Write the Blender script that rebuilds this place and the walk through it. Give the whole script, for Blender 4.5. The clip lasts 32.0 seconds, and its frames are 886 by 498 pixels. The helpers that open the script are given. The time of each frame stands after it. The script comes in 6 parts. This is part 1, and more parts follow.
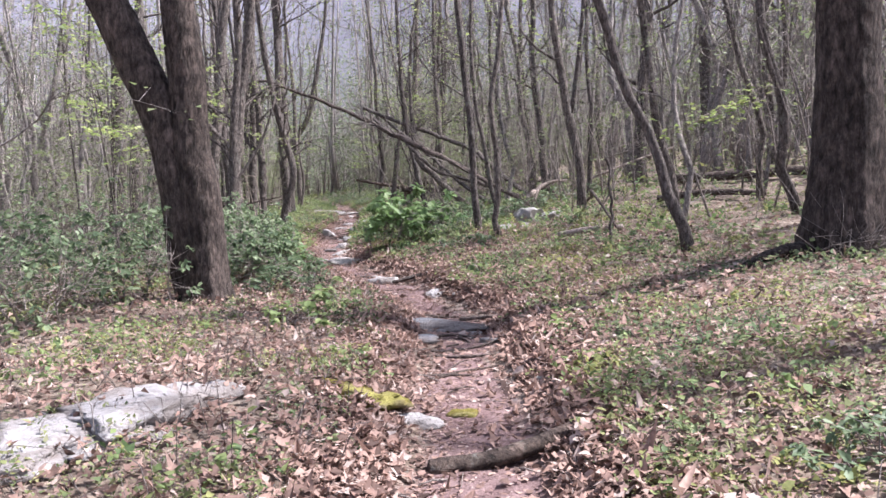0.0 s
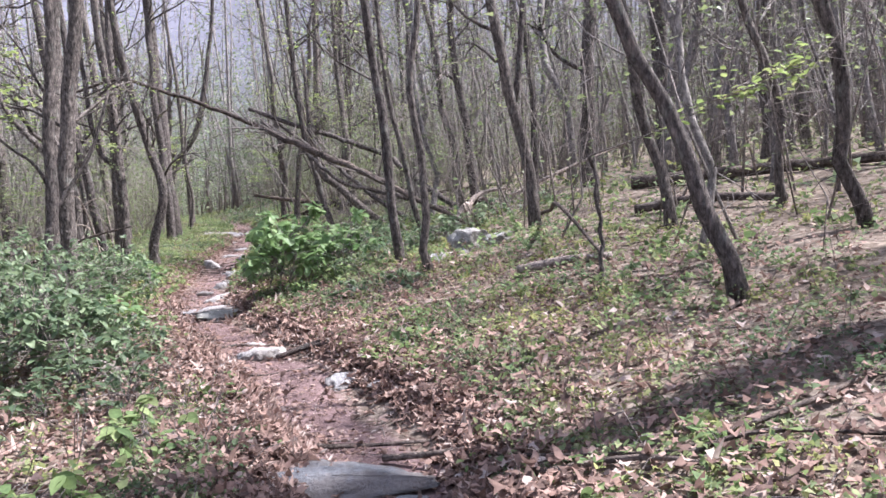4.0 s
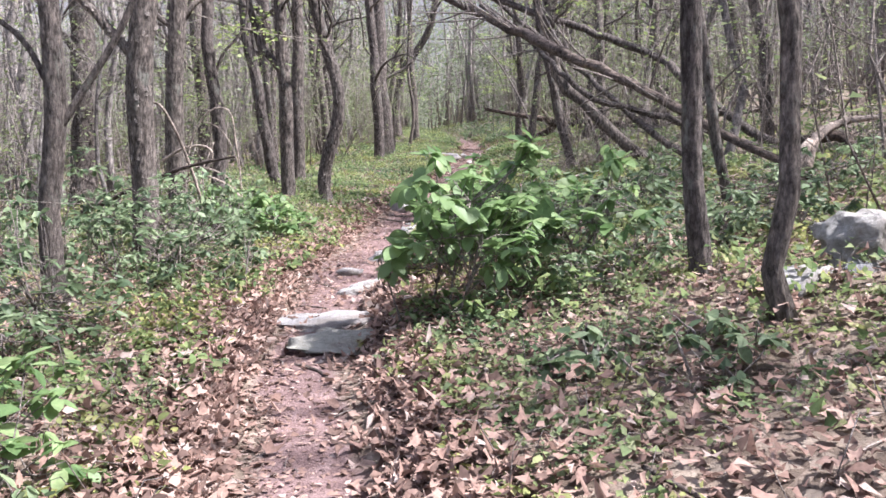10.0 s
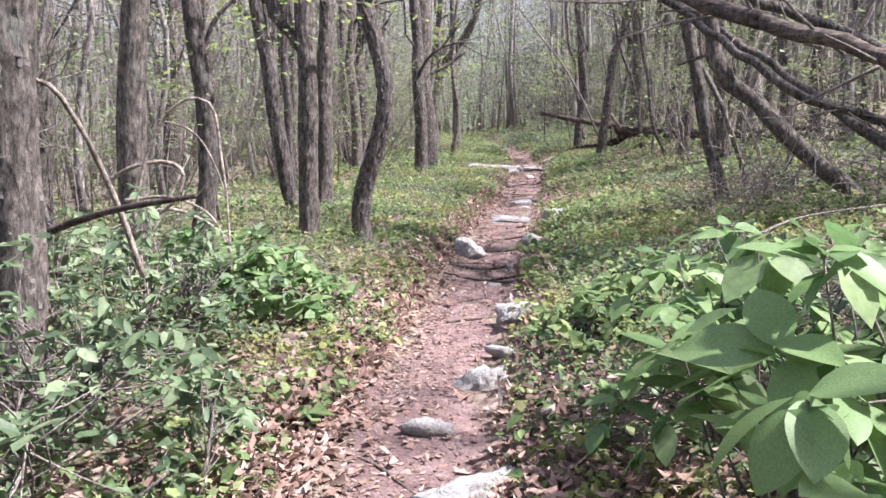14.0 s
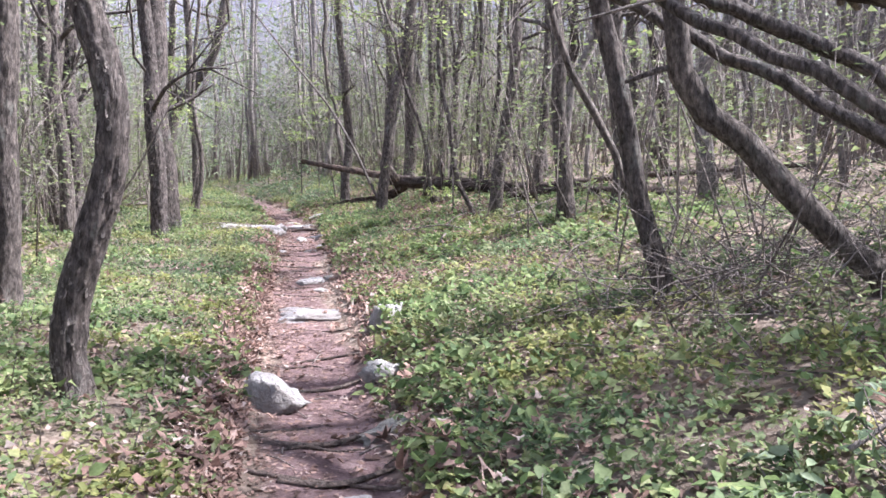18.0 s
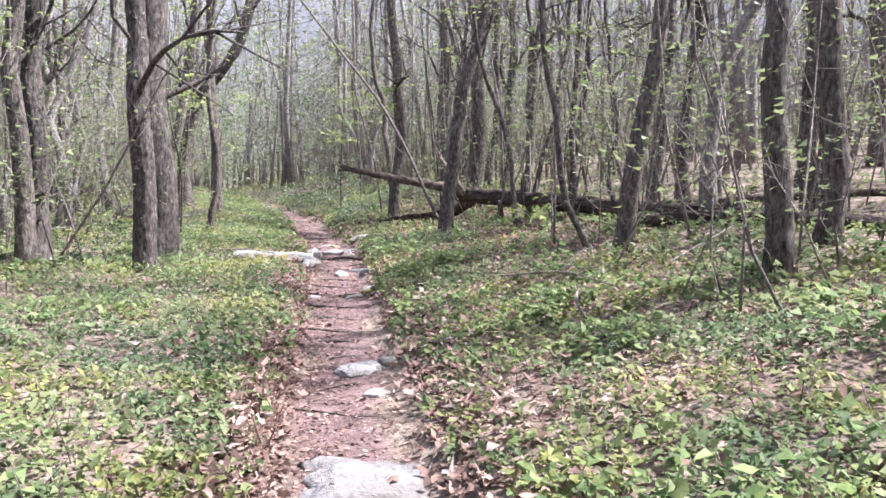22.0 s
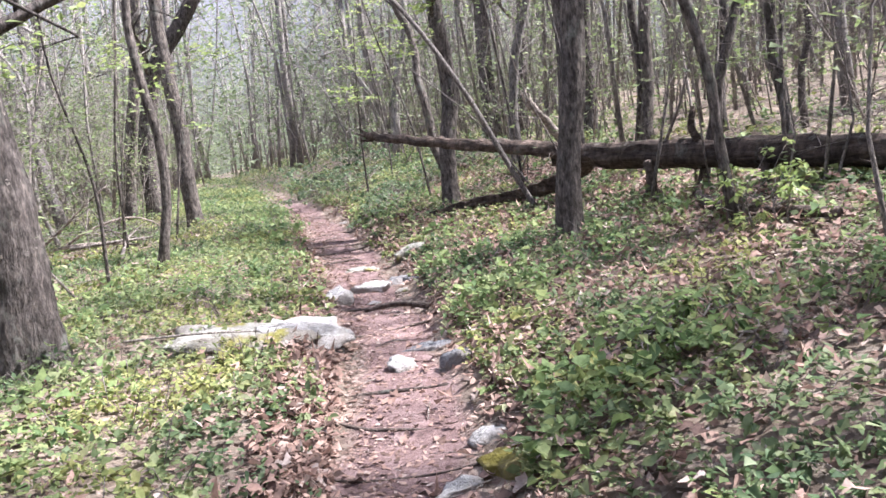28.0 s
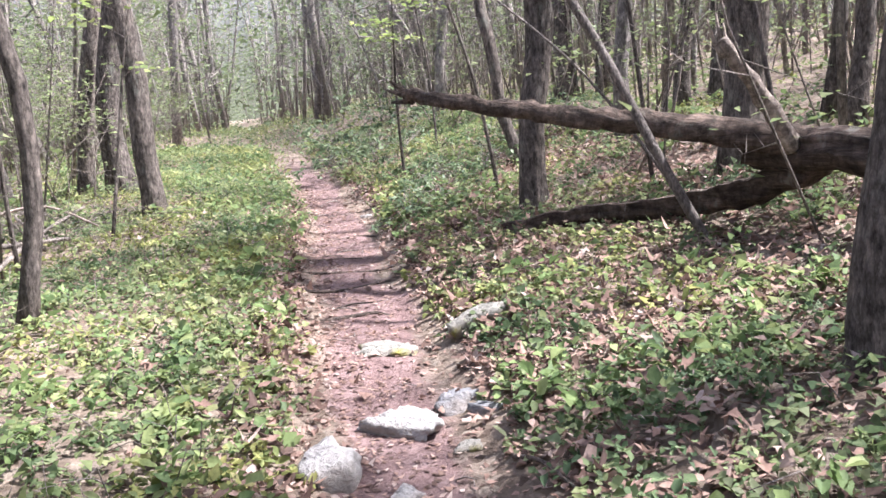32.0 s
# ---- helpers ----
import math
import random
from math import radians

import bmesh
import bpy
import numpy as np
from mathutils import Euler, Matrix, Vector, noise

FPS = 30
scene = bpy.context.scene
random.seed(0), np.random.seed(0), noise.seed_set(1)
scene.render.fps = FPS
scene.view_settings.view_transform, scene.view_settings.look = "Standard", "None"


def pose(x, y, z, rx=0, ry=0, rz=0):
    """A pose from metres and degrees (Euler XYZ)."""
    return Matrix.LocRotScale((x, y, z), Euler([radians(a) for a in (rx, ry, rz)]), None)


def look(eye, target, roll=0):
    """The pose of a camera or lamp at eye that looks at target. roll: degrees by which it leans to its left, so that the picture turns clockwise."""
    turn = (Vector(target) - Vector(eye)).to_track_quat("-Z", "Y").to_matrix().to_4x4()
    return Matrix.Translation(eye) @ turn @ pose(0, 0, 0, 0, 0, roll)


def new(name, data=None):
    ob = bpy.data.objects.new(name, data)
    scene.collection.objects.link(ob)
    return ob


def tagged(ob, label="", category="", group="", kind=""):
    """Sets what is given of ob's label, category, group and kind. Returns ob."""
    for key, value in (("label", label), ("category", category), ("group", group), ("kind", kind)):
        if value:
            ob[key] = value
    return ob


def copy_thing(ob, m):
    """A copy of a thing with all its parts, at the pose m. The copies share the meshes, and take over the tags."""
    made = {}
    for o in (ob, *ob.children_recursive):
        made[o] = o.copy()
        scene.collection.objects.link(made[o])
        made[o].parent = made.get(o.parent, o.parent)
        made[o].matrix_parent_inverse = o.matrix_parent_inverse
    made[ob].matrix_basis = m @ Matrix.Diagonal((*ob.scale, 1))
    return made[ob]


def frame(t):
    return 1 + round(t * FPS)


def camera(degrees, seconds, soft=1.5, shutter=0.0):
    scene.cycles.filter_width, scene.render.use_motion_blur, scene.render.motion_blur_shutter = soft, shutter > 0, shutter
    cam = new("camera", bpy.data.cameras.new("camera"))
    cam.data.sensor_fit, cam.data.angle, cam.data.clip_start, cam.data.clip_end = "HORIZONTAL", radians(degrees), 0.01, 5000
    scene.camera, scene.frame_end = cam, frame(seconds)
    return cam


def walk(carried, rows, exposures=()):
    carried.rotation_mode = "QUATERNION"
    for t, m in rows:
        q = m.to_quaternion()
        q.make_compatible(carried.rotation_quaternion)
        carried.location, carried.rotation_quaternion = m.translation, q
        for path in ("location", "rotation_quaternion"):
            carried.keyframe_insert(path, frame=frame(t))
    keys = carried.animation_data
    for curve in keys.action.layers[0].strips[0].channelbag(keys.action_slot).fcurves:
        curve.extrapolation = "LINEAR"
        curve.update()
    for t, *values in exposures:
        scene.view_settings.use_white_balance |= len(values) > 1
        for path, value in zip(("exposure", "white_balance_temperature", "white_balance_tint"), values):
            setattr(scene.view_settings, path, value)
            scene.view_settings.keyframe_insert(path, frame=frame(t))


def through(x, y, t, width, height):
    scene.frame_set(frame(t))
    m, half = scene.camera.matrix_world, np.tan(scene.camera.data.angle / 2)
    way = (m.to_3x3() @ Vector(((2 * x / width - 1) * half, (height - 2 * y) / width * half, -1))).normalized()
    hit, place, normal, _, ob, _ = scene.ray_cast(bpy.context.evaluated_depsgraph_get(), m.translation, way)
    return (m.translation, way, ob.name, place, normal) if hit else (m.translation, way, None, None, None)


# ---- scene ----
cam = camera(54.3, 32.0, 1.55)
METRES, EYE, TILT, LEAN, TURN = 35.0, 1.58, -2.5, 1.2, 0.0
ROWS = [
    (0.0, 0.0, 0.0, 0.0, 0.0, 0.0, 0.0),
    (0.5, -0.0033, 0.0142, 0.0012, -2.43, -0.37, 0.16),
    (1.0, -0.0053, 0.0308, 0.0024, -3.54, -1.3, -0.1),
    (1.5, -0.0085, 0.046, 0.004, -7.23, -2.34, -1.92),
    (2.0, -0.0061, 0.062, 0.0045, -9.12, -1.25, -0.53),
    (2.5, -0.0051, 0.0786, 0.0056, -9.24, -1.08, 0.96),
    (3.0, -0.0065, 0.0934, 0.0093, -11.53, -0.67, -0.2),
    (3.5, -0.0013, 0.1091, 0.0106, -9.67, 0.93, 2.09),
    (4.0, 0.0027, 0.1214, 0.0121, -5.58, 0.37, 2.73),
    (4.5, 0.0047, 0.1365, 0.0139, -1.65, -0.93, 0.84),
    (6.5, 0.0096, 0.1901, 0.0186, 4.72, -2.57, 0.8),
    (7.0, 0.0101, 0.2048, 0.02, 5.43, -2.25, 1.0),
    (7.5, 0.0072, 0.2185, 0.023, 7.02, -0.52, -2.03),
    (8.0, 0.01, 0.2327, 0.0241, 7.74, 1.64, 0.17),
    (8.5, 0.011, 0.2473, 0.0237, 6.97, -0.08, 0.27),
    (9.0, 0.0078, 0.2612, 0.0268, 7.33, 0.31, -2.01),
    (9.5, 0.0057, 0.279, 0.0275, 10.05, -2.24, -0.83),
    (10.0, 0.0009, 0.2961, 0.027, 10.42, -4.92, -0.74),
    (10.5, -0.0049, 0.3131, 0.0275, 6.79, -5.29, -3.26),
    (11.0, -0.0071, 0.3302, 0.0284, 7.73, -6.13, 0.08),
    (11.5, -0.0128, 0.3455, 0.0287, 9.33, -6.18, 0.41),
    (12.0, -0.0196, 0.3577, 0.0321, 10.5, -2.8, -0.52),
    (12.5, -0.0238, 0.3723, 0.0331, 13.59, -1.93, 1.28),
    (13.0, -0.0286, 0.3863, 0.0318, 13.64, -4.01, 0.32),
    (13.5, -0.036, 0.4004, 0.033, 12.2, -5.19, -2.17),
    (15.5, -0.0615, 0.4553, 0.0374, 8.83, -1.18, 1.42),
    (16.0, -0.0675, 0.4685, 0.0383, 5.45, -1.15, -0.23),
    (16.5, -0.0707, 0.4804, 0.0393, 1.96, -2.1, -1.97),
    (17.0, -0.0709, 0.4974, 0.0417, 0.29, -2.51, 0.46),
    (17.5, -0.0745, 0.5114, 0.0418, -3.17, -2.14, -0.51),
    (18.0, -0.0763, 0.5261, 0.0421, -5.68, -1.06, -0.77),
    (18.5, -0.0774, 0.5437, 0.0437, -4.68, -1.09, 2.14),
    (19.0, -0.0826, 0.5608, 0.047, -3.77, 0.08, 1.56),
    (19.5, -0.0844, 0.5739, 0.0469, -1.94, -0.16, -0.01),
    (20.0, -0.084, 0.5913, 0.0479, -1.94, -2.64, 2.08),
    (20.5, -0.0857, 0.6075, 0.0499, -3.02, -1.61, 0.29),
    (21.0, -0.0828, 0.6229, 0.0512, -2.57, -0.58, 2.26),
    (21.5, -0.0834, 0.6384, 0.051, -2.56, -0.79, 0.78),
    (22.0, -0.0864, 0.6533, 0.0528, -3.37, -0.64, -1.92),
    (22.5, -0.0856, 0.67, 0.0543, -3.43, -0.97, 0.03),
    (23.0, -0.0883, 0.6836, 0.0557, -2.02, -0.81, -1.35),
    (23.5, -0.0877, 0.6983, 0.0562, 0.85, -0.71, -0.42),
    (24.0, -0.0857, 0.7144, 0.0573, -0.19, -3.05, 3.1),
    (24.5, -0.0888, 0.7311, 0.059, -1.03, -4.32, 1.94),
    (25.0, -0.0877, 0.7463, 0.0604, 1.35, -3.02, 2.93),
    (25.5, -0.0901, 0.762, 0.0622, 3.62, -1.13, 2.41),
    (27.5, -0.1001, 0.8214, 0.0663, -0.68, -3.53, 1.56),
    (28.0, -0.1007, 0.8388, 0.0682, -1.85, -3.48, 5.11),
    (28.5, -0.1046, 0.8548, 0.0704, -3.92, -1.64, 2.99),
    (29.0, -0.1042, 0.8717, 0.0712, -2.42, 0.43, 4.09),
    (29.5, -0.1053, 0.8899, 0.0723, -0.71, -0.69, 4.97),
    (30.0, -0.1074, 0.9059, 0.0745, -1.98, -0.84, 2.24),
    (30.5, -0.1055, 0.9223, 0.0765, -0.51, -2.35, 5.34),
    (31.0, -0.1087, 0.9388, 0.0788, 1.64, -2.51, 5.28),
    (31.5, -0.1085, 0.9537, 0.0787, 1.99, -3.43, 1.9),
    (32.0, -0.1068, 0.9705, 0.0808, 0.51, -6.59, 3.12),
]
EXPOSURES = [(0, 1.58, 5850, 13), (3, 1.74, 5700, 11), (6, 1.76, 5800, 11), (10.5, 1.87, 5850, 11), (13, 1.88, 5870, 11), (20, 2.08, 5640, 13), (25, 2.11, 5920, 9), (28, 2.15, 5800, 10), (30, 2.18, 5940, 11), (32, 2.24, 5880, 11)]
walk(cam, [(t, pose(0, 0, EYE, TILT, LEAN, TURN) @ pose(METRES * x, METRES * y, METRES * z, 90 + pitch, roll, yaw)) for t, x, y, z, yaw, pitch, roll in ROWS], EXPOSURES)

# ---- world, sun, exposure ----
world = bpy.data.worlds.new("sky")
scene.world = world
world.use_nodes = True
wn = world.node_tree.nodes
sky = wn.new("ShaderNodeTexSky")
sky.sky_type = "NISHITA"
sky.sun_disc = False
sky.sun_elevation, sky.sun_rotation = radians(56), radians(87)
sky.air_density, sky.dust_density, sky.ozone_density = 1.0, 3.0, 1.0
wn["Background"].inputs["Strength"].default_value = 0.15
haze = wn.new("ShaderNodeMix")
haze.data_type = "RGBA"
haze.inputs[0].default_value = 0.75
haze.inputs[7].default_value = (1.75, 1.74, 2.02, 1)
world.node_tree.links.new(sky.outputs[0], haze.inputs[6])
world.node_tree.links.new(haze.outputs[2], wn["Background"].inputs["Color"])
sun_data = bpy.data.lights.new("sun", "SUN")
sun_data.energy, sun_data.angle, sun_data.color = 4.7, radians(2.0), (1.0, 0.93, 0.86)
sun = new("sun", sun_data)
sun.matrix_world = look((50, 3, 74), (0, 0, 0))


# ---- materials ----
def material(name, rough=0.8, spec=0.3):
    m = bpy.data.materials.new(name)
    m.use_nodes = True
    b = m.node_tree.nodes["Principled BSDF"]
    b.inputs["Roughness"].default_value = rough
    b.inputs["Specular IOR Level"].default_value = spec
    return m, m.node_tree.nodes, m.node_tree.links, b


def ramp(nodes, stops):
    r = nodes.new("ShaderNodeValToRGB")
    e = r.color_ramp.elements
    while len(e) < len(stops):
        e.new(0.5)
    for el, (p, c) in zip(e, stops):
        el.position, el.color = p, (*c, 1)
    return r


def mixed(nodes, links, fac, a, b, kind="MIX"):
    m = nodes.new("ShaderNodeMix")
    m.data_type, m.blend_type = "RGBA", kind
    for sock, v in ((m.inputs[0], fac), (m.inputs[6], a), (m.inputs[7], b)):
        if isinstance(v, (int, float)):
            sock.default_value = v
        elif isinstance(v, tuple):
            sock.default_value = (*v, 1)
        else:
            links.new(v, sock)
    return m.outputs[2]


def noise_tex(nodes, links, vec, scale, detail=4, rough=0.6):
    n = nodes.new("ShaderNodeTexNoise")
    n.inputs["Scale"].default_value, n.inputs["Detail"].default_value, n.inputs["Roughness"].default_value = scale, detail, rough
    if vec is not None:
        links.new(vec, n.inputs["Vector"])
    return n


def bumped(nodes, links, bsdf, height, strength, distance):
    b = nodes.new("ShaderNodeBump")
    b.inputs["Strength"].default_value, b.inputs["Distance"].default_value = strength, distance
    links.new(height, b.inputs["Height"])
    links.new(b.outputs[0], bsdf.inputs["Normal"])
    return b


def mapped(nodes, links, scale):
    tc, mp = nodes.new("ShaderNodeTexCoord"), nodes.new("ShaderNodeMapping")
    mp.inputs["Scale"].default_value = scale
    links.new(tc.outputs["Object"], mp.inputs["Vector"])
    return mp.outputs[0]


def bark(name, dark, light, furrow=9.0, lichen=0.0, depth=0.02, lying=False):
    m, n, l, b = material(name, 0.9, 0.2)
    v = mapped(n, l, (furrow, furrow, furrow * 0.3))
    if lying:
        along = v.node
        along.vector_type = "TEXTURE"
        along.inputs["Rotation"].default_value = (0, 0, radians(34))
        along.inputs["Scale"].default_value = (1 / furrow, 1 / (furrow * 0.14), 1 / furrow)
    big = mapped(n, l, (1.2, 1.2, 0.6))
    a = noise_tex(n, l, v, 3.0, 8, 0.72)
    vo = n.new("ShaderNodeTexVoronoi")
    vo.feature = "DISTANCE_TO_EDGE"
    vo.inputs["Scale"].default_value = 2.6
    warp = n.new("ShaderNodeVectorMath")
    warp.operation = "MULTIPLY_ADD"
    l.new(a.outputs["Color"], warp.inputs[0])
    warp.inputs[1].default_value = (0.8, 0.8, 0.8)
    l.new(v, warp.inputs[2])
    l.new(warp.outputs[0], vo.inputs["Vector"])
    blotch = noise_tex(n, l, big, 1.5, 3)
    c = ramp(n, [(0.32, dark), (0.68, light)])
    l.new(a.outputs["Fac"], c.inputs[0])
    tint = ramp(n, [(0.3, (0.62, 0.6, 0.6)), (0.7, (1.25, 1.2, 1.2))])
    l.new(blotch.outputs["Fac"], tint.inputs[0])
    col = mixed(n, l, 1.0, c.outputs[0], tint.outputs[0], "MULTIPLY")
    crack = ramp(n, [(0.0, (0.45, 0.43, 0.42)), (0.12, (1, 1, 1))])
    l.new(vo.outputs["Distance"], crack.inputs[0])
    col = mixed(n, l, 0.6, col, crack.outputs[0], "MULTIPLY")
    info = n.new("ShaderNodeObjectInfo")
    rnd = ramp(n, [(0.0, (0.8, 0.78, 0.78)), (1.0, (1.2, 1.17, 1.12))])
    l.new(info.outputs["Random"], rnd.inputs[0])
    col = mixed(n, l, 1.0, col, rnd.outputs[0], "MULTIPLY")
    flake = noise_tex(n, l, mapped(n, l, (furrow, furrow, furrow * 0.55)), 2.2, 6, 0.72)
    fr = ramp(n, [(0.38, (0.55, 0.53, 0.53)), (0.5, (1, 1, 1)), (0.64, (1.6, 1.56, 1.52))])
    l.new(flake.outputs["Fac"], fr.inputs[0])
    col = mixed(n, l, 1.0, col, fr.outputs[0], "MULTIPLY")
    if lichen:
        ln = noise_tex(n, l, mapped(n, l, (4, 4, 2)), 1.6, 8, 0.72)
        lr = ramp(n, [(0.62 - lichen * 0.2, (0, 0, 0)), (0.74, (0.8, 0.8, 0.8))])
        l.new(ln.outputs["Fac"], lr.inputs[0])
        col = mixed(n, l, lr.outputs[0], col, (0.27, 0.275, 0.245))
    l.new(col, b.inputs["Base Color"])
    h = n.new("ShaderNodeMath")
    h.operation = "ADD"
    l.new(vo.outputs["Distance"], h.inputs[0])
    l.new(a.outputs["Fac"], h.inputs[1])
    bumped(n, l, b, h.outputs[0], 0.75, depth)
    return m


def leafy(name, stops, gloss=0.5, through=0.35, spec=0.4, patch=None):
    m, n, l, b = material(name, gloss, spec)
    g = n.new("ShaderNodeNewGeometry")
    c = ramp(n, stops)
    l.new(g.outputs["Random Per Island"], c.inputs[0])
    blot = noise_tex(n, l, mapped(n, l, (1, 1, 1)), 40.0, 3)
    t = ramp(n, [(0.3, (0.75, 0.75, 0.75)), (0.7, (1.15, 1.15, 1.15))])
    l.new(blot.outputs["Fac"], t.inputs[0])
    col = mixed(n, l, 1.0, c.outputs[0], t.outputs[0], "MULTIPLY")
    if patch:
        big = noise_tex(n, l, mapped(n, l, (1, 1, 1)), 0.9, 3, 0.55)
        pr = ramp(n, [(0.38, patch[0]), (0.5, (1, 1, 1)), (0.62, patch[1])])
        l.new(big.outputs["Fac"], pr.inputs[0])
        col = mixed(n, l, 1.0, col, pr.outputs[0], "MULTIPLY")
    l.new(col, b.inputs["Base Color"])
    if through:
        tr, mx = n.new("ShaderNodeBsdfTranslucent"), n.new("ShaderNodeMixShader")
        l.new(col, tr.inputs["Color"])
        mx.inputs[0].default_value = through
        l.new(b.outputs[0], mx.inputs[1])
        l.new(tr.outputs[0], mx.inputs[2])
        l.new(mx.outputs[0], n["Material Output"].inputs["Surface"])
    return m


def stony(name, dark, light, moss=0.0):
    m, n, l, b = material(name, 0.85, 0.3)
    a = noise_tex(n, l, mapped(n, l, (1, 1, 1)), 6.0, 8, 0.7)
    f = noise_tex(n, l, mapped(n, l, (1, 1, 1)), 45.0, 5, 0.7)
    c = ramp(n, [(0.3, dark), (0.62, light)])
    l.new(a.outputs["Fac"], c.inputs[0])
    sp = ramp(n, [(0.35, (0.88, 0.86, 0.86)), (0.6, (1.05, 1.05, 1.05))])
    l.new(f.outputs["Fac"], sp.inputs[0])
    col = mixed(n, l, 1.0, c.outputs[0], sp.outputs[0], "MULTIPLY")
    stain = noise_tex(n, l, mapped(n, l, (1, 1, 1)), 2.6, 6, 0.65)
    st = ramp(n, [(0.44, (0, 0, 0)), (0.58, (0.65, 0.65, 0.65))])
    l.new(stain.outputs["Fac"], st.inputs[0])
    col = mixed(n, l, st.outputs[0], col, (0.17, 0.135, 0.115))
    if moss:
        q = noise_tex(n, l, mapped(n, l, (1, 1, 1)), 4.0, 5)
        r = ramp(n, [(0.62 - 0.3 * moss, (0, 0, 0)), (0.7 - 0.2 * moss, (1, 1, 1))])
        l.new(q.outputs["Fac"], r.inputs[0])
        col = mixed(n, l, r.outputs[0], col, (0.24, 0.215, 0.06))
    l.new(col, b.inputs["Base Color"])
    h = n.new("ShaderNodeMath")
    h.operation = "MULTIPLY_ADD"
    l.new(f.outputs["Fac"], h.inputs[0])
    h.inputs[1].default_value = 0.35
    l.new(a.outputs["Fac"], h.inputs[2])
    bumped(n, l, b, h.outputs[0], 1.0, 0.05)
    return m


def soil():
    m, n, l, b = material("forest_soil", 0.95, 0.15)
    at = n.new("ShaderNodeAttribute")
    at.attribute_name = "trodden"
    v = mapped(n, l, (1, 1, 1))
    fine, mid, big = noise_tex(n, l, v, 55, 6, 0.7), noise_tex(n, l, v, 7, 6, 0.65), noise_tex(n, l, v, 0.9, 4)
    vo = n.new("ShaderNodeTexVoronoi")
    vo.inputs["Scale"].default_value, vo.inputs["Randomness"].default_value = 17.0, 1.0
    l.new(v, vo.inputs["Vector"])
    litter = ramp(n, [(0.0, (0.085, 0.06, 0.05)), (0.3, (0.19, 0.148, 0.122)), (0.6, (0.275, 0.218, 0.182)), (1.0, (0.37, 0.315, 0.272))])
    l.new(vo.outputs["Color"], litter.inputs[0])
    lt = ramp(n, [(0.3, (0.5, 0.5, 0.5)), (0.65, (1.1, 1.08, 1.05))])
    l.new(mid.outputs["Fac"], lt.inputs[0])
    lit = mixed(n, l, 1.0, litter.outputs[0], lt.outputs[0], "MULTIPLY")
    dirt = ramp(n, [(0.25, (0.11, 0.072, 0.072)), (0.5, (0.215, 0.148, 0.148)), (0.75, (0.325, 0.24, 0.24))])
    l.new(mid.outputs["Fac"], dirt.inputs[0])
    dt = ramp(n, [(0.3, (0.6, 0.58, 0.56)), (0.65, (1.15, 1.12, 1.1))])
    l.new(fine.outputs["Fac"], dt.inputs[0])
    drt = mixed(n, l, 1.0, dirt.outputs[0], dt.outputs[0], "MULTIPLY")
    add = n.new("ShaderNodeMath")
    add.operation = "MULTIPLY_ADD"
    l.new(mid.outputs["Fac"], add.inputs[0])
    add.inputs[1].default_value = 0.5
    l.new(at.outputs["Fac"], add.inputs[2])
    edge = ramp(n, [(0.62, (0, 0, 0)), (0.86, (1, 1, 1))])
    l.new(add.outputs[0], edge.inputs[0])
    col = mixed(n, l, edge.outputs[0], lit, drt)
    bt = ramp(n, [(0.3, (0.8, 0.8, 0.8)), (0.7, (1.12, 1.1, 1.08))])
    l.new(big.outputs["Fac"], bt.inputs[0])
    l.new(mixed(n, l, 1.0, col, bt.outputs[0], "MULTIPLY"), b.inputs["Base Color"])
    h = n.new("ShaderNodeMath")
    h.operation = "MULTIPLY_ADD"
    l.new(fine.outputs["Fac"], h.inputs[0])
    h.inputs[1].default_value = 0.4
    l.new(mid.outputs["Fac"], h.inputs[2])
    bumped(n, l, b, h.outputs[0], 0.9, 0.05)
    return m


SOIL = soil()
BARK = bark("grey_brown_bark", (0.030, 0.026, 0.025), (0.24, 0.217, 0.206), 10, 0.3, 0.03)
BARK_FLAKE = bark("pale_bark_flake", (0.13, 0.12, 0.113), (0.44, 0.41, 0.39), 14, 0.25)
BARK_OLD = bark("furrowed_dark_bark", (0.014, 0.012, 0.0115), (0.135, 0.113, 0.104), 6, 0.0, 0.05)
# distance haze is painted in here: paler, greyer tones than the near bark
BARK_HAZED = bark("haze_paled_bark", (0.13, 0.124, 0.124), (0.37, 0.353, 0.347), 10)
DEADWOOD = bark("weathered_dead_wood", (0.045, 0.037, 0.034), (0.18, 0.15, 0.135), 8, 0.15, 0.03, lying=True)
ROTTEN = bark("rotting_brown_wood", (0.030, 0.0255, 0.023), (0.155, 0.122, 0.106), 6, 0.2, 0.05, lying=True)
PALE = bark("pale_broken_wood", (0.17, 0.145, 0.13), (0.44, 0.39, 0.36), 9, lying=True)
TWIG = bark("grey_twig", (0.14, 0.128, 0.122), (0.36, 0.33, 0.315), 20)
STONE = stony("pale_stone", (0.20, 0.187, 0.185), (0.52, 0.495, 0.485))
STONE_DARK = stony("slate_stone", (0.10, 0.10, 0.11), (0.27, 0.27, 0.29))
STONE_MOTTLED = stony("lichen_mottled_stone", (0.12, 0.116, 0.112), (0.48, 0.46, 0.445))
STONE_WHITE = stony("white_streaked_slab", (0.17, 0.158, 0.16), (0.44, 0.418, 0.42))
STONE_MOSS = stony("mossy_stone", (0.17, 0.16, 0.14), (0.42, 0.40, 0.36), 0.22)
MOSS = stony("yellow_moss", (0.10, 0.085, 0.015), (0.27, 0.225, 0.04), 0.4)
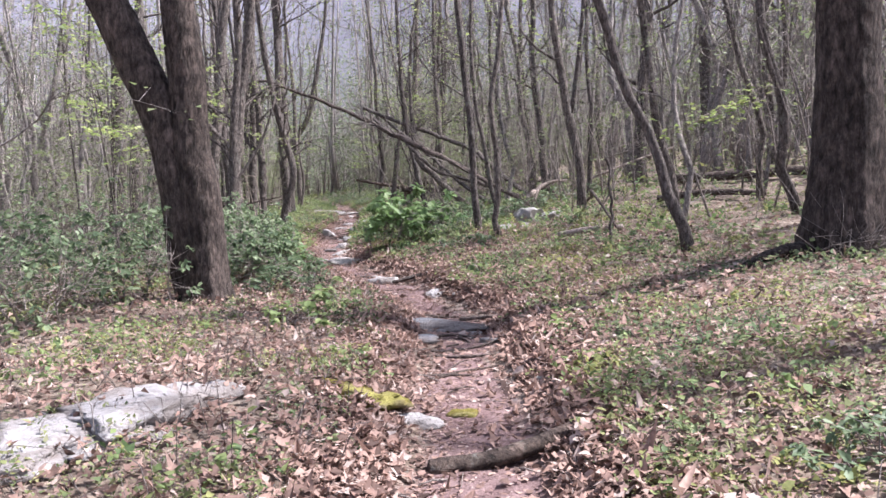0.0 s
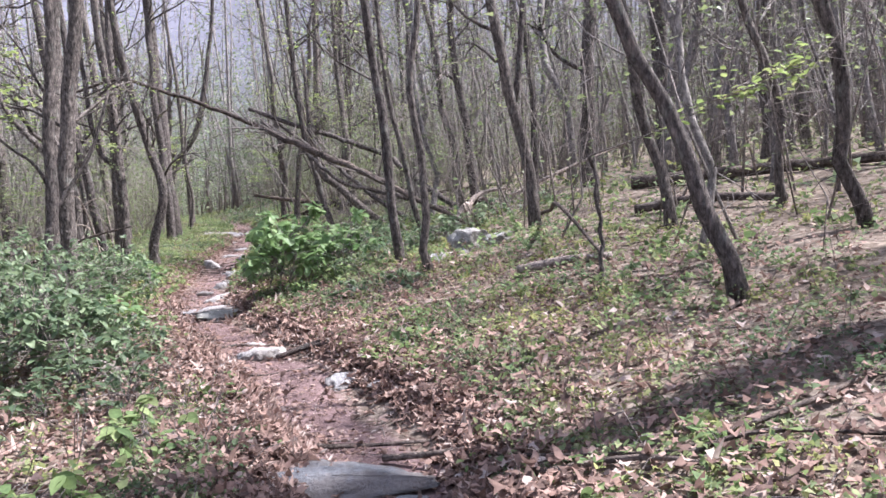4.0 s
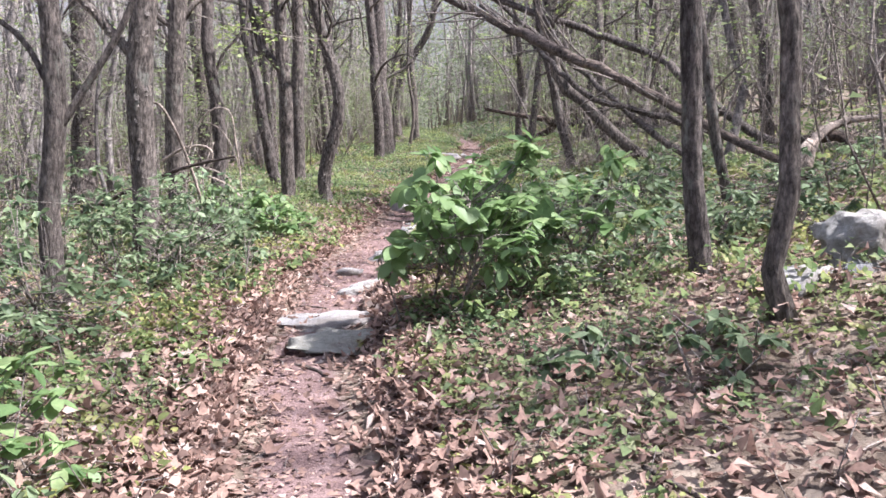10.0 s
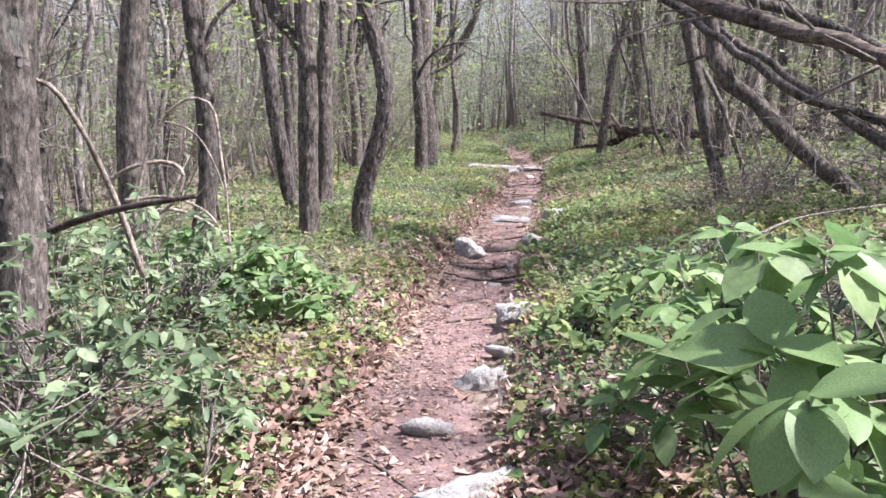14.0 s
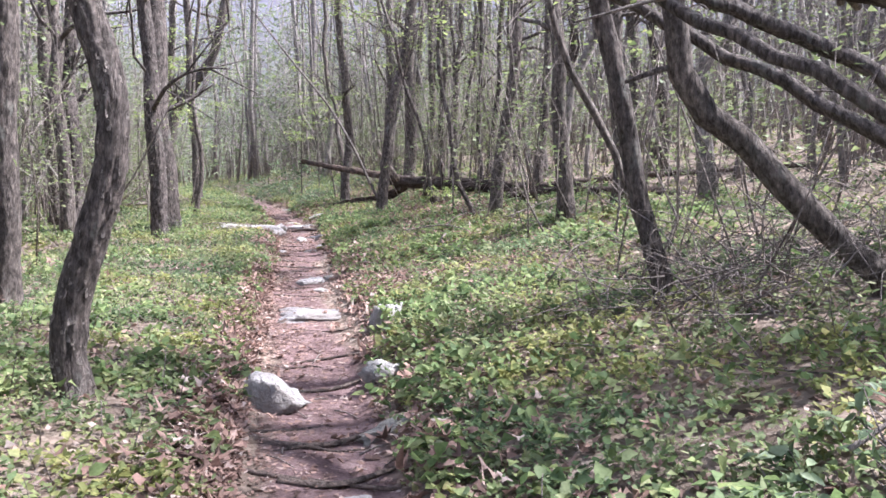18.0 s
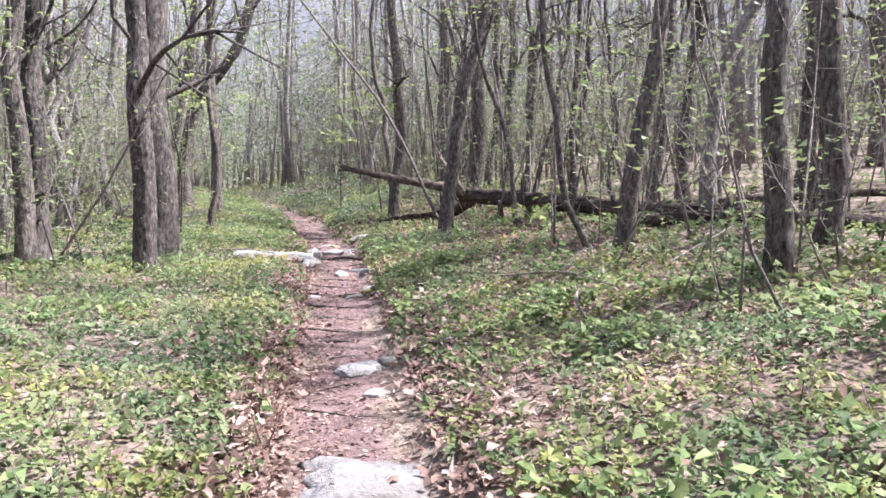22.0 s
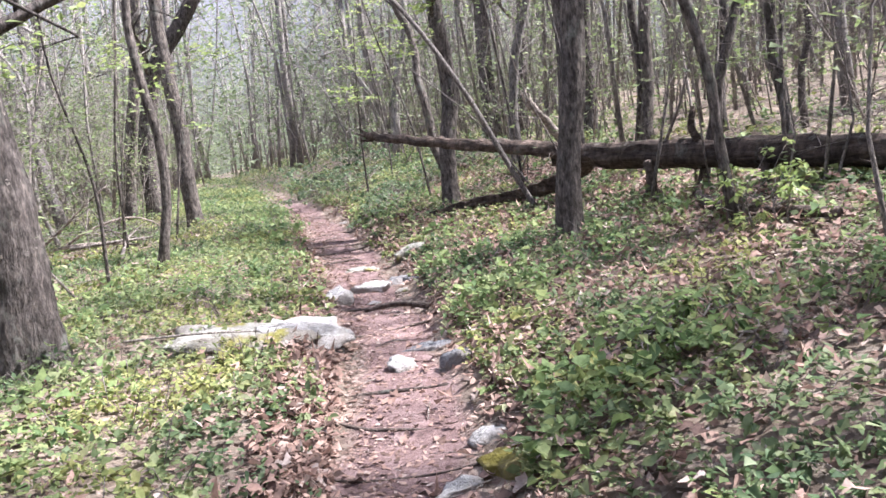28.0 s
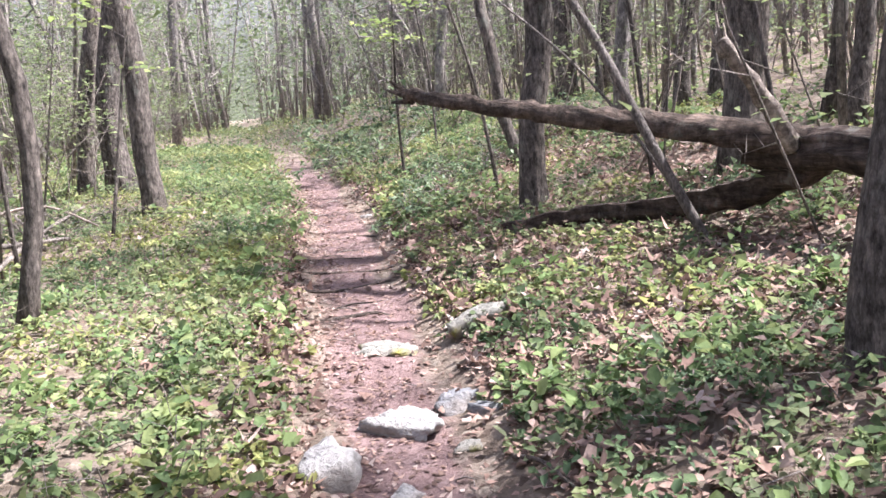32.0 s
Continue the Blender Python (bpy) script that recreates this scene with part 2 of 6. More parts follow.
LITTER = leafy("dead_leaf", [(0.0, (0.09, 0.06, 0.052)), (0.25, (0.175, 0.115, 0.096)), (0.55, (0.31, 0.20, 0.165)), (0.85, (0.39, 0.272, 0.229)), (1.0, (0.46, 0.38, 0.345))], 0.8, 0.25, 0.15)
COVER = leafy("ground_cover_leaf", [(0.0, (0.115, 0.15, 0.08)), (0.3, (0.165, 0.21, 0.102)), (0.65, (0.265, 0.295, 0.14)), (0.9, (0.315, 0.335, 0.175)), (1.0, (0.36, 0.36, 0.225))], 0.65, 0.45, 0.22, ((0.66, 0.78, 0.80), (1.2, 1.1, 0.84)))
SPROUT = leafy("bright_plant_leaf", [(0.0, (0.11, 0.165, 0.07)), (0.5, (0.195, 0.265, 0.105)), (1.0, (0.33, 0.375, 0.165))], 0.6, 0.45, 0.25)
LAUREL = leafy("laurel_leaf", [(0.0, (0.10, 0.17, 0.065)), (0.5, (0.19, 0.285, 0.115)), (1.0, (0.34, 0.43, 0.205))], 0.5, 0.5, 0.4)
DULL = leafy("dull_shrub_leaf", [(0.0, (0.075, 0.112, 0.062)), (0.5, (0.15, 0.205, 0.108)), (1.0, (0.275, 0.33, 0.195))], 0.5, 0.42, 0.35)
SPRING = leafy("spring_leaf", [(0.0, (0.18, 0.24, 0.08)), (0.5, (0.30, 0.37, 0.13)), (1.0, (0.44, 0.47, 0.19))], 0.5, 0.5)
# air haze painted into the ridge colour: dark brown-green foot, lavender-grey higher up
HILL, hn, hl, hb = material("haze_painted_hillside", 1.0, 0.0)
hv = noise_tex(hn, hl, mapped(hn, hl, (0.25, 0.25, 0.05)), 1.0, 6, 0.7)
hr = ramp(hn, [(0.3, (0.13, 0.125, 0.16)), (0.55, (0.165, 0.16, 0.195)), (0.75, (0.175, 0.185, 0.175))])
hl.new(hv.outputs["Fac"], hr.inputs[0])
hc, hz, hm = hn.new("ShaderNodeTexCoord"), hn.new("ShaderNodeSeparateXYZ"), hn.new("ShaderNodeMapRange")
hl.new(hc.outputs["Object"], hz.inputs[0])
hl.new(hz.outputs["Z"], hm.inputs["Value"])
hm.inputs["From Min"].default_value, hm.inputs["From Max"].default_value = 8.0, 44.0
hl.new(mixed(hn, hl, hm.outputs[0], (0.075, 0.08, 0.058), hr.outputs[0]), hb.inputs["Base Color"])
SPRING_FAR = leafy("distant_spring_leaf", [(0.0, (0.115, 0.15, 0.08)), (0.5, (0.18, 0.22, 0.12)), (1.0, (0.25, 0.28, 0.165))], 0.6, 0.45)
SPRING_MID = leafy("soft_spring_leaf", [(0.0, (0.125, 0.165, 0.068)), (0.5, (0.21, 0.26, 0.112)), (1.0, (0.31, 0.34, 0.17))], 0.5, 0.45)

# ---- shape of the ground ----
TRAIL_Y = [-40, -8, 0, 5, 9.7, 11, 13, 15.1, 17.8, 20.2, 23.4, 27.4, 30.9, 34.4, 37.6, 41, 44.5, 50.6, 57, 63.5, 87, 140]
TRAIL_X = [0.3, 0.2, 0.1, 0.15, 0.1, -0.3, -0.95, -1.7, -2.4, -2.65, -2.95, -3.2, -3.45, -3.74, -3.95, -4.6, -5.1, -6.6, -8.2, -10, -16, -30]
SIDE_D = [-60, -25, -8, -4.5, -2, -0.9, -0.45, -0.3, 0.3, 0.5, 0.9, 3.4, 8, 25, 70]
SIDE_Z = [-5, -2.2, -0.25, 0.13, 0.2, 0.1, 0.02, -0.03, -0.03, 0.05, 0.16, 0.64, 1.25, 2.9, 5.5]
rng = np.random.default_rng(7)
LATTICE = rng.random((256, 256))


def lumps(x, y, scale):
    """Smooth random values from 0 to 1 over the ground."""
    u, v = np.asarray(x) / scale + 100.3, np.asarray(y) / scale + 100.7
    i, j = np.floor(u).astype(int), np.floor(v).astype(int)
    a, b = u - i, v - j
    a, b = a * a * (3 - 2 * a), b * b * (3 - 2 * b)
    i0, i1, j0, j1 = i % 256, (i + 1) % 256, j % 256, (j + 1) % 256
    return (LATTICE[i0, j0] * (1 - a) + LATTICE[i1, j0] * a) * (1 - b) + (LATTICE[i0, j1] * (1 - a) + LATTICE[i1, j1] * a) * b


def trail_x(y):
    return np.interp(y, TRAIL_Y, TRAIL_X)


def ground(x, y):
    x, y = np.asarray(x, float), np.asarray(y, float)
    d = x - trail_x(y)
    base = 0.0415 * (np.minimum(y, 60) + np.clip(y - 60, 0, 200) * 0.3) + np.interp(d, SIDE_D, SIDE_Z)
    rough = np.clip((np.abs(d) - 0.3) / 1.5, 0.25, 1)
    return base + rough * ((lumps(x, y, 1.7) - 0.5) * 0.14 + (lumps(x, y, 0.45) - 0.5) * 0.05) + (lumps(x, y, 0.16) - 0.5) * 0.018 + np.clip(0.75 - np.abs(d), 0, 0.4) * (lumps(x * 0.4, y, 0.23) - 0.5) * 0.13


def gz(x, y):
    return float(ground(x, y))


# ---- mesh helpers ----
def mesh_of(name, verts, faces, mats, smooth=True):
    """A mesh from arrays: verts n x 3, faces m x 3 or m x 4."""
    me = bpy.data.meshes.new(name)
    verts, faces = np.asarray(verts, np.float32), np.asarray(faces, np.int32)
    k = faces.shape[1]
    me.vertices.add(len(verts))
    me.vertices.foreach_set("co", verts.ravel())
    me.loops.add(faces.size)
    me.loops.foreach_set("vertex_index", faces.ravel())
    me.polygons.add(len(faces))
    me.polygons.foreach_set("loop_start", np.arange(0, faces.size, k, dtype=np.int32))
    me.polygons.foreach_set("use_smooth", np.full(len(faces), smooth))
    for m in mats if isinstance(mats, (list, tuple)) else [mats]:
        me.materials.append(m)
    me.update(calc_edges=True)
    return me


def thing(name, x, y, z, label, category, group="", kind=""):
    ob = new(name)
    ob.location = (x, y, z)
    return tagged(ob, label, category, group, kind)


def part(name, me, parent, label="", kind=""):
    ob = new(name, me)
    ob.parent = parent
    return tagged(ob, label, "", "", kind)


def bark_relief(angle, along, radius, seed):
    """Height of plated bark, from -1 to 1, over a trunk's angle and length."""
    u = angle * radius
    wander = (lumps(u + seed * 3.1, along, 0.11) - 0.5) * 0.05
    furrow = 1 - 2 * np.abs(2 * lumps(u + wander + seed, along * 0.2 + seed, 0.019) - 1)
    plate = 1 - 2 * np.abs(2 * lumps(u + wander, along * 0.55 + 7 + seed, 0.034) - 1)
    return 0.75 * np.sign(furrow) * np.abs(furrow) ** 0.7 + 0.4 * plate + 0.4 * (lumps(u, along + 3, 0.012) - 0.5)


def tube(points, radii, sides=8, flare=0.0, rough=0.0, seed=0, plates=0.0):
    """A tapered tube along points, with end caps drawn to a point. Returns verts, quads."""
    P, R = np.asarray(points, float), np.asarray(radii, float)
    n = len(P)
    T = np.gradient(P, axis=0)
    T /= np.linalg.norm(T, axis=1)[:, None] + 1e-9
    ref = np.array([0.31, 0.95, 0.02]) if abs(T[0] @ [0.31, 0.95, 0.02]) < 0.9 else np.array([1.0, 0, 0])
    A = np.cross(T, ref)
    A /= np.linalg.norm(A, axis=1)[:, None] + 1e-9
    B = np.cross(T, A)
    th = np.arange(sides) * 2 * np.pi / sides
    g = np.random.default_rng(seed)
    mul = np.ones((n, sides))
    if rough:
        ridge = g.normal(0, rough, sides)
        mul += ridge[None, :] + g.normal(0, rough * 0.6, (n, sides))
    if flare:
        hgt = np.linalg.norm(P - P[0], axis=1)
        lobes = 0.55 + 0.45 * np.sin(th * g.integers(3, 5) + g.random() * 6) + g.normal(0, 0.15, sides)
        mul += flare * np.exp(-hgt / (R[0] * 1.6))[:, None] * np.clip(lobes, 0, 2)[None, :]
    if plates:
        s = np.r_[0, np.cumsum(np.linalg.norm(np.diff(P, axis=0), axis=1))]
        mul += plates / R[:, None] * bark_relief(th[None, :] + 0 * s[:, None], s[:, None] + 0 * th[None, :], R[0], seed)
    V = P[:, None, :] + (R[:, None] * mul)[:, :, None] * (np.cos(th)[None, :, None] * A[:, None, :] + np.sin(th)[None, :, None] * B[:, None, :])
    V = V.reshape(-1, 3)
    i, j = np.meshgrid(np.arange(n - 1), np.arange(sides), indexing="ij")
    a, b = (i * sides + j).ravel(), (i * sides + (j + 1) % sides).ravel()
    F = np.stack([a, b, b + sides, a + sides], 1)
    c0, c1 = len(V), len(V) + 1
    V = np.vstack([V, P[0] - T[0] * R[0] * 0.3, P[-1] + T[-1] * R[-1] * 0.3])
    k = np.arange(sides)
    k2 = (k + 1) % sides
    F = np.vstack([F, np.stack([k2, k, np.full(sides, c0), np.full(sides, c0)], 1), np.stack([k + (n - 1) * sides, k2 + (n - 1) * sides, np.full(sides, c1), np.full(sides, c1)], 1)])
    return V, F


def tubes_mesh(name, parts, mat):
    """Joins tubes into one mesh of triangles and quads (as triangles)."""
    vs, fs, o = [], [], 0
    for V, F in parts:
        vs.append(V)
        fs.append(F + o)
        o += len(V)
    V, F = np.vstack(vs), np.vstack(fs)
    tri = np.vstack([F[:, [0, 1, 2]], F[F[:, 2] != F[:, 3]][:, [0, 2, 3]]])
    return mesh_of(name, V, tri, mat)


def needles(A, B, r):
    """Thin twigs from A to B (n x 3 each), three-sided, ending in a point. Returns verts, triangles."""
    A, B = np.asarray(A, float), np.asarray(B, float)
    r = np.broadcast_to(np.asarray(r, float), (len(A),))[:, None]
    T = (B - A) / (np.linalg.norm(B - A, axis=1)[:, None] + 1e-9)
    U = np.cross(T, np.where(np.abs(T[:, 2:3]) > 0.8, [[1.0, 0, 0]], [[0, 0, 1.0]]))
    U /= np.linalg.norm(U, axis=1)[:, None] + 1e-9
    W = np.cross(T, U)
    V = np.stack([A + U * r, A + (W * 0.87 - U * 0.5) * r, A - (W * 0.87 + U * 0.5) * r, B], 1).reshape(-1, 3)
    o = np.arange(len(A))[:, None] * 4
    return V, np.vstack([o + [[0, 1, 3]], o + [[1, 2, 3]], o + [[2, 0, 3]]])


def twiggy(name, tubes, VF, mat):
    """Tubes and needles in one mesh."""
    me_v, me_f, o = [VF[0]], [VF[1]], len(VF[0])
    for V, F in tubes:
        me_v.append(V)
        me_f += [F[:, [0, 1, 2]] + o, F[F[:, 2] != F[:, 3]][:, [0, 2, 3]] + o]
        o += len(V)
    return mesh_of(name, np.vstack(me_v), np.vstack(me_f), mat)


def sprays(g, S, lengths, r, rise=0.3, side=3):
    """Crooked twigs from the places S, each with side twigs. Returns needles and their tips."""
    n = len(S)
    D = g.normal(0, 1, (n, 3)) + [0, 0, rise]
    D /= np.linalg.norm(D, axis=1)[:, None]
    L = g.uniform(*lengths, n)[:, None]
    E = S + D * L
    a, b, rr = [S], [E], [np.full(n, r)]
    for _ in range(side):
        t = g.uniform(0.25, 0.9, n)[:, None]
        p = S + (E - S) * t
        d = D + g.normal(0, 0.75, (n, 3))
        d /= np.linalg.norm(d, axis=1)[:, None]
        a.append(p)
        b.append(p + d * L * g.uniform(0.25, 0.6, n)[:, None])
        rr.append(np.full(n, r * 0.6))
    return needles(np.vstack(a), np.vstack(b), np.concatenate(rr)), np.vstack(b)


def smooth_line(points, n):
    """n points on a smooth curve through the given ones."""
    P = np.asarray(points, float)
    s = np.r_[0, np.cumsum(np.linalg.norm(np.diff(P, axis=0), axis=1))]
    m = np.gradient(P, s, axis=0)
    q = np.linspace(0, s[-1], n)
    k = np.clip(np.searchsorted(s, q, "right") - 1, 0, len(s) - 2)
    h = (s[k + 1] - s[k])[:, None]
    u = ((q - s[k])[:, None]) / h
    return (2 * u**3 - 3 * u**2 + 1) * P[k] + (u**3 - 2 * u**2 + u) * h * m[k] + (-2 * u**3 + 3 * u**2) * P[k + 1] + (u**3 - u**2) * h * m[k + 1]


def leaves_arrays(P, yaw, tilt, roll, length, width, curl, g, simple=False, ragged=0.045):
    """Many leaves: six corners and two halves folded along the midrib. P is each stalk's end; tilt lifts the tip."""
    n = len(P)
    w = width * 0.5
    fold = curl * w
    L = np.zeros((n, 6, 3))
    L[:, 1] = np.stack([length * 0.30, -w, fold], 1)
    L[:, 2] = np.stack([length * 0.70, -w * 0.85, fold * 0.8 - curl * length * 0.10], 1)
    L[:, 3] = np.stack([length, np.zeros(n), -curl * length * 0.25], 1)
    L[:, 4] = np.stack([length * 0.70, w * 0.85, fold * 0.8 - curl * length * 0.10], 1)
    L[:, 5] = np.stack([length * 0.30, w, fold], 1)
    cr, sr = np.cos(roll)[:, None], np.sin(roll)[:, None]
    y, z = L[:, :, 1] * cr - L[:, :, 2] * sr, L[:, :, 1] * sr + L[:, :, 2] * cr
    x = L[:, :, 0]
    ct, st = np.cos(tilt)[:, None], np.sin(tilt)[:, None]
    x, z = x * ct - z * st, x * st + z * ct
    cy, sy = np.cos(yaw)[:, None], np.sin(yaw)[:, None]
    V = np.stack([x * cy - y * sy, x * sy + y * cy, z], 2) + P[:, None, :]
    V += g.normal(0, ragged, V.shape) * length[:, None, None]
    if simple == 3:
        W = V[:, [0, 2, 5]]
        return W.reshape(-1, 3), np.arange(n)[:, None] * 3 + np.array([[0, 1, 2]])
    if simple:
        W = V[:, [0, 1, 3, 5]]
        return W.reshape(-1, 3), np.arange(n)[:, None] * 4 + np.array([[0, 1, 2, 3]])
    o = np.arange(n)[:, None] * 6
    F = np.vstack([o + np.array([[0, 1, 2, 3]]), o + np.array([[0, 3, 4, 5]])])
    return V.reshape(-1, 3), F


def two_fold(name, mat, near, label, category, P, yaw, tilt, roll, ln, wd, curl, g, ragged=0.045):
    """A layer of leaves: full leaves where near is true, plain folded ones elsewhere."""
    parts, o = [], 0
    V1, F1 = leaves_arrays(P[near], yaw[near], tilt[near], roll[near], ln[near], wd[near], curl[near], g, False, ragged)
    far = ~near
    V2, F2 = leaves_arrays(P[far], yaw[far], tilt[far], roll[far], ln[far], wd[far], curl[far], g, True, ragged)
    me = mesh_of(name, np.vstack([V1, V2]), np.vstack([F1, F2 + len(V1)]), mat)
    return tagged(new(name, me), label, category, "", "stuff")


def scattered(P, g, length, spread, tilt=(-0.3, 0.5), aspect=0.5, curl=0.3, simple=True):
    n = len(P)
    ln = length * g.uniform(1 - spread, 1 + spread, n)
    return leaves_arrays(P, g.uniform(0, 6.283, n), g.uniform(*tilt, n), g.normal(0, 0.35, n), ln, ln * aspect * g.uniform(0.8, 1.2, n), curl * g.uniform(0.2, 1.6, n), g, simple)

# ---- the ground: one sheet, fine along the trail ----
def spaced(stops):
    out = []
    for a, b, step in stops:
        out += list(np.arange(a, b - 1e-6, step))
    return np.array(out + [stops[-1][1]])


def build_ground():
    us = spaced([(-400, -100, 60), (-100, -30, 10), (-30, -10, 1.2), (-10, -4, 0.3), (-4, -1, 0.12), (-1, 1, 0.05), (1, 4, 0.12), (4, 10, 0.3), (10, 30, 1.2), (30, 100, 10), (100, 400, 60)])
    vs = spaced([(-300, -60, 60), (-60, -10, 5), (-10, -1, 0.5), (-1, 46, 0.11), (46, 60, 0.5), (60, 120, 4), (120, 600, 60)])
    U, W = np.meshgrid(us, vs, indexing="ij")
    fade = np.clip((100 - np.abs(U)) / 60, 0, 1)
    X = U + trail_x(W) * fade
    Z = ground(X, W)
    V = np.stack([X, W, Z], 2).reshape(-1, 3)
    n, m = len(us), len(vs)
    i, j = np.meshgrid(np.arange(n - 1), np.arange(m - 1), indexing="ij")
    a = (i * m + j).ravel()
    me = mesh_of("ground", V, np.stack([a, a + m, a + m + 1, a + 1], 1), SOIL)
    worn = np.clip(1.45 - np.abs(U + (lumps(X, W, 0.8) - 0.5) * 0.3) / 0.36, 0, 1) * 0.75 * np.clip((60 - W) / 12, 0, 1)
    at = me.attributes.new("trodden", "FLOAT", "POINT")
    at.data.foreach_set("value", worn.ravel().astype(np.float32))
    return tagged(new("ground", me), "forest floor of soil and leaf litter with a trodden dirt trail", "ground", "", "structure")


build_ground()


def hill_crest(th):
    """Height of the far ridge's crest, by its bearing."""
    return 84 + 7 * np.sin(th * 5.3 + 1) + 4 * np.sin(th * 13) + np.interp(th, [-1.4, -0.2, 0.3, 1.4], [-8, -4, 4, 14])


def build_hill():
    """A wooded ridge far ahead, beyond the last trees."""
    g = np.random.default_rng(9)
    th = np.linspace(radians(-80), radians(80), 120)
    s = np.linspace(0, 1, 16)
    crest = hill_crest(th) + g.normal(0, 0.8, 120)
    T, S = np.meshgrid(th, s, indexing="ij")
    D = 140 + 130 * S
    Z = crest[:, None] * np.sin(S * np.pi / 2) ** 1.2 + g.normal(0, 0.6, T.shape)
    V = np.stack([-3 + D * np.sin(T), 20 + D * np.cos(T), Z], 2).reshape(-1, 3)
    i, j = np.meshgrid(np.arange(119), np.arange(15), indexing="ij")
    k = (i * 16 + j).ravel()
    tagged(new("backdrop", mesh_of("backdrop", V, np.stack([k, k + 1, k + 17, k + 16], 1), HILL)), "distant grey-green wooded hillside with haze painted into its colour", "hill", "", "structure")


build_hill()

# ---- trees ----
def limb_tubes(g, start, heading, length, radius, forks=3, droop=0.0):
    """A limb with side twigs. Returns tubes and the places where leaves grow."""
    n = 7
    pts, d = [np.asarray(start, float)], np.asarray(heading, float)
    for i in range(n - 1):
        d = d + g.normal(0, 0.24, 3) + [0, 0, 0.08 - droop]
        d /= np.linalg.norm(d)
        pts.append(pts[-1] + d * length / (n - 1))
    pts = np.array(pts)
    out = [tube(pts, np.linspace(radius, radius * 0.3, n), 5 if radius > 0.02 else 4)]
    tips = [pts[-1], pts[-2]]
    for _ in range(forks):
        k = g.integers(2, n - 1)
        dd = d + g.normal(0, 0.65, 3)
        dd /= np.linalg.norm(dd)
        ll = length * g.uniform(0.3, 0.6)
        mid = pts[k] + dd * ll * 0.5 + g.normal(0, 0.06 * ll, 3)
        end = pts[k] + dd * ll + [0, 0, 0.1 * ll]
        out.append(tube(np.array([pts[k], mid, end]), [radius * 0.45, radius * 0.32, radius * 0.15], 3))
        tips += [end, mid]
    return out, tips


def trunk_line(g, r, bends, height):
    pts = [np.array([0, 0, -0.12]), np.zeros(3)] if not bends or bends[0][0] > 0.9 else [np.array([-bends[0][1] * 0.1, 0, -0.12]), np.zeros(3)]
    last = np.zeros(3)
    for h, dx, dy in bends:
        pts.append(np.array([dx, dy, h]))
    a, b = pts[-2], pts[-1]
    slope = (b - a)[:2] / max(0.3, (b - a)[2]) if len(pts) > 2 else g.normal(0, 0.03, 2)
    slope = np.clip(slope, -0.35, 0.35)
    z, p = pts[-1][2], pts[-1]
    while z < height - 0.5:
        step = min(2.2, height - z)
        slope = slope * 0.75 + g.normal(0, 0.035, 2)
        p = p + np.array([slope[0] * step, slope[1] * step, step])
        z = p[2]
        pts.append(p)
    return np.array(pts)


def sprig(top, start, heading, length, seed, n=26):
    """A low leafy twig on a tree; start and heading are from the tree's foot."""
    g = np.random.default_rng(700 + seed)
    s, e = np.array(start, float), np.array(start, float) + np.array(heading, float) * length
    m = (s + e) / 2 + [0, 0, -0.04 * length]
    tb = [tube(smooth_line([s, m, e], 7), np.linspace(0.009, 0.003, 7), 4)]
    line = smooth_line([s, m, e], 12)[4:]
    tips = []
    for p in line:
        q = p + g.normal(0, 1, 3) * [0.14, 0.14, 0.05] * (0.5 + length)
        tb.append(tube(np.array([p, (p + q) / 2 + [0, 0, 0.01], q]), [0.004, 0.003, 0.002], 3))
        tips += [q, p]
    part("limb", tubes_mesh("limb", tb, TWIG), top)
    T = np.array(tips)
    P = T[g.integers(0, len(T), n)] + g.normal(0, 1, (n, 3)) * [0.06, 0.06, 0.03]
    V, F = scattered(P, g, 0.085, 0.35, (-0.3, 0.15), 0.55, simple=False)
    part("foliage", mesh_of("foliage", V, F, SPRING), top, "young yellow-green leaves", "stuff")


LEAF_SEED = [0]


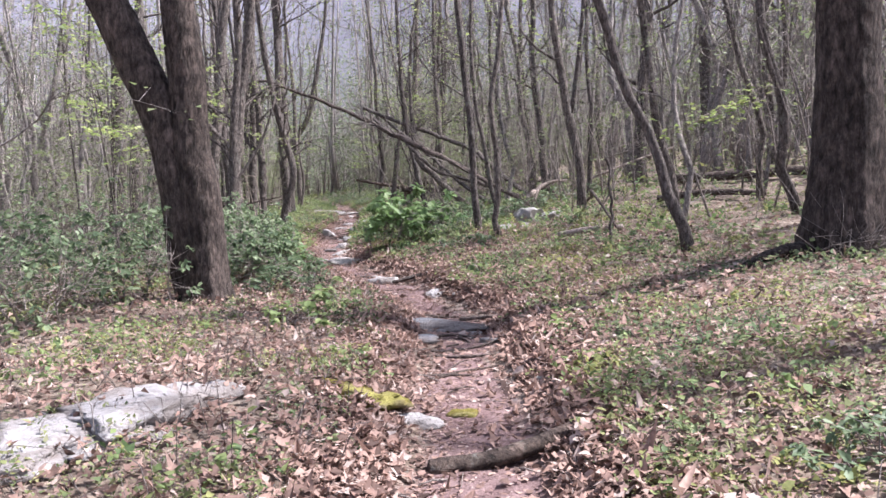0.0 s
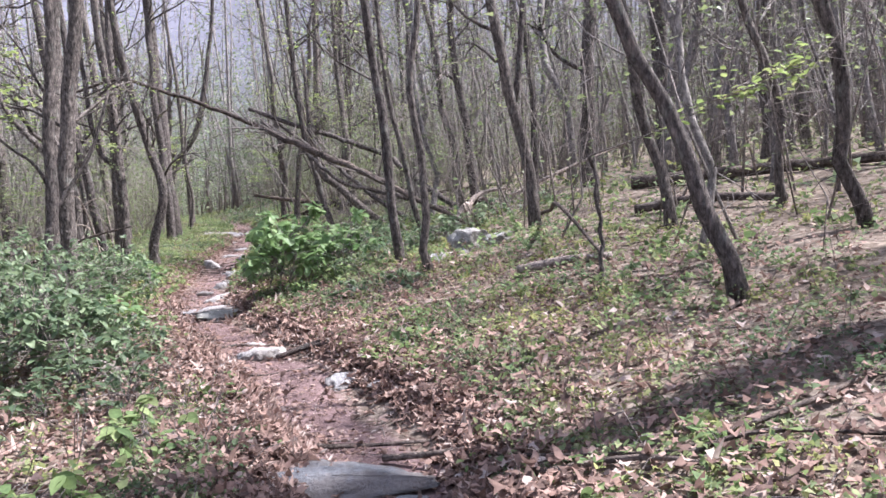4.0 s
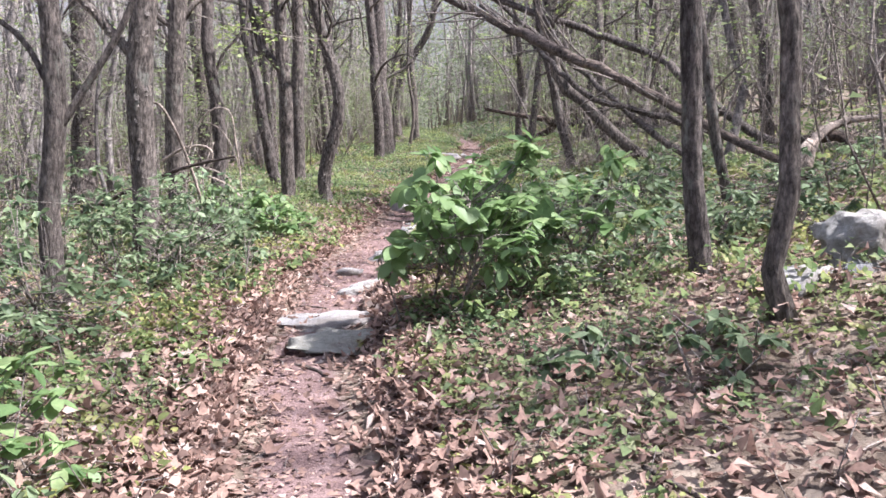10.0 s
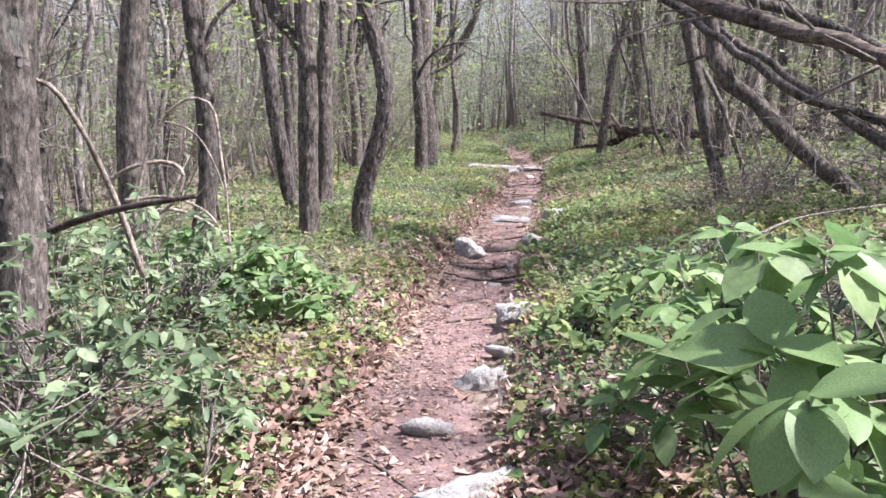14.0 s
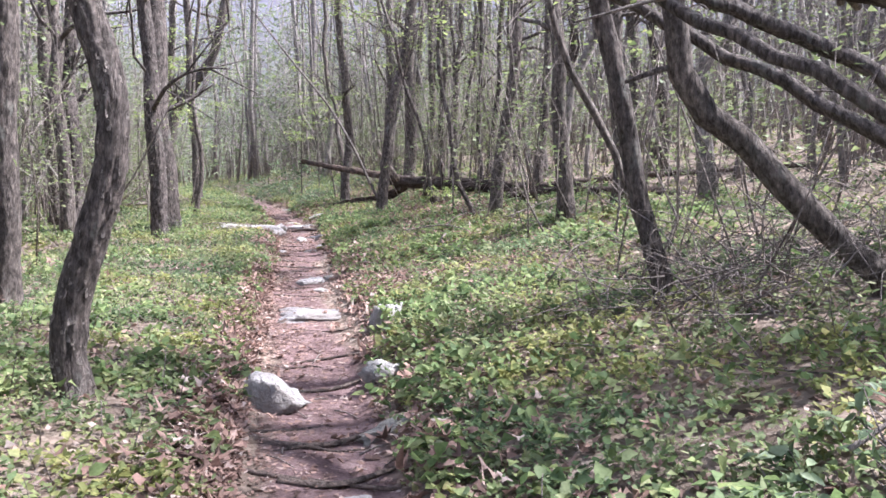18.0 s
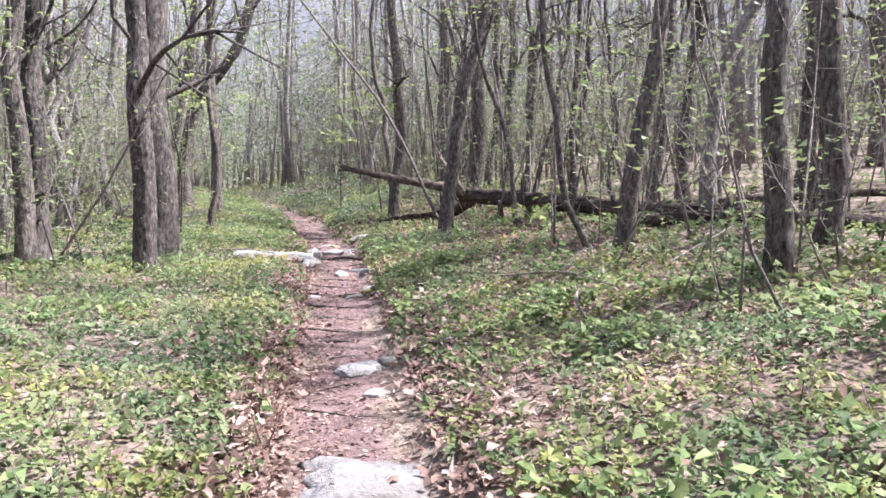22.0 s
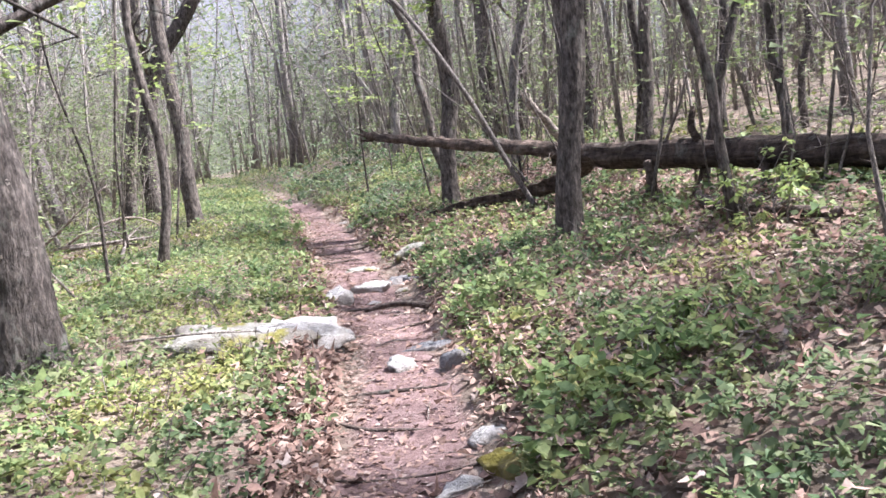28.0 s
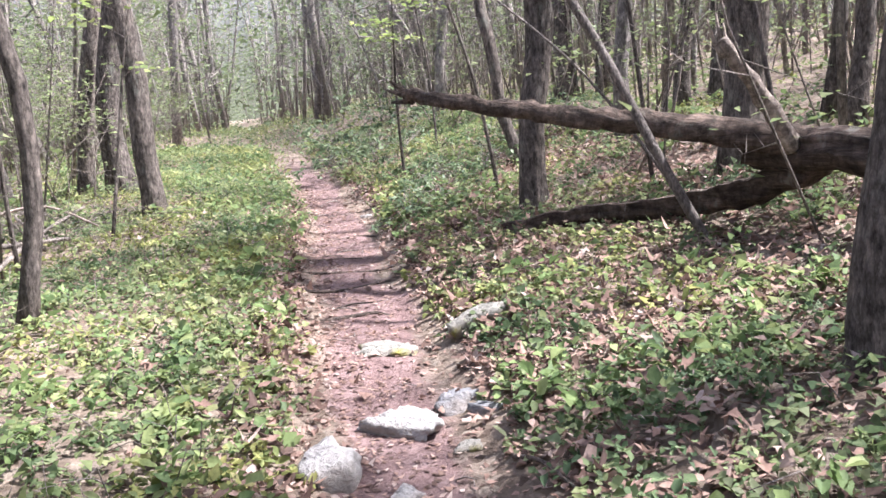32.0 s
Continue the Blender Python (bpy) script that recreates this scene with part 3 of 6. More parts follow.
def tree(x, y, r, bends=(), height=None, limbs=7, leaf=210, old=False, low=2.1, name="tree", label="", fork=None, wob=2.6, plates=0.0):
    LEAF_SEED[0] += 1
    g = np.random.default_rng(100 + LEAF_SEED[0])
    height = height or float(np.clip(6 + 55 * r, 6.5, 15) * g.uniform(0.9, 1.1))
    top = thing(name, x, y, gz(x, y), label or ("old rough-barked tree with flared base among leaf litter" if old else "slender grey-brown forest tree with bare spring limbs"), "tree", "trees along the trail")
    mat = BARK_OLD if old else BARK
    ctrl = trunk_line(g, r, list(bends), height)
    n = 230 if plates else int(10 + height * 1.6)
    line = smooth_line(ctrl, n)
    hz = line[:, 2]
    wob *= float(np.clip(0.1 / r, 0.4, 1))
    line[:, :2] += wob * np.stack([np.interp(hz, np.linspace(0, height, 16), g.normal(0, 0.02, 16)), np.interp(hz, np.linspace(0, height, 16), g.normal(0, 0.02, 16))], 1)
    rad = r * np.interp(hz, [0, 1.5, height * 0.5, height], [1.03, 0.97, 0.68, 0.18])
    rad = rad * (1 + np.interp(hz, np.linspace(0, height, 30), g.normal(0, 0.045, 30)))
    sides = 46 if plates else 16 if r > 0.15 else 11 if r > 0.06 else 8
    part("trunk", tubes_mesh("trunk", [tube(line, rad, sides, 0.55 if r > 0.05 else 0.3, 0.0 if plates else 0.045 if old else 0.03, LEAF_SEED[0], plates)], mat), top)
    tips = []
    for i in range(limbs):
        h = g.uniform(low, height * 0.92) if i else g.uniform(low, low + 1.0)
        k = int(np.clip(np.searchsorted(hz, h), 1, n - 1))
        yaw = g.uniform(0, 6.283)
        head = np.array([np.cos(yaw), np.sin(yaw), g.uniform(0.3, 1.1)])
        ln = g.uniform(0.12, 0.28) * height * (0.7 if h < 4 else 1)
        tb, tp = limb_tubes(g, line[k], head / np.linalg.norm(head), ln, rad[k] * g.uniform(0.25, 0.45), 5)
        tips += tp
        tw, ends = sprays(g, np.array(tp), (0.25, 0.8), 0.005, 0.3, 2)
        tips += list(ends[::3])
        limb = part("limb", tubes_mesh("limb", tb, mat), top)
        part("twig_spray", mesh_of("twig_spray", *tw, mat), limb, "fine bare twigs", "stuff")
    if fork:
        for pts, r0 in fork:
            m = 110 if plates and r0 > 0.1 else 14
            q = smooth_line(pts, m)
            part("stem", tubes_mesh("stem", [tube(q, np.linspace(r0, r0 * 0.55, m), sides, 0, 0.0 if m > 14 else 0.04, 2, plates if m > 14 else 0)], mat), top)
    if leaf and tips:
        T = np.array(tips)
        k = g.integers(0, len(T), leaf)
        P = T[k] + g.normal(0, 1, (leaf, 3)) * [0.16, 0.16, 0.05]
        V, F = scattered(P, g, 0.07, 0.4, (-0.35, 0.2), 0.55)
        part("foliage", mesh_of("foliage", V, F, SPRING), top, "sparse yellow-green spring leaves", "stuff")
    return top


tree(3.07, 10.81, 0.067, [(1.0, -0.30, 0.03), (2.3, -0.76, 0.07)])
tree(4.95, 12.06, 0.070, [(1.1, -0.22, 0.02), (2.2, -0.41, 0.04)])
tree(5.34, 14.34, 0.052, [(1.5, -0.10, 0.01), (2.5, -0.39, 0.04)])
tree(3.90, 14.42, 0.069, [(1.1, -0.22, 0.02), (2.1, -0.40, 0.04)])
tree(0.96, 14.98, 0.052, [(0.3, -0.1, 0.0), (0.58, -0.04, 0.0), (0.95, -0.03, 0.0), (1.39, -0.02, 0.0), (1.76, -0.08, -0.01), (2.05, -0.1, -0.01), (2.42, -0.06, -0.01)], wob=1.0, label="crooked grey sapling beside a lichened boulder")
tree(0.68, 15.99, 0.064, [(0.53, -0.05, -0.01), (1.32, -0.1, -0.01), (1.75, -0.13, -0.02), (2.27, -0.18, -0.02), (2.62, -0.22, -0.03)], wob=1.0, plates=0.004)
tree(2.71, 16.75, 0.085, [(0.43, -0.05, -0.01), (1.0, -0.12, -0.02), (1.56, -0.22, -0.03), (2.02, -0.3, -0.04), (2.39, -0.33, -0.04)], wob=1.2, fork=[([(-0.24, -0.03, 1.75), (-0.16, -0.02, 2.1), (-0.1, 0.0, 2.5), (0.1, 0.1, 4.2), (0.2, 0.2, 6.5)], 0.05)])
tree(-4.01, 16.08, 0.076, [(0.61, 0.05, 0.01), (1.02, 0.09, 0.02), (1.63, 0.14, 0.03), (2.23, 0.16, 0.03)], wob=1.2, fork=[([(0.13, 0.02, 1.6), (-0.05, 0.0, 1.95), (-0.3, 0.0, 2.15), (-0.75, 0.1, 2.6)], 0.022), ([(0.12, 0.02, 1.25), (0.35, 0.1, 1.6), (0.62, 0.2, 2.05), (0.9, 0.3, 2.9)], 0.03)], plates=0.007)
tree(1.21, 18.76, 0.049, [(0.53, -0.13, -0.02), (1.27, -0.25, -0.03), (2.06, -0.38, -0.05), (2.72, -0.48, -0.06), (3.08, -0.5, -0.06)], wob=1.5)
tree(3.36, 19.42, 0.058, [(1.6, -0.03, -0.00)])
tree(7.65, 19.45, 0.103, [(2.6, 0.08, -0.01)])
tree(5.20, 22.74, 0.166, [(2.5, 0.12, 0.01)])
tree(7.03, 22.98, 0.189, [(3.9, 0.02, -0.00)])
tree(-4.32, 23.72, 0.092, [(0.21, -0.04, 0.0), (0.55, -0.01, 0.0), (0.95, 0.11, -0.01), (1.28, 0.21, -0.02), (1.61, 0.25, -0.03), (1.94, 0.21, -0.02), (2.23, 0.12, -0.01), (2.6, 0.02, -0.01)], wob=0.5, label="curving rough-barked tree beside the trail", plates=0.014)
tree(-4.87, 23.49, 0.100, [(0.88, -0.02, 0.0), (1.59, 0.01, 0.0), (2.19, 0.0, 0.0), (2.75, -0.02, 0.0)], wob=0.8, fork=[([(0.02, 0.0, 1.9), (-0.06, -0.01, 2.06), (-0.2, -0.02, 2.21), (-0.35, -0.03, 2.34), (-0.41, -0.04, 2.62), (-0.47, -0.05, 2.8), (-0.6, 0.0, 4.0), (-0.8, 0.0, 6.0)], 0.055)], label="grey forest tree with a crooked forking arm", plates=0.010)
tree(-5.82, 25.47, 0.098, [(0.37, -0.12, -0.01), (0.92, -0.2, -0.02), (1.83, -0.31, -0.03), (2.55, -0.44, -0.04), (3.15, -0.49, -0.05)], wob=1.0, plates=0.010)
tree(-0.44, 24.53, 0.070, [(0.47, -0.1, 0.01), (0.96, -0.23, 0.02), (1.45, -0.34, 0.03), (1.93, -0.44, 0.04), (2.16, -0.49, 0.05)], wob=0.8, plates=0.004)
tree(0.02, 26.2, 0.034, [(0.69, -0.23, 0.01), (1.16, -0.4, 0.01), (1.49, -0.58, 0.02), (1.71, -0.7, 0.02)], wob=0.8)
tree(-9.41, 24.97, 0.220, [(2.0, 0.12, 0.03), (3.6, 0.12, 0.03)])
tree(2.99, 24.99, 0.110, [(2.2, -0.20, -0.05), (4.0, -0.32, -0.07)])
tree(2.66, 25.10, 0.095, [(1.2, -0.12, 0.0), (2.4, -0.26, 0.0)])
tree(9.59, 25.25, 0.127, [(4.1, -0.13, 0.02)])
tree(-5.83, 26.64, 0.115, [(0.87, -0.01, 0.0), (1.76, 0.02, 0.0), (2.93, 0.06, 0.0)], wob=1.2, plates=0.009)
tree(-7.28, 29.01, 0.080, [(1.18, -0.03, 0.0), (1.93, -0.04, 0.0), (2.82, -0.07, 0.0), (3.4, -0.09, 0.0)], wob=1.5)
tree(-8.96, 37.68, 0.165, [(0.87, -0.03, 0.0), (2.02, -0.16, 0.01), (3.39, -0.24, 0.02), (5.42, -0.23, 0.02)])
tree(0.07, 29.61, 0.105, [(0.64, -0.01, 0.0), (1.34, -0.07, 0.0), (2.08, -0.12, 0.0)], wob=1.0)
tree(1.29, 31.13, 0.117, [(1.4, -0.04, 0.00), (2.3, -0.10, 0.00)])
tree(-8.18, 31.33, 0.081, [(4.4, -0.08, -0.01)])
tree(-0.49, 32.47, 0.106, [(0.9, 0.13, 0.00), (1.6, 0.25, 0.01)])
tree(-11.53, 32.54, 0.220, [(5.1, 0.19, 0.02)])
tree(-0.68, 33.14, 0.041, [(0.7, -0.29, -0.01), (1.6, -0.43, -0.01)])
tree(2.33, 33.69, 0.116, [(1.3, -0.03, 0.0), (2.72, -0.07, 0.0)])
tree(-6.18, 33.80, 0.132, [(1.2, 0.06, 0.00), (2.7, 0.02, 0.00)], plates=0.012)
tree(-11.34, 34.24, 0.220, [(5.3, -0.24, -0.02)])
tree(-7.87, 34.56, 0.123, [(2.1, -0.03, 0.00), (4.1, -0.06, 0.00)])
tree(-7.77, 34.83, 0.139, [(0.9, 0.02, 0.00)], plates=0.009)
tree(-6.29, 35.34, 0.219, [(1.8, -0.06, -0.00), (2.9, -0.08, -0.00)], plates=0.014)
tree(-10.03, 35.38, 0.220, [(5.2, 0.03, -0.00), (8.7, -0.36, 0.04)])
tree(-1.04, 35.81, 0.042, [(0.9, -0.17, 0.00), (1.6, -0.40, 0.01)])
tree(3.92, 36.40, 0.121, [(4.4, -0.51, -0.07)])
tree(6.5, 5.35, 0.17, [(4.0, -0.1, 0.0), (8.0, -0.2, 0.1)])
tree(1.20, 36.69, 0.102, [(1.8, 0.16, 0.00)])
tree(-2.12, 37.24, 0.113, [(1.3, 0.16, -0.01), (2.2, 0.29, -0.01)], plates=0.005)
tree(1.93, 37.57, 0.104, [(3.4, 0.20, -0.01)])
tree(0.09, 37.66, 0.054, [(1.5, -0.01, 0.00)])
tree(-0.63, 37.92, 0.049, [(0.7, 0.16, -0.01), (1.5, 0.33, -0.01)])
tree(-6.34, 39.38, 0.059, [(1.3, -0.06, 0.00), (2.4, -0.07, 0.00), (2.9, -0.06, 0.00)])
tree(1.26, 39.71, 0.044, [(1.4, -0.01, 0.00)])
tree(-9.79, 40.80, 0.073, [(3.1, 0.13, -0.01)])
tree(7.51, 41.25, 0.220, [(6.6, -0.14, -0.02)])
tree(-1.31, 41.26, 0.169, [(1.4, 0.05, 0.00)])
tree(0.86, 41.54, 0.080, [(1.9, 0.18, -0.00)])
tree(-0.12, 41.86, 0.088, [(1.1, 0.08, 0.00)])
tree(-2.97, 41.93, 0.120, [(1.5, 0.08, -0.00), (3.1, 0.01, -0.00)], plates=0.006)
tree(0.08, 42.65, 0.069, [(1.2, 0.03, 0.00)])
tree(-7.20, 44.19, 0.129, [(1.9, -0.13, 0.00), (3.9, -0.22, 0.01)])
tree(-2.91, 44.86, 0.077, [(1.3, -0.23, -0.00), (2.0, -0.32, -0.01)])
tree(0.05, 46.10, 0.122, [(3.1, 0.05, -0.00)])
tree(-0.41, 46.40, 0.119, [(1.5, 0.12, 0.00)])
tree(-9.29, 47.13, 0.129, [(2.9, 0.45, 0.01)])
tree(-13.01, 48.63, 0.104, [(4.2, 0.04, 0.00)])
tree(-0.71, 50.85, 0.174, [(3.3, 0.32, -0.01)])
tree(-1.41, 50.90, 0.179, [(1.6, -0.02, -0.00)])
tree(-21.55, 53.55, 0.220, [(8.9, -0.14, -0.03)])
tree(-8.69, 46.90, 0.170, [(1.5, 0.0, 0), (2.4, 0.17, 0), (3.05, 0.36, 0), (3.45, 0.7, 0), (4.0, 1.09, 0), (4.3, 1.32, 0)])
tree(-2.76, 9.92, 0.21, [(1.2, 0.0, 0.0), (1.95, -0.05, 0.0), (2.7, -0.13, 0.0), (3.45, -0.18, 0.0)], 13, old=True, leaf=60, low=4.2, fork=[([(-0.08, 0.1, -0.1), (-0.18, 0.1, 0.63), (-0.28, 0.1, 1.44), (-0.44, 0.1, 2.1), (-0.74, 0.1, 2.8), (-1.04, 0.1, 3.47), (-2.2, 0.2, 5.6), (-3.0, 0.3, 8.3)], 0.26)], label="old dark forked tree with two rough leaning stems", plates=0.016)
tree(4.14, 8.92, 0.34, [(1.3, 0.03, 0.0), (2.7, 0.04, 0.0)], 15, old=True, leaf=60, limbs=6, low=4.0, label="massive dark furrowed tree with gnarled flared roots", plates=0.018)
tree(-4.36, 18.15, 0.119, [(1.2, 0.0, 0.0), (1.52, 0.01, 0.0), (2.11, 0.05, 0.01), (2.5, 0.11, 0.02)], wob=1.0, fork=[([(0.05, 0.0, 1.9), (-0.25, -0.1, 2.3), (-0.6, -0.2, 2.75), (-0.9, -0.3, 3.6)], 0.045)], label="grey tree with pale flaking bark above shrubs", plates=0.012)
tree(-5.59, 21.2, 0.124, [(1.56, 0.01, 0.0), (2.16, 0.06, 0.01), (3.05, 0.16, 0.03)], wob=1.2)
tree(-5.59, 22.4, 0.097, [(0.9, 0.06, 0.0), (1.87, 0.02, 0.0), (2.55, 0.01, 0.0), (3.22, -0.03, -0.01)], wob=1.5, fork=[([(0.02, 0.0, 1.9), (0.2, 0.0, 2.3), (0.45, 0.1, 2.6), (0.6, 0.1, 3.3)], 0.025)])
tree(0.72, 23.5, 0.083, [(0.15, -0.18, 0.05), (0.43, -0.51, 0.08), (0.83, -0.90, 0.12), (1.01, -1.05, 0.13), (1.13, -1.25, 0.15), (1.36, -1.38, 0.17), (1.68, -1.42, 0.17), (1.85, -1.45, 0.17)], 4.5, limbs=3, low=1.5, leaf=40, wob=0.6, fork=[([(-1.36, 0.16, 1.43), (-1.53, 0.18, 1.38), (-1.73, 0.2, 1.31)], 0.022)], label="crooked dead-looking tree bowed low over brush")
tree(2.37, 12.26, 0.022, [(0.6, 0.0, 0.0), (1.2, -0.03, 0.0)], 1.25, limbs=0, leaf=0, label="short dead sapling stub among leaves")

# ---- more of the wood behind, from a few kinds of tree ----
def wood_kind(seed, r, height, limbs, leaf, spread):
    g = np.random.default_rng(seed)
    top = thing("tree", 0, 0, -60, "thin grey woodland tree with sparse spring leaves", "tree", "trees of the wood behind")
    ctrl = trunk_line(g, r, [(0.8, g.normal(0, 0.08), g.normal(0, 0.08)), (1.7, g.normal(0, 0.14), g.normal(0, 0.14)), (2.8, g.normal(0, 0.22), g.normal(0, 0.22)), (4, g.normal(0, 0.32), g.normal(0, 0.32))], height)
    line = smooth_line(ctrl, 14)
    rad = r * np.interp(line[:, 2], [0, 1, height], [1.1, 0.95, 0.2])
    part("trunk", tubes_mesh("trunk", [tube(line, rad, 7, 0.3, 0.03, seed)], BARK_HAZED), top)
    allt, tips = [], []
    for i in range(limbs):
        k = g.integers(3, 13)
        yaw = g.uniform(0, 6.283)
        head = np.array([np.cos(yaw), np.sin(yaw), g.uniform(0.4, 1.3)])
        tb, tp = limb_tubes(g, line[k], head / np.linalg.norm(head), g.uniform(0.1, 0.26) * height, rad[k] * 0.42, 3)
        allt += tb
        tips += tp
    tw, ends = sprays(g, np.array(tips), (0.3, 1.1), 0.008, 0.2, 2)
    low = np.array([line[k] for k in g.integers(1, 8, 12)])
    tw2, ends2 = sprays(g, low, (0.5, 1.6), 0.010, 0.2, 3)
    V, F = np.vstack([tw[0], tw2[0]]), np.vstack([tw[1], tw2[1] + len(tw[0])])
    part("crown", twiggy("crown", allt, (V, F), BARK_HAZED), top, "", "stuff")
    T = np.vstack([ends, ends2])
    P = T[g.integers(0, len(T), leaf)] + g.normal(0, spread * 0.5, (leaf, 3))
    V, F = scattered(P, g, 0.095, 0.4, (-0.5, 0.4), 0.75, simple=3)
    part("foliage", mesh_of("foliage", V, F, SPRING_MID), top, "pale green spring leaves", "stuff")
    return top


def build_wood():
    kinds = [wood_kind(11, 0.07, 9, 6, 290, 0.35), wood_kind(12, 0.10, 12, 7, 320, 0.45), wood_kind(13, 0.05, 7, 5, 330, 0.35), wood_kind(14, 0.13, 14, 8, 330, 0.5),
             wood_kind(15, 0.035, 5.5, 5, 270, 0.3), wood_kind(16, 0.08, 11, 6, 270, 0.4), wood_kind(17, 0.045, 8, 5, 250, 0.4)]
    g = np.random.default_rng(5)
    made, tries = [], 0
    while len(made) < 320 and tries < 40000:
        tries += 1
        x, y = g.uniform(-20, 20), g.uniform(8, 58) if len(made) < 205 else g.uniform(-14, 7.5)
        if len(made) >= 260:
            x, y = (g.uniform(6, 15), g.uniform(15, 34)) if len(made) < 282 else (g.uniform(-17, -8), g.uniform(20, 44))
        d = x - trail_x(y)
        if (y < 8 and abs(d) < (5.2 if y > -2 else 2.5)) or abs(d) < 3.2 + max(0, 22 - max(y, 8)) * 0.05 or (abs(d) < 6 and g.random() < 0.55):
            continue
        if any((x - a) ** 2 + (y - b) ** 2 < (0.55 + 0.012 * y) ** 2 for a, b in made) or any((x - a) ** 2 + (y - b) ** 2 < 0.9 for a, b in PLANTED):
            continue
        made.append((x, y))
        k = kinds[int(g.choice(7, p=[0.2, 0.15, 0.2, 0.07, 0.14, 0.14, 0.1]))]
        ob = copy_thing(k, Matrix.Translation((x, y, gz(x, y) - 0.05)) @ pose(0, 0, 0, g.normal(0, 3.5), g.normal(0, 3.5), g.uniform(0, 360)))
        s = g.uniform(0.8, 1.25)
        ob.scale = (s * g.uniform(0.8, 1.1), s * g.uniform(0.8, 1.1), s)
    for k in kinds:
        for c in list(k.children):
            bpy.data.objects.remove(c)
        bpy.data.objects.remove(k)
    # the far woods, past all these
    tb, P, S = [], [], []
    n = 0
    while n < 2000:
        y = g.uniform(10, 120)
        x = g.uniform(-1, 1) * (12 + 0.66 * y) - 3
        if n < 190:
            y = g.uniform(56, 88)
            x = float(trail_x(y)) + g.uniform(-15, 12)
        d = abs(x - trail_x(y))
        if (d < 4.5 and y < 55) or (d < 1.2) or (d < 16 and y < 50 and g.random() < 0.72) or (y < 30 and d < 9):
            continue
        n += 1
        thin = g.random() < (0.8 if n < 190 else 0.6)
        h, r, z = (g.uniform(4, 9), g.uniform(0.012, 0.035), gz(x, y) - 0.1) if thin else (g.uniform(8, 16) * (1.3 if y > 42 else 1), g.uniform(0.05, 0.15), gz(x, y) - 0.2)
        l = g.normal(0, 0.09, 2)
        pts = np.array([[x + l[0] * t * h + g.normal(0, 0.16), y + l[1] * t * h, z + t * h] for t in (0, 0.2, 0.45, 0.7, 1)])
        tb.append(tube(pts, r * np.array([1.15, 1, 0.75, 0.5, 0.15]), 4 if thin else 5))
        for _ in range(7):
            k = min(3, int(4 * np.sqrt(g.random())))
            t = g.random()
            S.append(pts[k] * (1 - t) + pts[k + 1] * t if k or t > 0.3 else pts[1])
    tw, ends = sprays(g, np.array(S), (0.7, 3.0), 0.024, 0.45, 3)
    woods = tagged(new("far_woods", twiggy("far_woods", tb, tw, BARK_HAZED)), "distant grey woodland trunks standing close together", "trees", "", "stuff")
    off = ends[:, 0] - trail_x(ends[:, 1])
    w = 1 + 1.6 * (off < -3) + 5.5 * ((ends[:, 1] > 48) & (np.abs(off) < 14))
    P = ends[g.choice(len(ends), 120000, p=w / w.sum())] + g.normal(0, 0.25, (120000, 3))
    V, F = scattered(P, g, 0.19, 0.5, (-0.6, 0.6), 0.75, simple=3)
    yy = g.uniform(66, 118, 70000)
    xx = g.normal(0, 1, 70000) * (10 + 0.25 * yy) + trail_x(yy)
    clump = lumps(xx, yy, 4.0) * lumps(xx + 40, yy, 1.5)
    R = np.stack([xx, yy, ground(xx, yy) + g.uniform(0.2, 24, 70000) * np.sqrt(np.clip(clump * 2, 0.05, 1))], 1)
    V2, F2 = scattered(R, g, 0.33, 0.5, (-0.6, 0.6), 0.8, simple=3)
    V, F = np.vstack([V, V2]), np.vstack([F, F2 + len(V)])
    part("far_foliage", mesh_of("far_foliage", V, F, SPRING_FAR), woods, "pale green haze of distant spring leaves", "stuff")


def build_deep_woods():
    """Close-set thin stems of the deep wood and of the far ridge."""
    g = np.random.default_rng(43)
    tb = []
    for i in range(3000):
        if i < 1900:
            y = g.uniform(40, 118)
            x = g.uniform(-1, 1) * (8 + 0.62 * y) - 4
            if abs(x - trail_x(y)) < (3.5 if y < 66 else 0.8):
                continue
            z, h, r = gz(x, y) - 0.1, g.uniform(4, 13), g.uniform(0.012, 0.055)
        else:
            th, s = g.uniform(-0.75, 0.75), g.uniform(0.1, 1)
            dist = 140 + 130 * s
            x, y, z, h, r = -3 + dist * np.sin(th), 20 + dist * np.cos(th), hill_crest(th) * np.sin(s * np.pi / 2) ** 1.2 - 3, g.uniform(9, 15), g.uniform(0.08, 0.2)
        l = g.normal(0, 0.11, 2) * h
        p = np.array([x, y, z])
        mid = p + [l[0] * 0.4 + g.normal(0, 0.1), l[1] * 0.4, h * 0.5]
        e = p + [l[0], l[1], h]
        tb.append(tube(np.array([p, mid, e]), [r, r * 0.75, r * 0.2], 3))
        if i % 2 == 0:
            q = mid + np.array([g.normal(0, 0.9), g.normal(0, 0.9), g.uniform(0.8, 2.5)])
            tb.append(tube(np.array([mid, (mid + q) / 2 + g.normal(0, 0.1, 3), q]), [r * 0.5, r * 0.4, 0.006], 3))
    tagged(new("deep_woods", tubes_mesh("deep_woods", tb, BARK_HAZED)), "close-set thin stems of the deep wood", "trees", "", "stuff")


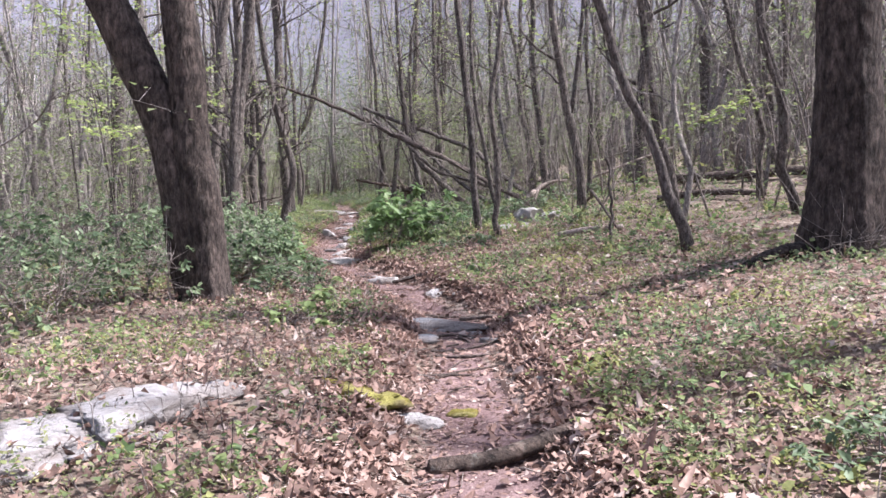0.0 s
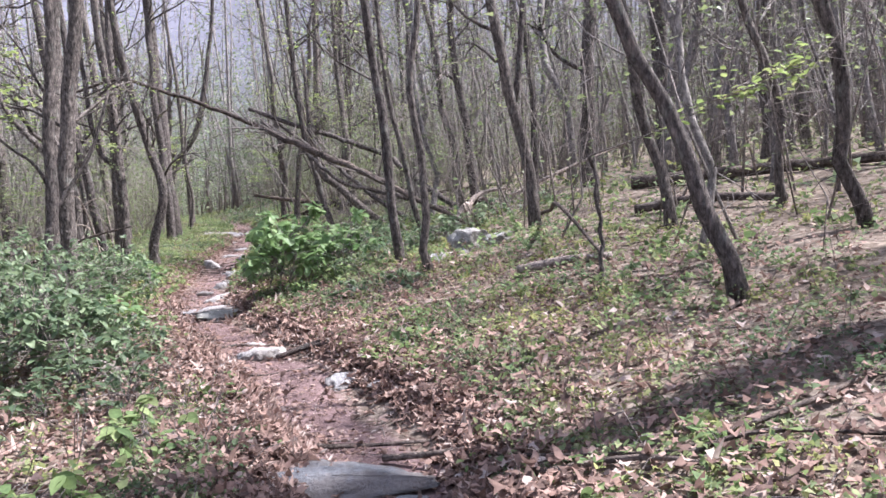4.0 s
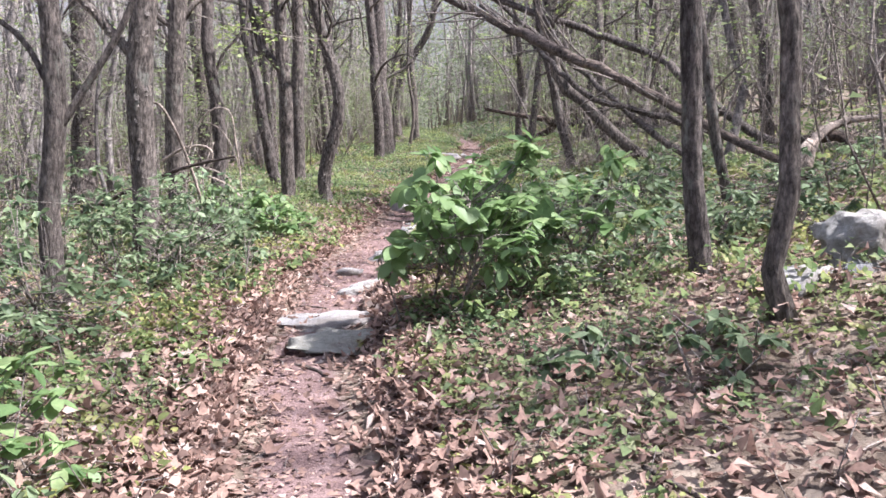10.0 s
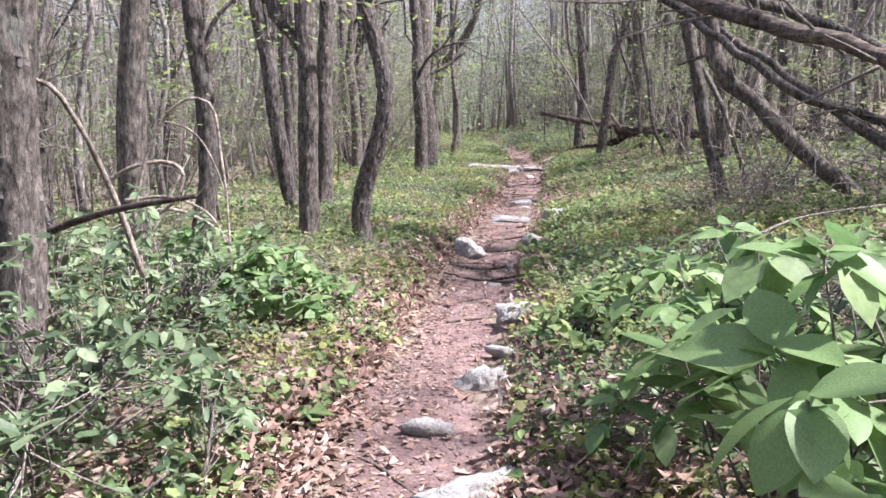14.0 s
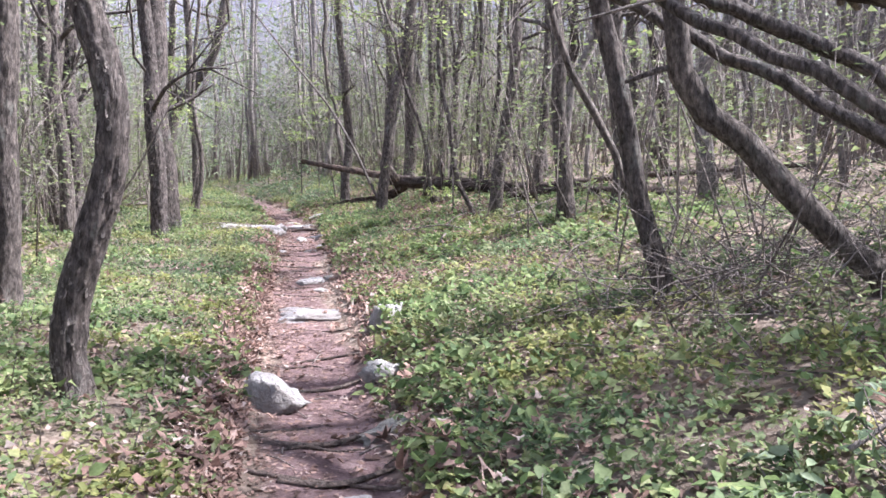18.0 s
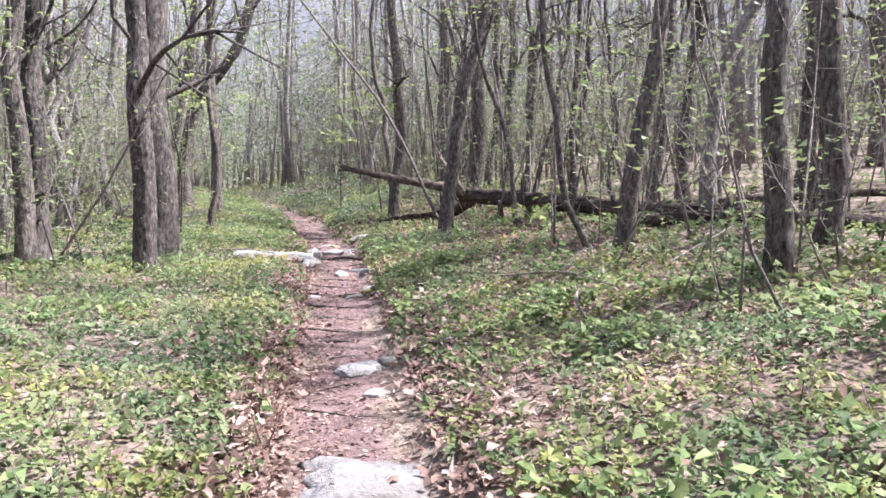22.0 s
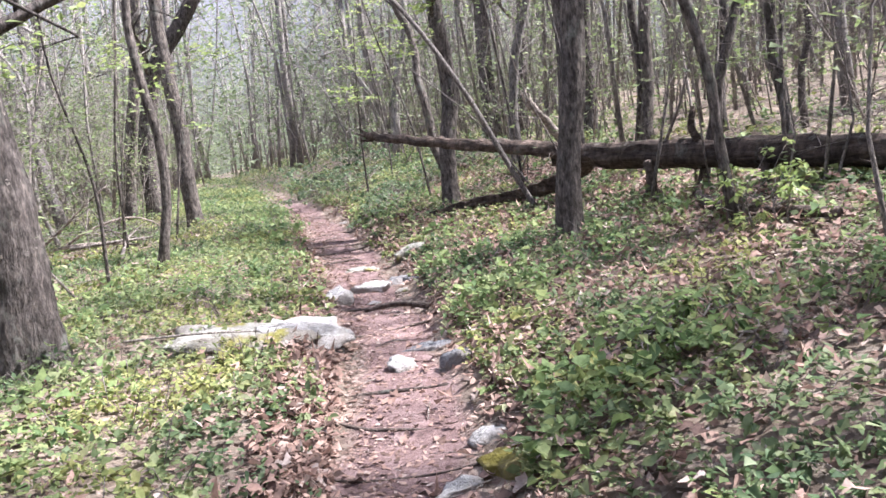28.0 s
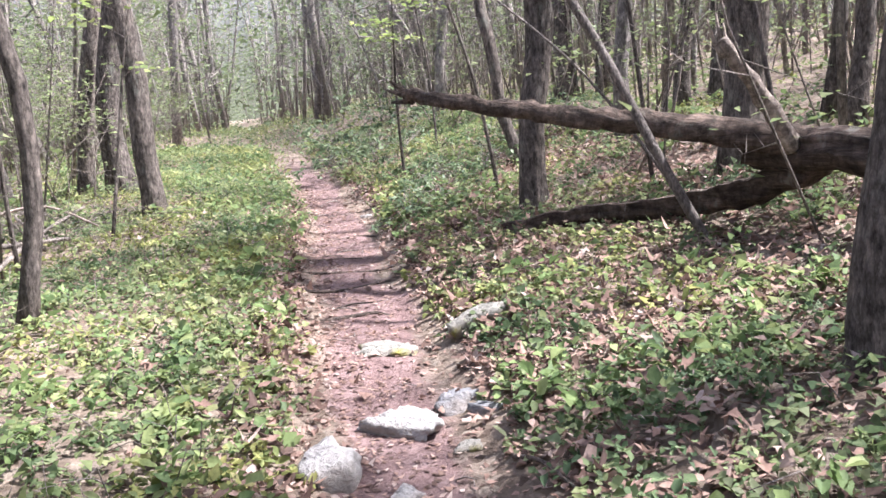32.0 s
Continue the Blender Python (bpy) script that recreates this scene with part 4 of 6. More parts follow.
def build_understory():
    """Thin saplings and brush between the trunks, too many to count."""
    g = np.random.default_rng(41)
    tb, S = [], []
    n = 0
    while n < 1000:
        y = g.uniform(9, 66)
        d = g.normal(0, 9)
        if abs(d) < 2.6 or abs(d) > 22 or (y < 20 and -4.5 < d < 4):
            continue
        n += 1
        x = float(trail_x(y)) + d
        h, r, z = g.uniform(1.2, 4.8), g.uniform(0.006, 0.018), gz(x, y) - 0.05
        l = g.normal(0, 0.2, 2)
        pts = np.array([[x + l[0] * t * h + g.normal(0, 0.09), y + l[1] * t * h, z + t * h] for t in (0, 0.3, 0.65, 1)])
        tb.append(tube(pts, r * np.array([1.1, 0.9, 0.6, 0.25]), 4))
        for _ in range(7):
            k, t = g.integers(0, 3), g.random()
            S.append(pts[k] * (1 - t) + pts[k + 1] * t if k or t > 0.5 else pts[2])
    tw, ends = sprays(g, np.array(S), (0.3, 1.3), 0.006, 0.35, 4)
    near = ends[(ends[:, 2] > ground(ends[:, 0], ends[:, 1]) + 0.8) & (ends[:, 1] > 11)]
    off = near[:, 0] - trail_x(near[:, 1])
    w = np.where(off < 0, 2.2 * np.interp(near[:, 1], [11, 24, 66], [1.6, 1, 1.5]), np.interp(near[:, 1], [17, 28, 66], [0.5, 1.7, 2.2]))
    c = near[g.choice(len(near), 3000, p=w / w.sum())]
    size = np.repeat(g.uniform(0.2, 0.6, 3000), 26)
    Q = np.repeat(c, 26, 0) + g.normal(0, 1, (3000 * 26, 3)) * np.stack([size, size, size * 0.16], 1)
    brushy = tagged(new("understory", twiggy("understory", tb, tw, TWIG)), "thin bare saplings and brush between the trees", "saplings", "", "stuff")
    ends = ends[(ends[:, 1] > 26) | (g.random(len(ends)) < 0.4)]
    P = ends[g.integers(0, len(ends), 36000)] + g.normal(0, 0.06, (36000, 3))
    V, F = scattered(np.vstack([P, Q]), g, 0.085, 0.4, (-0.4, 0.3), 0.75, simple=3)
    part("sapling_leaves", mesh_of("sapling_leaves", V, F, [SPRING_MID]), brushy, "small yellow-green opening leaves", "stuff")


PLANTED = [(o.location.x, o.location.y) for o in scene.objects if o.name.startswith("tree") and o.parent is None]


def sprig_to(x, y, z, seed, n=52):
    """A leafy twig that ends at a place, on the trunk nearest to it."""
    best, foot, score = None, None, 1e9
    for o in [o for o in scene.objects if o.name.startswith("tree") and o.parent is None]:
        if abs(o.location.x - x) + abs(o.location.y - y) > 3:
            continue
        V = np.array([v.co for v in o.children[0].data.vertices]) + np.array(o.location)
        near = V[np.abs(V[:, 2] - z + 0.1) < 0.5]
        if len(near):
            c = near.mean(0)
            s = np.hypot(c[0] - x, c[1] - y)
            if s < score:
                best, foot, score = o, c, s
    if best:
        s = foot - np.array(best.location)
        e = np.array([x, y, z]) - np.array(best.location)
        ln = max(0.25, float(np.linalg.norm(e - s)))
        sprig(best, s, (e - s) / ln, ln, seed, n)


for i, (x, y, z) in enumerate(((2.18, 10.9, 3.1), (2.94, 10.5, 3.1), (1.65, 11.0, 3.05), (2.64, 10.9, 3.3), (2.4, 10.4, 2.95), (3.64, 11.3, 2.85), (4.03, 11.6, 2.95), (4.4, 11.8, 3.2),
                               (-6.82, 39.3, 4.05), (-6.67, 39.6, 3.56), (-5.66, 39.38, 3.35), (-6.01, 39.2, 3.8), (-6.9, 39.5, 4.2), (-8.0, 44.1, 3.66), (-7.0, 44.0, 3.69), (-6.7, 44.2, 3.78), (-7.7, 44.3, 4.2),
                               (-3.4, 42.2, 4.3), (-2.5, 42.0, 4.0), (-3.2, 41.6, 4.8), (-0.6, 35.8, 3.0), (-1.2, 35.7, 2.6), (-3.9, 23.4, 3.6), (-4.6, 23.2, 3.4), (-5.3, 23.8, 4.0), (0.4, 29.2, 4.2), (-0.5, 29.3, 3.9),
                               (-1.7, 30.0, 5.3), (-1.1, 30.5, 5.7), (-0.6, 29.7, 5.0), (-1.9, 31.0, 6.0), (-0.2, 31.0, 5.4), (-1.2, 29.2, 6.3), (-1.5, 31.6, 5.1), (-0.9, 28.9, 5.5))):
    sprig_to(x, y, z, i)


def sapling(x, y, h, low, reach, sprays_n, seed):
    """A thin young tree with flat sprays of opening leaves between low and h above the ground."""
    g = np.random.default_rng(900 + seed)
    top = thing("sapling", x, y, gz(x, y), "slender sapling with flat sprays of young yellow-green leaves", "sapling", "saplings in leaf")
    lean = g.normal(0, 0.12, 2)
    line = smooth_line([np.array([lean[0] * t * h + g.normal(0, 0.05), lean[1] * t * h + g.normal(0, 0.05), t * h * 1.15 - 0.05]) for t in (0, 0.3, 0.6, 1.0)], 18)
    part("trunk", tubes_mesh("trunk", [tube(line, np.linspace(0.022, 0.006, 18), 6)], BARK), top)
    P = []
    for _ in range(sprays_n):
        z = g.uniform(low, h)
        p = line[int(np.clip(np.searchsorted(line[:, 2], z), 1, 17))]
        a = g.uniform(0, 6.283)
        e = p + np.array([np.cos(a), np.sin(a), g.uniform(0.0, 0.35)]) * reach * g.uniform(0.45, 1.0)
        q = smooth_line([p, (p + e) / 2 + [0, 0, 0.06], e], 9)
        part("limb", tubes_mesh("limb", [tube(q, np.linspace(0.006, 0.002, 9), 3)], TWIG), top)
        n = int(g.integers(12, 26))
        c = q[g.integers(3, 9, n)]
        P.append(c + g.normal(0, 1, (n, 3)) * [0.13 * reach, 0.13 * reach, 0.025])
    V, F = scattered(np.vstack(P), g, 0.085, 0.35, (-0.35, 0.2), 0.55, simple=False)
    part("foliage", mesh_of("foliage", V, F, SPRING), top, "young yellow-green leaves", "stuff")


for k, (x, y, h, low, reach, n) in enumerate(((-6.2, 14.9, 4.6, 1.8, 1.0, 16), (-5.2, 13.9, 3.6, 1.6, 0.8, 12), (-6.6, 17.3, 5.0, 2.2, 1.1, 15), (-6.9, 19.3, 4.8, 2.0, 1.0, 12),
                                              (-1.9, 41.7, 5.4, 3.6, 1.5, 18), (-1.2, 40.6, 5.2, 3.0, 1.3, 13), (-0.35, 36.9, 4.2, 2.6, 1.0, 7), (-6.7, 38.3, 3.4, 2.0, 0.8, 8),
                                              (-7.5, 41.2, 4.4, 2.2, 1.0, 13), (-3.9, 48.0, 3.6, 1.6, 1.1, 13), (-4.4, 45.9, 3.0, 1.5, 0.8, 9), (1.6, 43.7, 3.2, 1.2, 1.0, 11), (-7.2, 42.6, 3.0, 1.4, 0.9, 10),
                                              (-3.2, 42.9, 3.6, 2.0, 0.8, 8), (-6.9, 25.2, 4.2, 1.4, 0.9, 12), (-7.9, 30.5, 4.4, 1.6, 1.0, 12), (-9.3, 35.8, 4.6, 1.8, 1.1, 12), (-4.9, 16.0, 3.4, 1.5, 0.7, 11))):
    sapling(x, y, h, low, reach, n, k)
build_wood()
build_deep_woods()
build_understory()

# ---- stones ----
def stone(x, y, sx, sy, sz, turn=0.0, mat=None, sink=0.5, label="pale weathered stone half buried in the trail", name="stone", seed=0, faces=13):
    g = np.random.default_rng(int(abs(x * 917 + y * 131)) + seed)
    bm = bmesh.new()
    bmesh.ops.create_icosphere(bm, subdivisions=4 if sx > 0.12 else 3, radius=1.0)
    off = Vector(g.uniform(-50, 50, 3))
    sink += 0.3 if sz < 0.1 else 0.2 if sx < 0.25 else 0.05
    cuts = [(Vector(c).normalized(), g.uniform(0.46, 0.85)) for c in g.normal(0, 1, (faces, 3))] + [(Vector((g.normal(0, 0.12), g.normal(0, 0.12), 1)).normalized(), 0.55)]
    for v in bm.verts:
        p = v.co.copy()
        for nrm, dist in cuts:
            over = p.dot(nrm) - dist
            if over > 0:
                p -= nrm * over * 0.95
        p *= 1.35 * (1 + 0.24 * noise.noise(p * 1.6 + off) + 0.2 * noise.noise(Vector((p.x, p.y, p.z * 2.5)) * 3.4 + off) + 0.1 * noise.noise(p * 9 + off))
        if v.co.z < 0.15:
            out = Vector((v.co.x, v.co.y)).normalized() * (0.8 + 0.12 * noise.noise(v.co * 1.5 + off) - 0.25 * v.co.z) if v.co.z > -0.9 else Vector((p.x, p.y))
            k = min(1.0, (0.15 - v.co.z) * 2.5)
            p.x, p.y = p.x * (1 - k) + out.x * k, p.y * (1 - k) + out.y * k
        ang = math.atan2(v.co.y, v.co.x)
        square = 1 / (math.cos(ang) ** 4 + math.sin(ang) ** 4) ** 0.25
        rim = (0.35 + 0.65 * square) * (1 + 0.2 * noise.noise(Vector((math.cos(ang), math.sin(ang), 0)) * 1.8 + off))
        v.co = Vector((p.x * rim * sx, p.y * rim * sy, p.z * sz))
    me = bpy.data.meshes.new("stone")
    bm.to_mesh(me)
    bm.free()
    for p in me.polygons:
        p.use_smooth = True
    me.materials.append(mat or STONE)
    ob = new(name, me)
    # flat stones lie along the slope of the ground
    up = Vector((0.4 * (gz(x - 0.25, y) - gz(x + 0.25, y)), gz(x, y - 0.25) - gz(x, y + 0.25), 0.5)).normalized() if sz < 0.13 else Vector((0, 0, 1))
    tip = Vector((0, 0, 1)).rotation_difference(up).to_matrix().to_4x4()
    ob.matrix_world = pose(x, y, gz(x, y) + sz * (0.5 - sink)) @ tip @ pose(0, 0, 0, g.uniform(-4, 4), g.uniform(-4, 4), turn)
    return tagged(ob, label, "stone", "stones on the trail") if label else ob


slab = thing("flat_stone", -1.9, 4.95, gz(-1.9, 4.95), "long pale lichen-streaked slab bedded in dead leaves", "stone", "stones on the trail")
for dx, dy, sx, sy, sz, turn, mat in ((-0.46, -0.6, 0.52, 0.34, 0.12, 42, STONE_WHITE), (-0.16, -0.28, 0.50, 0.31, 0.13, 50, STONE_WHITE), (0.06, 0.02, 0.44, 0.29, 0.13, 56, STONE_WHITE), (0.22, 0.34, 0.38, 0.23, 0.13, 60, STONE_WHITE), (0.36, 0.66, 0.22, 0.16, 0.12, 52, STONE_WHITE)):
    ob = stone(-1.9 + dx, 4.95 + dy, sx, sy, sz, turn, mat, 0.58, "", "lobe")
    at = ob.matrix_world.copy()
    ob.parent = slab
    ob.matrix_basis = Matrix.Translation(-slab.location) @ at
stone(-0.62, 5.88, 0.36, 0.13, 0.10, -54, MOSS, faces=0, sink=0.5, label="low stone covered in yellow-green moss", name="mossy_stone")
stone(-0.24, 5.48, 0.15, 0.09, 0.08, 5, label="small white stone beside yellow moss")
stone(0.1, 5.66, 0.08, 0.06, 0.04, 0, MOSS, faces=0, sink=0.5, label="small stone covered in yellow-green moss", name="mossy_stone")
stone(0.7, 6.15, 0.06, 0.05, 0.07, 0, STONE_MOSS, label="small yellowish stone standing in leaf litter")
stone(-0.24, 9.0, 0.56, 0.27, 0.10, 3, STONE_DARK, 0.62, label="flat dark slate slab stepping across the trail")
stone(0.28, 8.75, 0.16, 0.12, 0.06, 20, STONE_DARK, label="worn grey stone between tree roots")
stone(-0.35, 8.2, 0.26, 0.12, 0.06, 8, STONE_DARK, label="low dark slate stepping across the trail")
stone(0.45, 8.3, 0.14, 0.10, 0.06, -20, STONE_DARK, label="worn grey stone between tree roots")
stone(-0.97, 12.92, 0.22, 0.15, 0.13, -8, label="pale angular stone on the trail's edge")
stone(-1.1, 13.65, 0.12, 0.07, 0.05, 0)
stone(-0.35, 12.76, 0.06, 0.05, 0.07, 30)
stone(-0.05, 11.45, 0.20, 0.15, 0.05, 10, label="flat worn stone flush with the dirt")
stone(0.25, 11.1, 0.13, 0.1, 0.04, 50, label="flat worn stone flush with the dirt")
stone(-2.17, 16.86, 0.46, 0.25, 0.10, 12, STONE_WHITE, 0.96, faces=7, label="broad flat pale stone across the trail")
stone(-1.7, 16.27, 0.40, 0.24, 0.12, 16, STONE_MOSS, 0.76, label="flat yellowish mossy stone on the trail")
stone(-1.36, 16.5, 0.12, 0.10, 0.08, -10, STONE_MOSS, label="small mossy stone beside a shrub")
stone(-2.1, 17.97, 0.19, 0.10, 0.12, 35, label="pale pointed stone set in the trail")
stone(-2.42, 18.62, 0.10, 0.08, 0.08, 0)
stone(-2.28, 19.32, 0.17, 0.13, 0.15, 10, label="cream weathered rock on the trail's edge")
stone(-2.2, 19.95, 0.10, 0.08, 0.07, -20)
stone(-2.22, 20.76, 0.2, 0.14, 0.15, 25, STONE, 0.4, label="sloping tan stone among ground plants")
stone(-2.66, 22.4, 0.06, 0.05, 0.05, 0)
stone(-2.48, 23.22, 0.20, 0.08, 0.07, 15, STONE_MOSS, label="narrow stone forming a step in the trail")
stone(-3.24, 24.0, 0.21, 0.18, 0.22, -15, label="white rounded rock beside the trail", sink=0.25)
stone(-2.47, 24.22, 0.15, 0.11, 0.14, 20, STONE_MOTTLED, 0.3, label="dark stone at the trail's edge")
stone(-2.44, 25.72, 0.14, 0.12, 0.2, 0, label="upright pale rock among green ground plants", sink=0.1)
stone(-3.14, 27.1, 0.34, 0.27, 0.07, 2, STONE_WHITE, faces=9, label="broad flat stone forming a step across the trail")
stone(-3.28, 29.42, 0.15, 0.12, 0.09, 20)
stone(-3.0, 29.68, 0.11, 0.08, 0.07, -15, STONE_MOSS, label="small tan stone beside the trail")
stone(-3.1, 28.88, 0.11, 0.09, 0.06, 60)
stone(-3.9, 32.9, 0.09, 0.06, 0.05, 60)
stone(-4.95, 35.5, 0.42, 0.28, 0.15, 8, STONE_MOSS, sink=0.32, label="long grey boulder with yellow moss among plants", name="boulder")
stone(-4.42, 35.62, 0.30, 0.2, 0.17, -14, STONE, sink=0.3, label="rounded grey-white boulder beside the trail", name="boulder")
stone(-3.72, 35.05, 0.11, 0.08, 0.10, 30)
stone(-3.36, 34.85, 0.12, 0.09, 0.11, 0, STONE_DARK, label="dark grey stone on the trail")
stone(-3.55, 35.35, 0.22, 0.08, 0.05, -8, STONE_DARK, label="low flat stone across the trail")
stone(-4.17, 39.12, 0.21, 0.13, 0.08, 5, STONE_MOSS, label="flat mossy stone across the trail")
stone(-4.08, 37.98, 0.24, 0.10, 0.12, -38, label="long pale ridge of stone in the trail")
stone(-3.8, 38.22, 0.13, 0.10, 0.11, 10, STONE_DARK, label="grey stone with a dark face in the trail")
stone(-3.62, 38.0, 0.11, 0.05, 0.05, -25, STONE_DARK, label="low grey stone in the trail")
stone(-4.3, 37.46, 0.12, 0.11, 0.15, 0, sink=0.25, label="bright white stone beside the trail")
stone(-3.73, 37.7, 0.06, 0.05, 0.05, 0, STONE_MOSS, label="small brown stone in the trail")
stone(-3.98, 37.32, 0.08, 0.06, 0.05, 40)
stone(-3.22, 33.1, 0.10, 0.13, 0.09, 20, MOSS, faces=4, label="stone with yellow moss at the trail's edge", name="mossy_stone")
stone(-3.27, 33.5, 0.09, 0.07, 0.07, 0)
stone(-3.45, 33.0, 0.09, 0.07, 0.05, 70)
stone(-4.8, 44.3, 0.09, 0.07, 0.06, 0)
stone(1.58, 15.85, 0.27, 0.24, 0.24, 10, STONE_MOTTLED, sink=0.15, faces=24, label="large grey lichened boulder beside a leaning tree", name="boulder")
stone(1.93, 15.75, 0.20, 0.18, 0.17, 60, STONE_MOTTLED, sink=0.2, faces=22, label="grey broken boulder leaning on a larger one", name="boulder")
stone(1.45, 15.55, 0.13, 0.12, 0.09, 30, STONE_DARK, faces=20, label="dark broken stone below a boulder")
stone(1.15, 15.55, 0.2, 0.16, 0.12, 40, label="grey stone below a larger boulder")


# ---- fallen wood ----
def spar(name, points, r0, r1, mat, label, category="log", sides=10, n=16, rough=0.05, group="fallen wood"):
    """A fallen stem through points (x, y, height over the ground)."""
    P = [(x, y, gz(x, y) + h) for x, y, h in points]
    q = smooth_line(P, n)
    base = Vector(q[0])
    ob = new(name, tubes_mesh(name, [tube(q - q[0], np.linspace(r0, r1, n), sides, 0, rough, int(abs(P[0][0] * 71 + P[0][1] * 13)))], mat))
    ob.location = base
    return tagged(ob, label, category, group)


def laid(name, points, r0, r1, mat, label, parent=None, sides=12, n=18, rough=0.06, origin=(0, 0, 0), wob=0.0):
    q = smooth_line(points, n) - np.asarray(origin, float)
    if wob:
        g = np.random.default_rng(int(abs(q[0][0] * 100)) + n)
        q[1:-1] += g.normal(0, wob, (n - 2, 3)) + np.cumsum(g.normal(0, wob * 0.25, (n - 2, 3)), 0)
    return part(name, tubes_mesh(name, [tube(q, np.linspace(r0, r1, n), sides, 0, rough, n)], mat), parent, label)


# the long forked log beside the trail
fork = (-1.6, 39.4, 2.62)
log = thing("forked_log", *fork, "long decaying forked log propped above the forest floor", "log", "fallen wood")
laid("log_trunk", [(2.5, 31.2, 2.2), (1.9, 32.4, 2.3), (0.5, 35.2, 2.42), (-0.75, 37.7, 2.54), (-1.45, 39.1, 2.6), (-1.75, 39.7, 2.62)], 0.125, 0.125, ROTTEN, "thick brown rotting trunk", log, 22, 44, 0.13, fork, 0.008)
laid("upper_arm", [(-1.5, 39.25, 2.62), (-1.95, 39.65, 2.74), (-2.9, 40.3, 2.9), (-3.5, 40.7, 3.02), (-4.05, 41.08, 3.14)], 0.10, 0.05, ROTTEN, "long grey arm with a broken tip", log, 16, 34, 0.13, fork, 0.008)
laid("lower_arm", [(-1.5, 39.3, 2.55), (-1.7, 39.75, 2.36), (-2.1, 40.25, 2.22), (-2.9, 40.9, 2.10), (-3.3, 41.2, 2.0)], 0.105, 0.055, ROTTEN, "lower arm resting on the ground", log, 16, 32, 0.14, fork, 0.009)
laid("broken_stub", [(-1.66, 39.3, 2.62), (-1.88, 39.2, 2.95), (-2.08, 39.12, 3.2), (-2.14, 39.09, 3.28)], 0.055, 0.03, PALE, "pale splintered branch stub", log, 9, 12, 0.2, fork, 0.006)
for dx, dz in ((-0.06, 0.1), (0.03, 0.07), (-0.01, 0.13)):
    laid("splinter", [(-2.1 + dx * 0.4, 39.1, 3.18), (-2.13 + dx * 0.7, 39.09, 3.26), (-2.16 + dx, 39.08, 3.3 + dz)], 0.02, 0.005, PALE, "", log, 5, 6, 0.1, fork)
for p, q in (((-4.0, 41.05, 3.13), (-4.2, 41.2, 3.2)), ((-4.02, 41.06, 3.15), (-4.16, 41.1, 3.27)), ((-3.99, 41.05, 3.1), (-4.17, 41.22, 3.1))):
    laid("splinter", [p, tuple((a + b) / 2 for a, b in zip(p, q)), q], 0.03, 0.008, ROTTEN, "", log, 6, 6, 0.15, fork)
laid("snag", [(-0.72, 37.65, 2.6), (-0.8, 37.7, 2.78), (-0.76, 37.72, 2.98)], 0.06, 0.035, ROTTEN, "short dark snag on the log", log, 8, 8, 0.15, fork)
spar("log", [(-0.95, 37.15, 0.08), (-1.08, 36.2, 0.07), (-0.7, 35.1, 0.05)], 0.06, 0.04, DEADWOOD, "weathered branch lying beneath a large log")
spar("log", [(1.2, 36.6, 0.08), (2.6, 35.5, 0.08), (5.5, 33.6, 0.06)], 0.07, 0.05, DEADWOOD, "dark rotting log behind the forked log")
for x, y, h, r in ((-1.12, 38.1, 0.42, 0.06), (-0.45, 36.9, 0.35, 0.05), (0.25, 35.55, 0.4, 0.05)):
    spar("stump", [(x, y, -0.05), (x + 0.01, y, h * 0.5), (x - 0.02, y, h)], r, r * 0.75, DEADWOOD, "short grey broken stump beneath the log", "stump", 9, 7, 0.1)
spar("leaning_pole", [(-2.06, 39.66, 0.0), (-2.27, 39.72, 0.45), (-2.75, 39.87, 1.55), (-3.26, 40.02, 2.5), (-4.2, 40.3, 3.9), (-5.3, 40.5, 5.2)], 0.035, 0.02, TWIG, "slender pale dead pole leaning over a log", "branch", 8, 24, 0.04)
spar("leaning_pole", [(-1.9, 40.9, 0.0), (-2.6, 41.3, 1.2), (-3.5, 41.7, 2.2)], 0.016, 0.008, TWIG, "thin dead branch leaning between trees", "branch", 6, 14, 0.04)

# the fallen tree whose limbs reach over the trail
spot = (1.9, 19.6, 1.55)
fallen = thing("fallen_tree", *spot, "fallen tree with long bare limbs arching above shrubs", "fallen tree", "fallen wood")
laid("stem", [(2.3, 19.2, 1.5), (1.63, 19.3, 1.85), (0.88, 20.1, 2.33), (-0.2, 21.6, 3.03), (-0.5, 22.05, 3.2)], 0.035, 0.07, DEADWOOD, "long grey-brown arching stem", fallen, 10, 20, 0.05, spot, 0.012)
laid("stem", [(-0.45, 21.98, 3.17), (-1.39, 23.4, 3.72), (-2.5, 25.2, 4.4), (-4.18, 25.0, 5.1), (-5.1, 24.9, 5.4), (-5.9, 24.8, 5.2), (-6.9, 24.65, 4.94), (-7.95, 24.5, 4.4), (-8.6, 24.4, 3.5)], 0.08, 0.014, DEADWOOD, "long grey-brown arching stem", fallen, 10, 40, 0.05, spot, 0.012)
laid("limb", [(2.6, 23.4, 1.75), (1.4, 23.0, 2.18), (0.3, 22.4, 2.47), (0.0, 22.25, 2.56), (-1.0, 23.39, 3.45), (-1.9, 24.4, 4.2)], 0.045, 0.03, BARK, "dark bare limb", fallen, 10, 30, 0.05, spot, 0.012)
laid("limb", [(2.9, 23.2, 1.75), (2.2, 23.6, 2.1), (1.3, 24.2, 2.9), (0.95, 24.5, 3.25), (0.0, 24.65, 3.68), (-1.0, 24.64, 4.04), (-2.2, 24.6, 4.55)], 0.075, 0.05, BARK, "thick dark broken limb", fallen, 11, 34, 0.07, spot, 0.012)
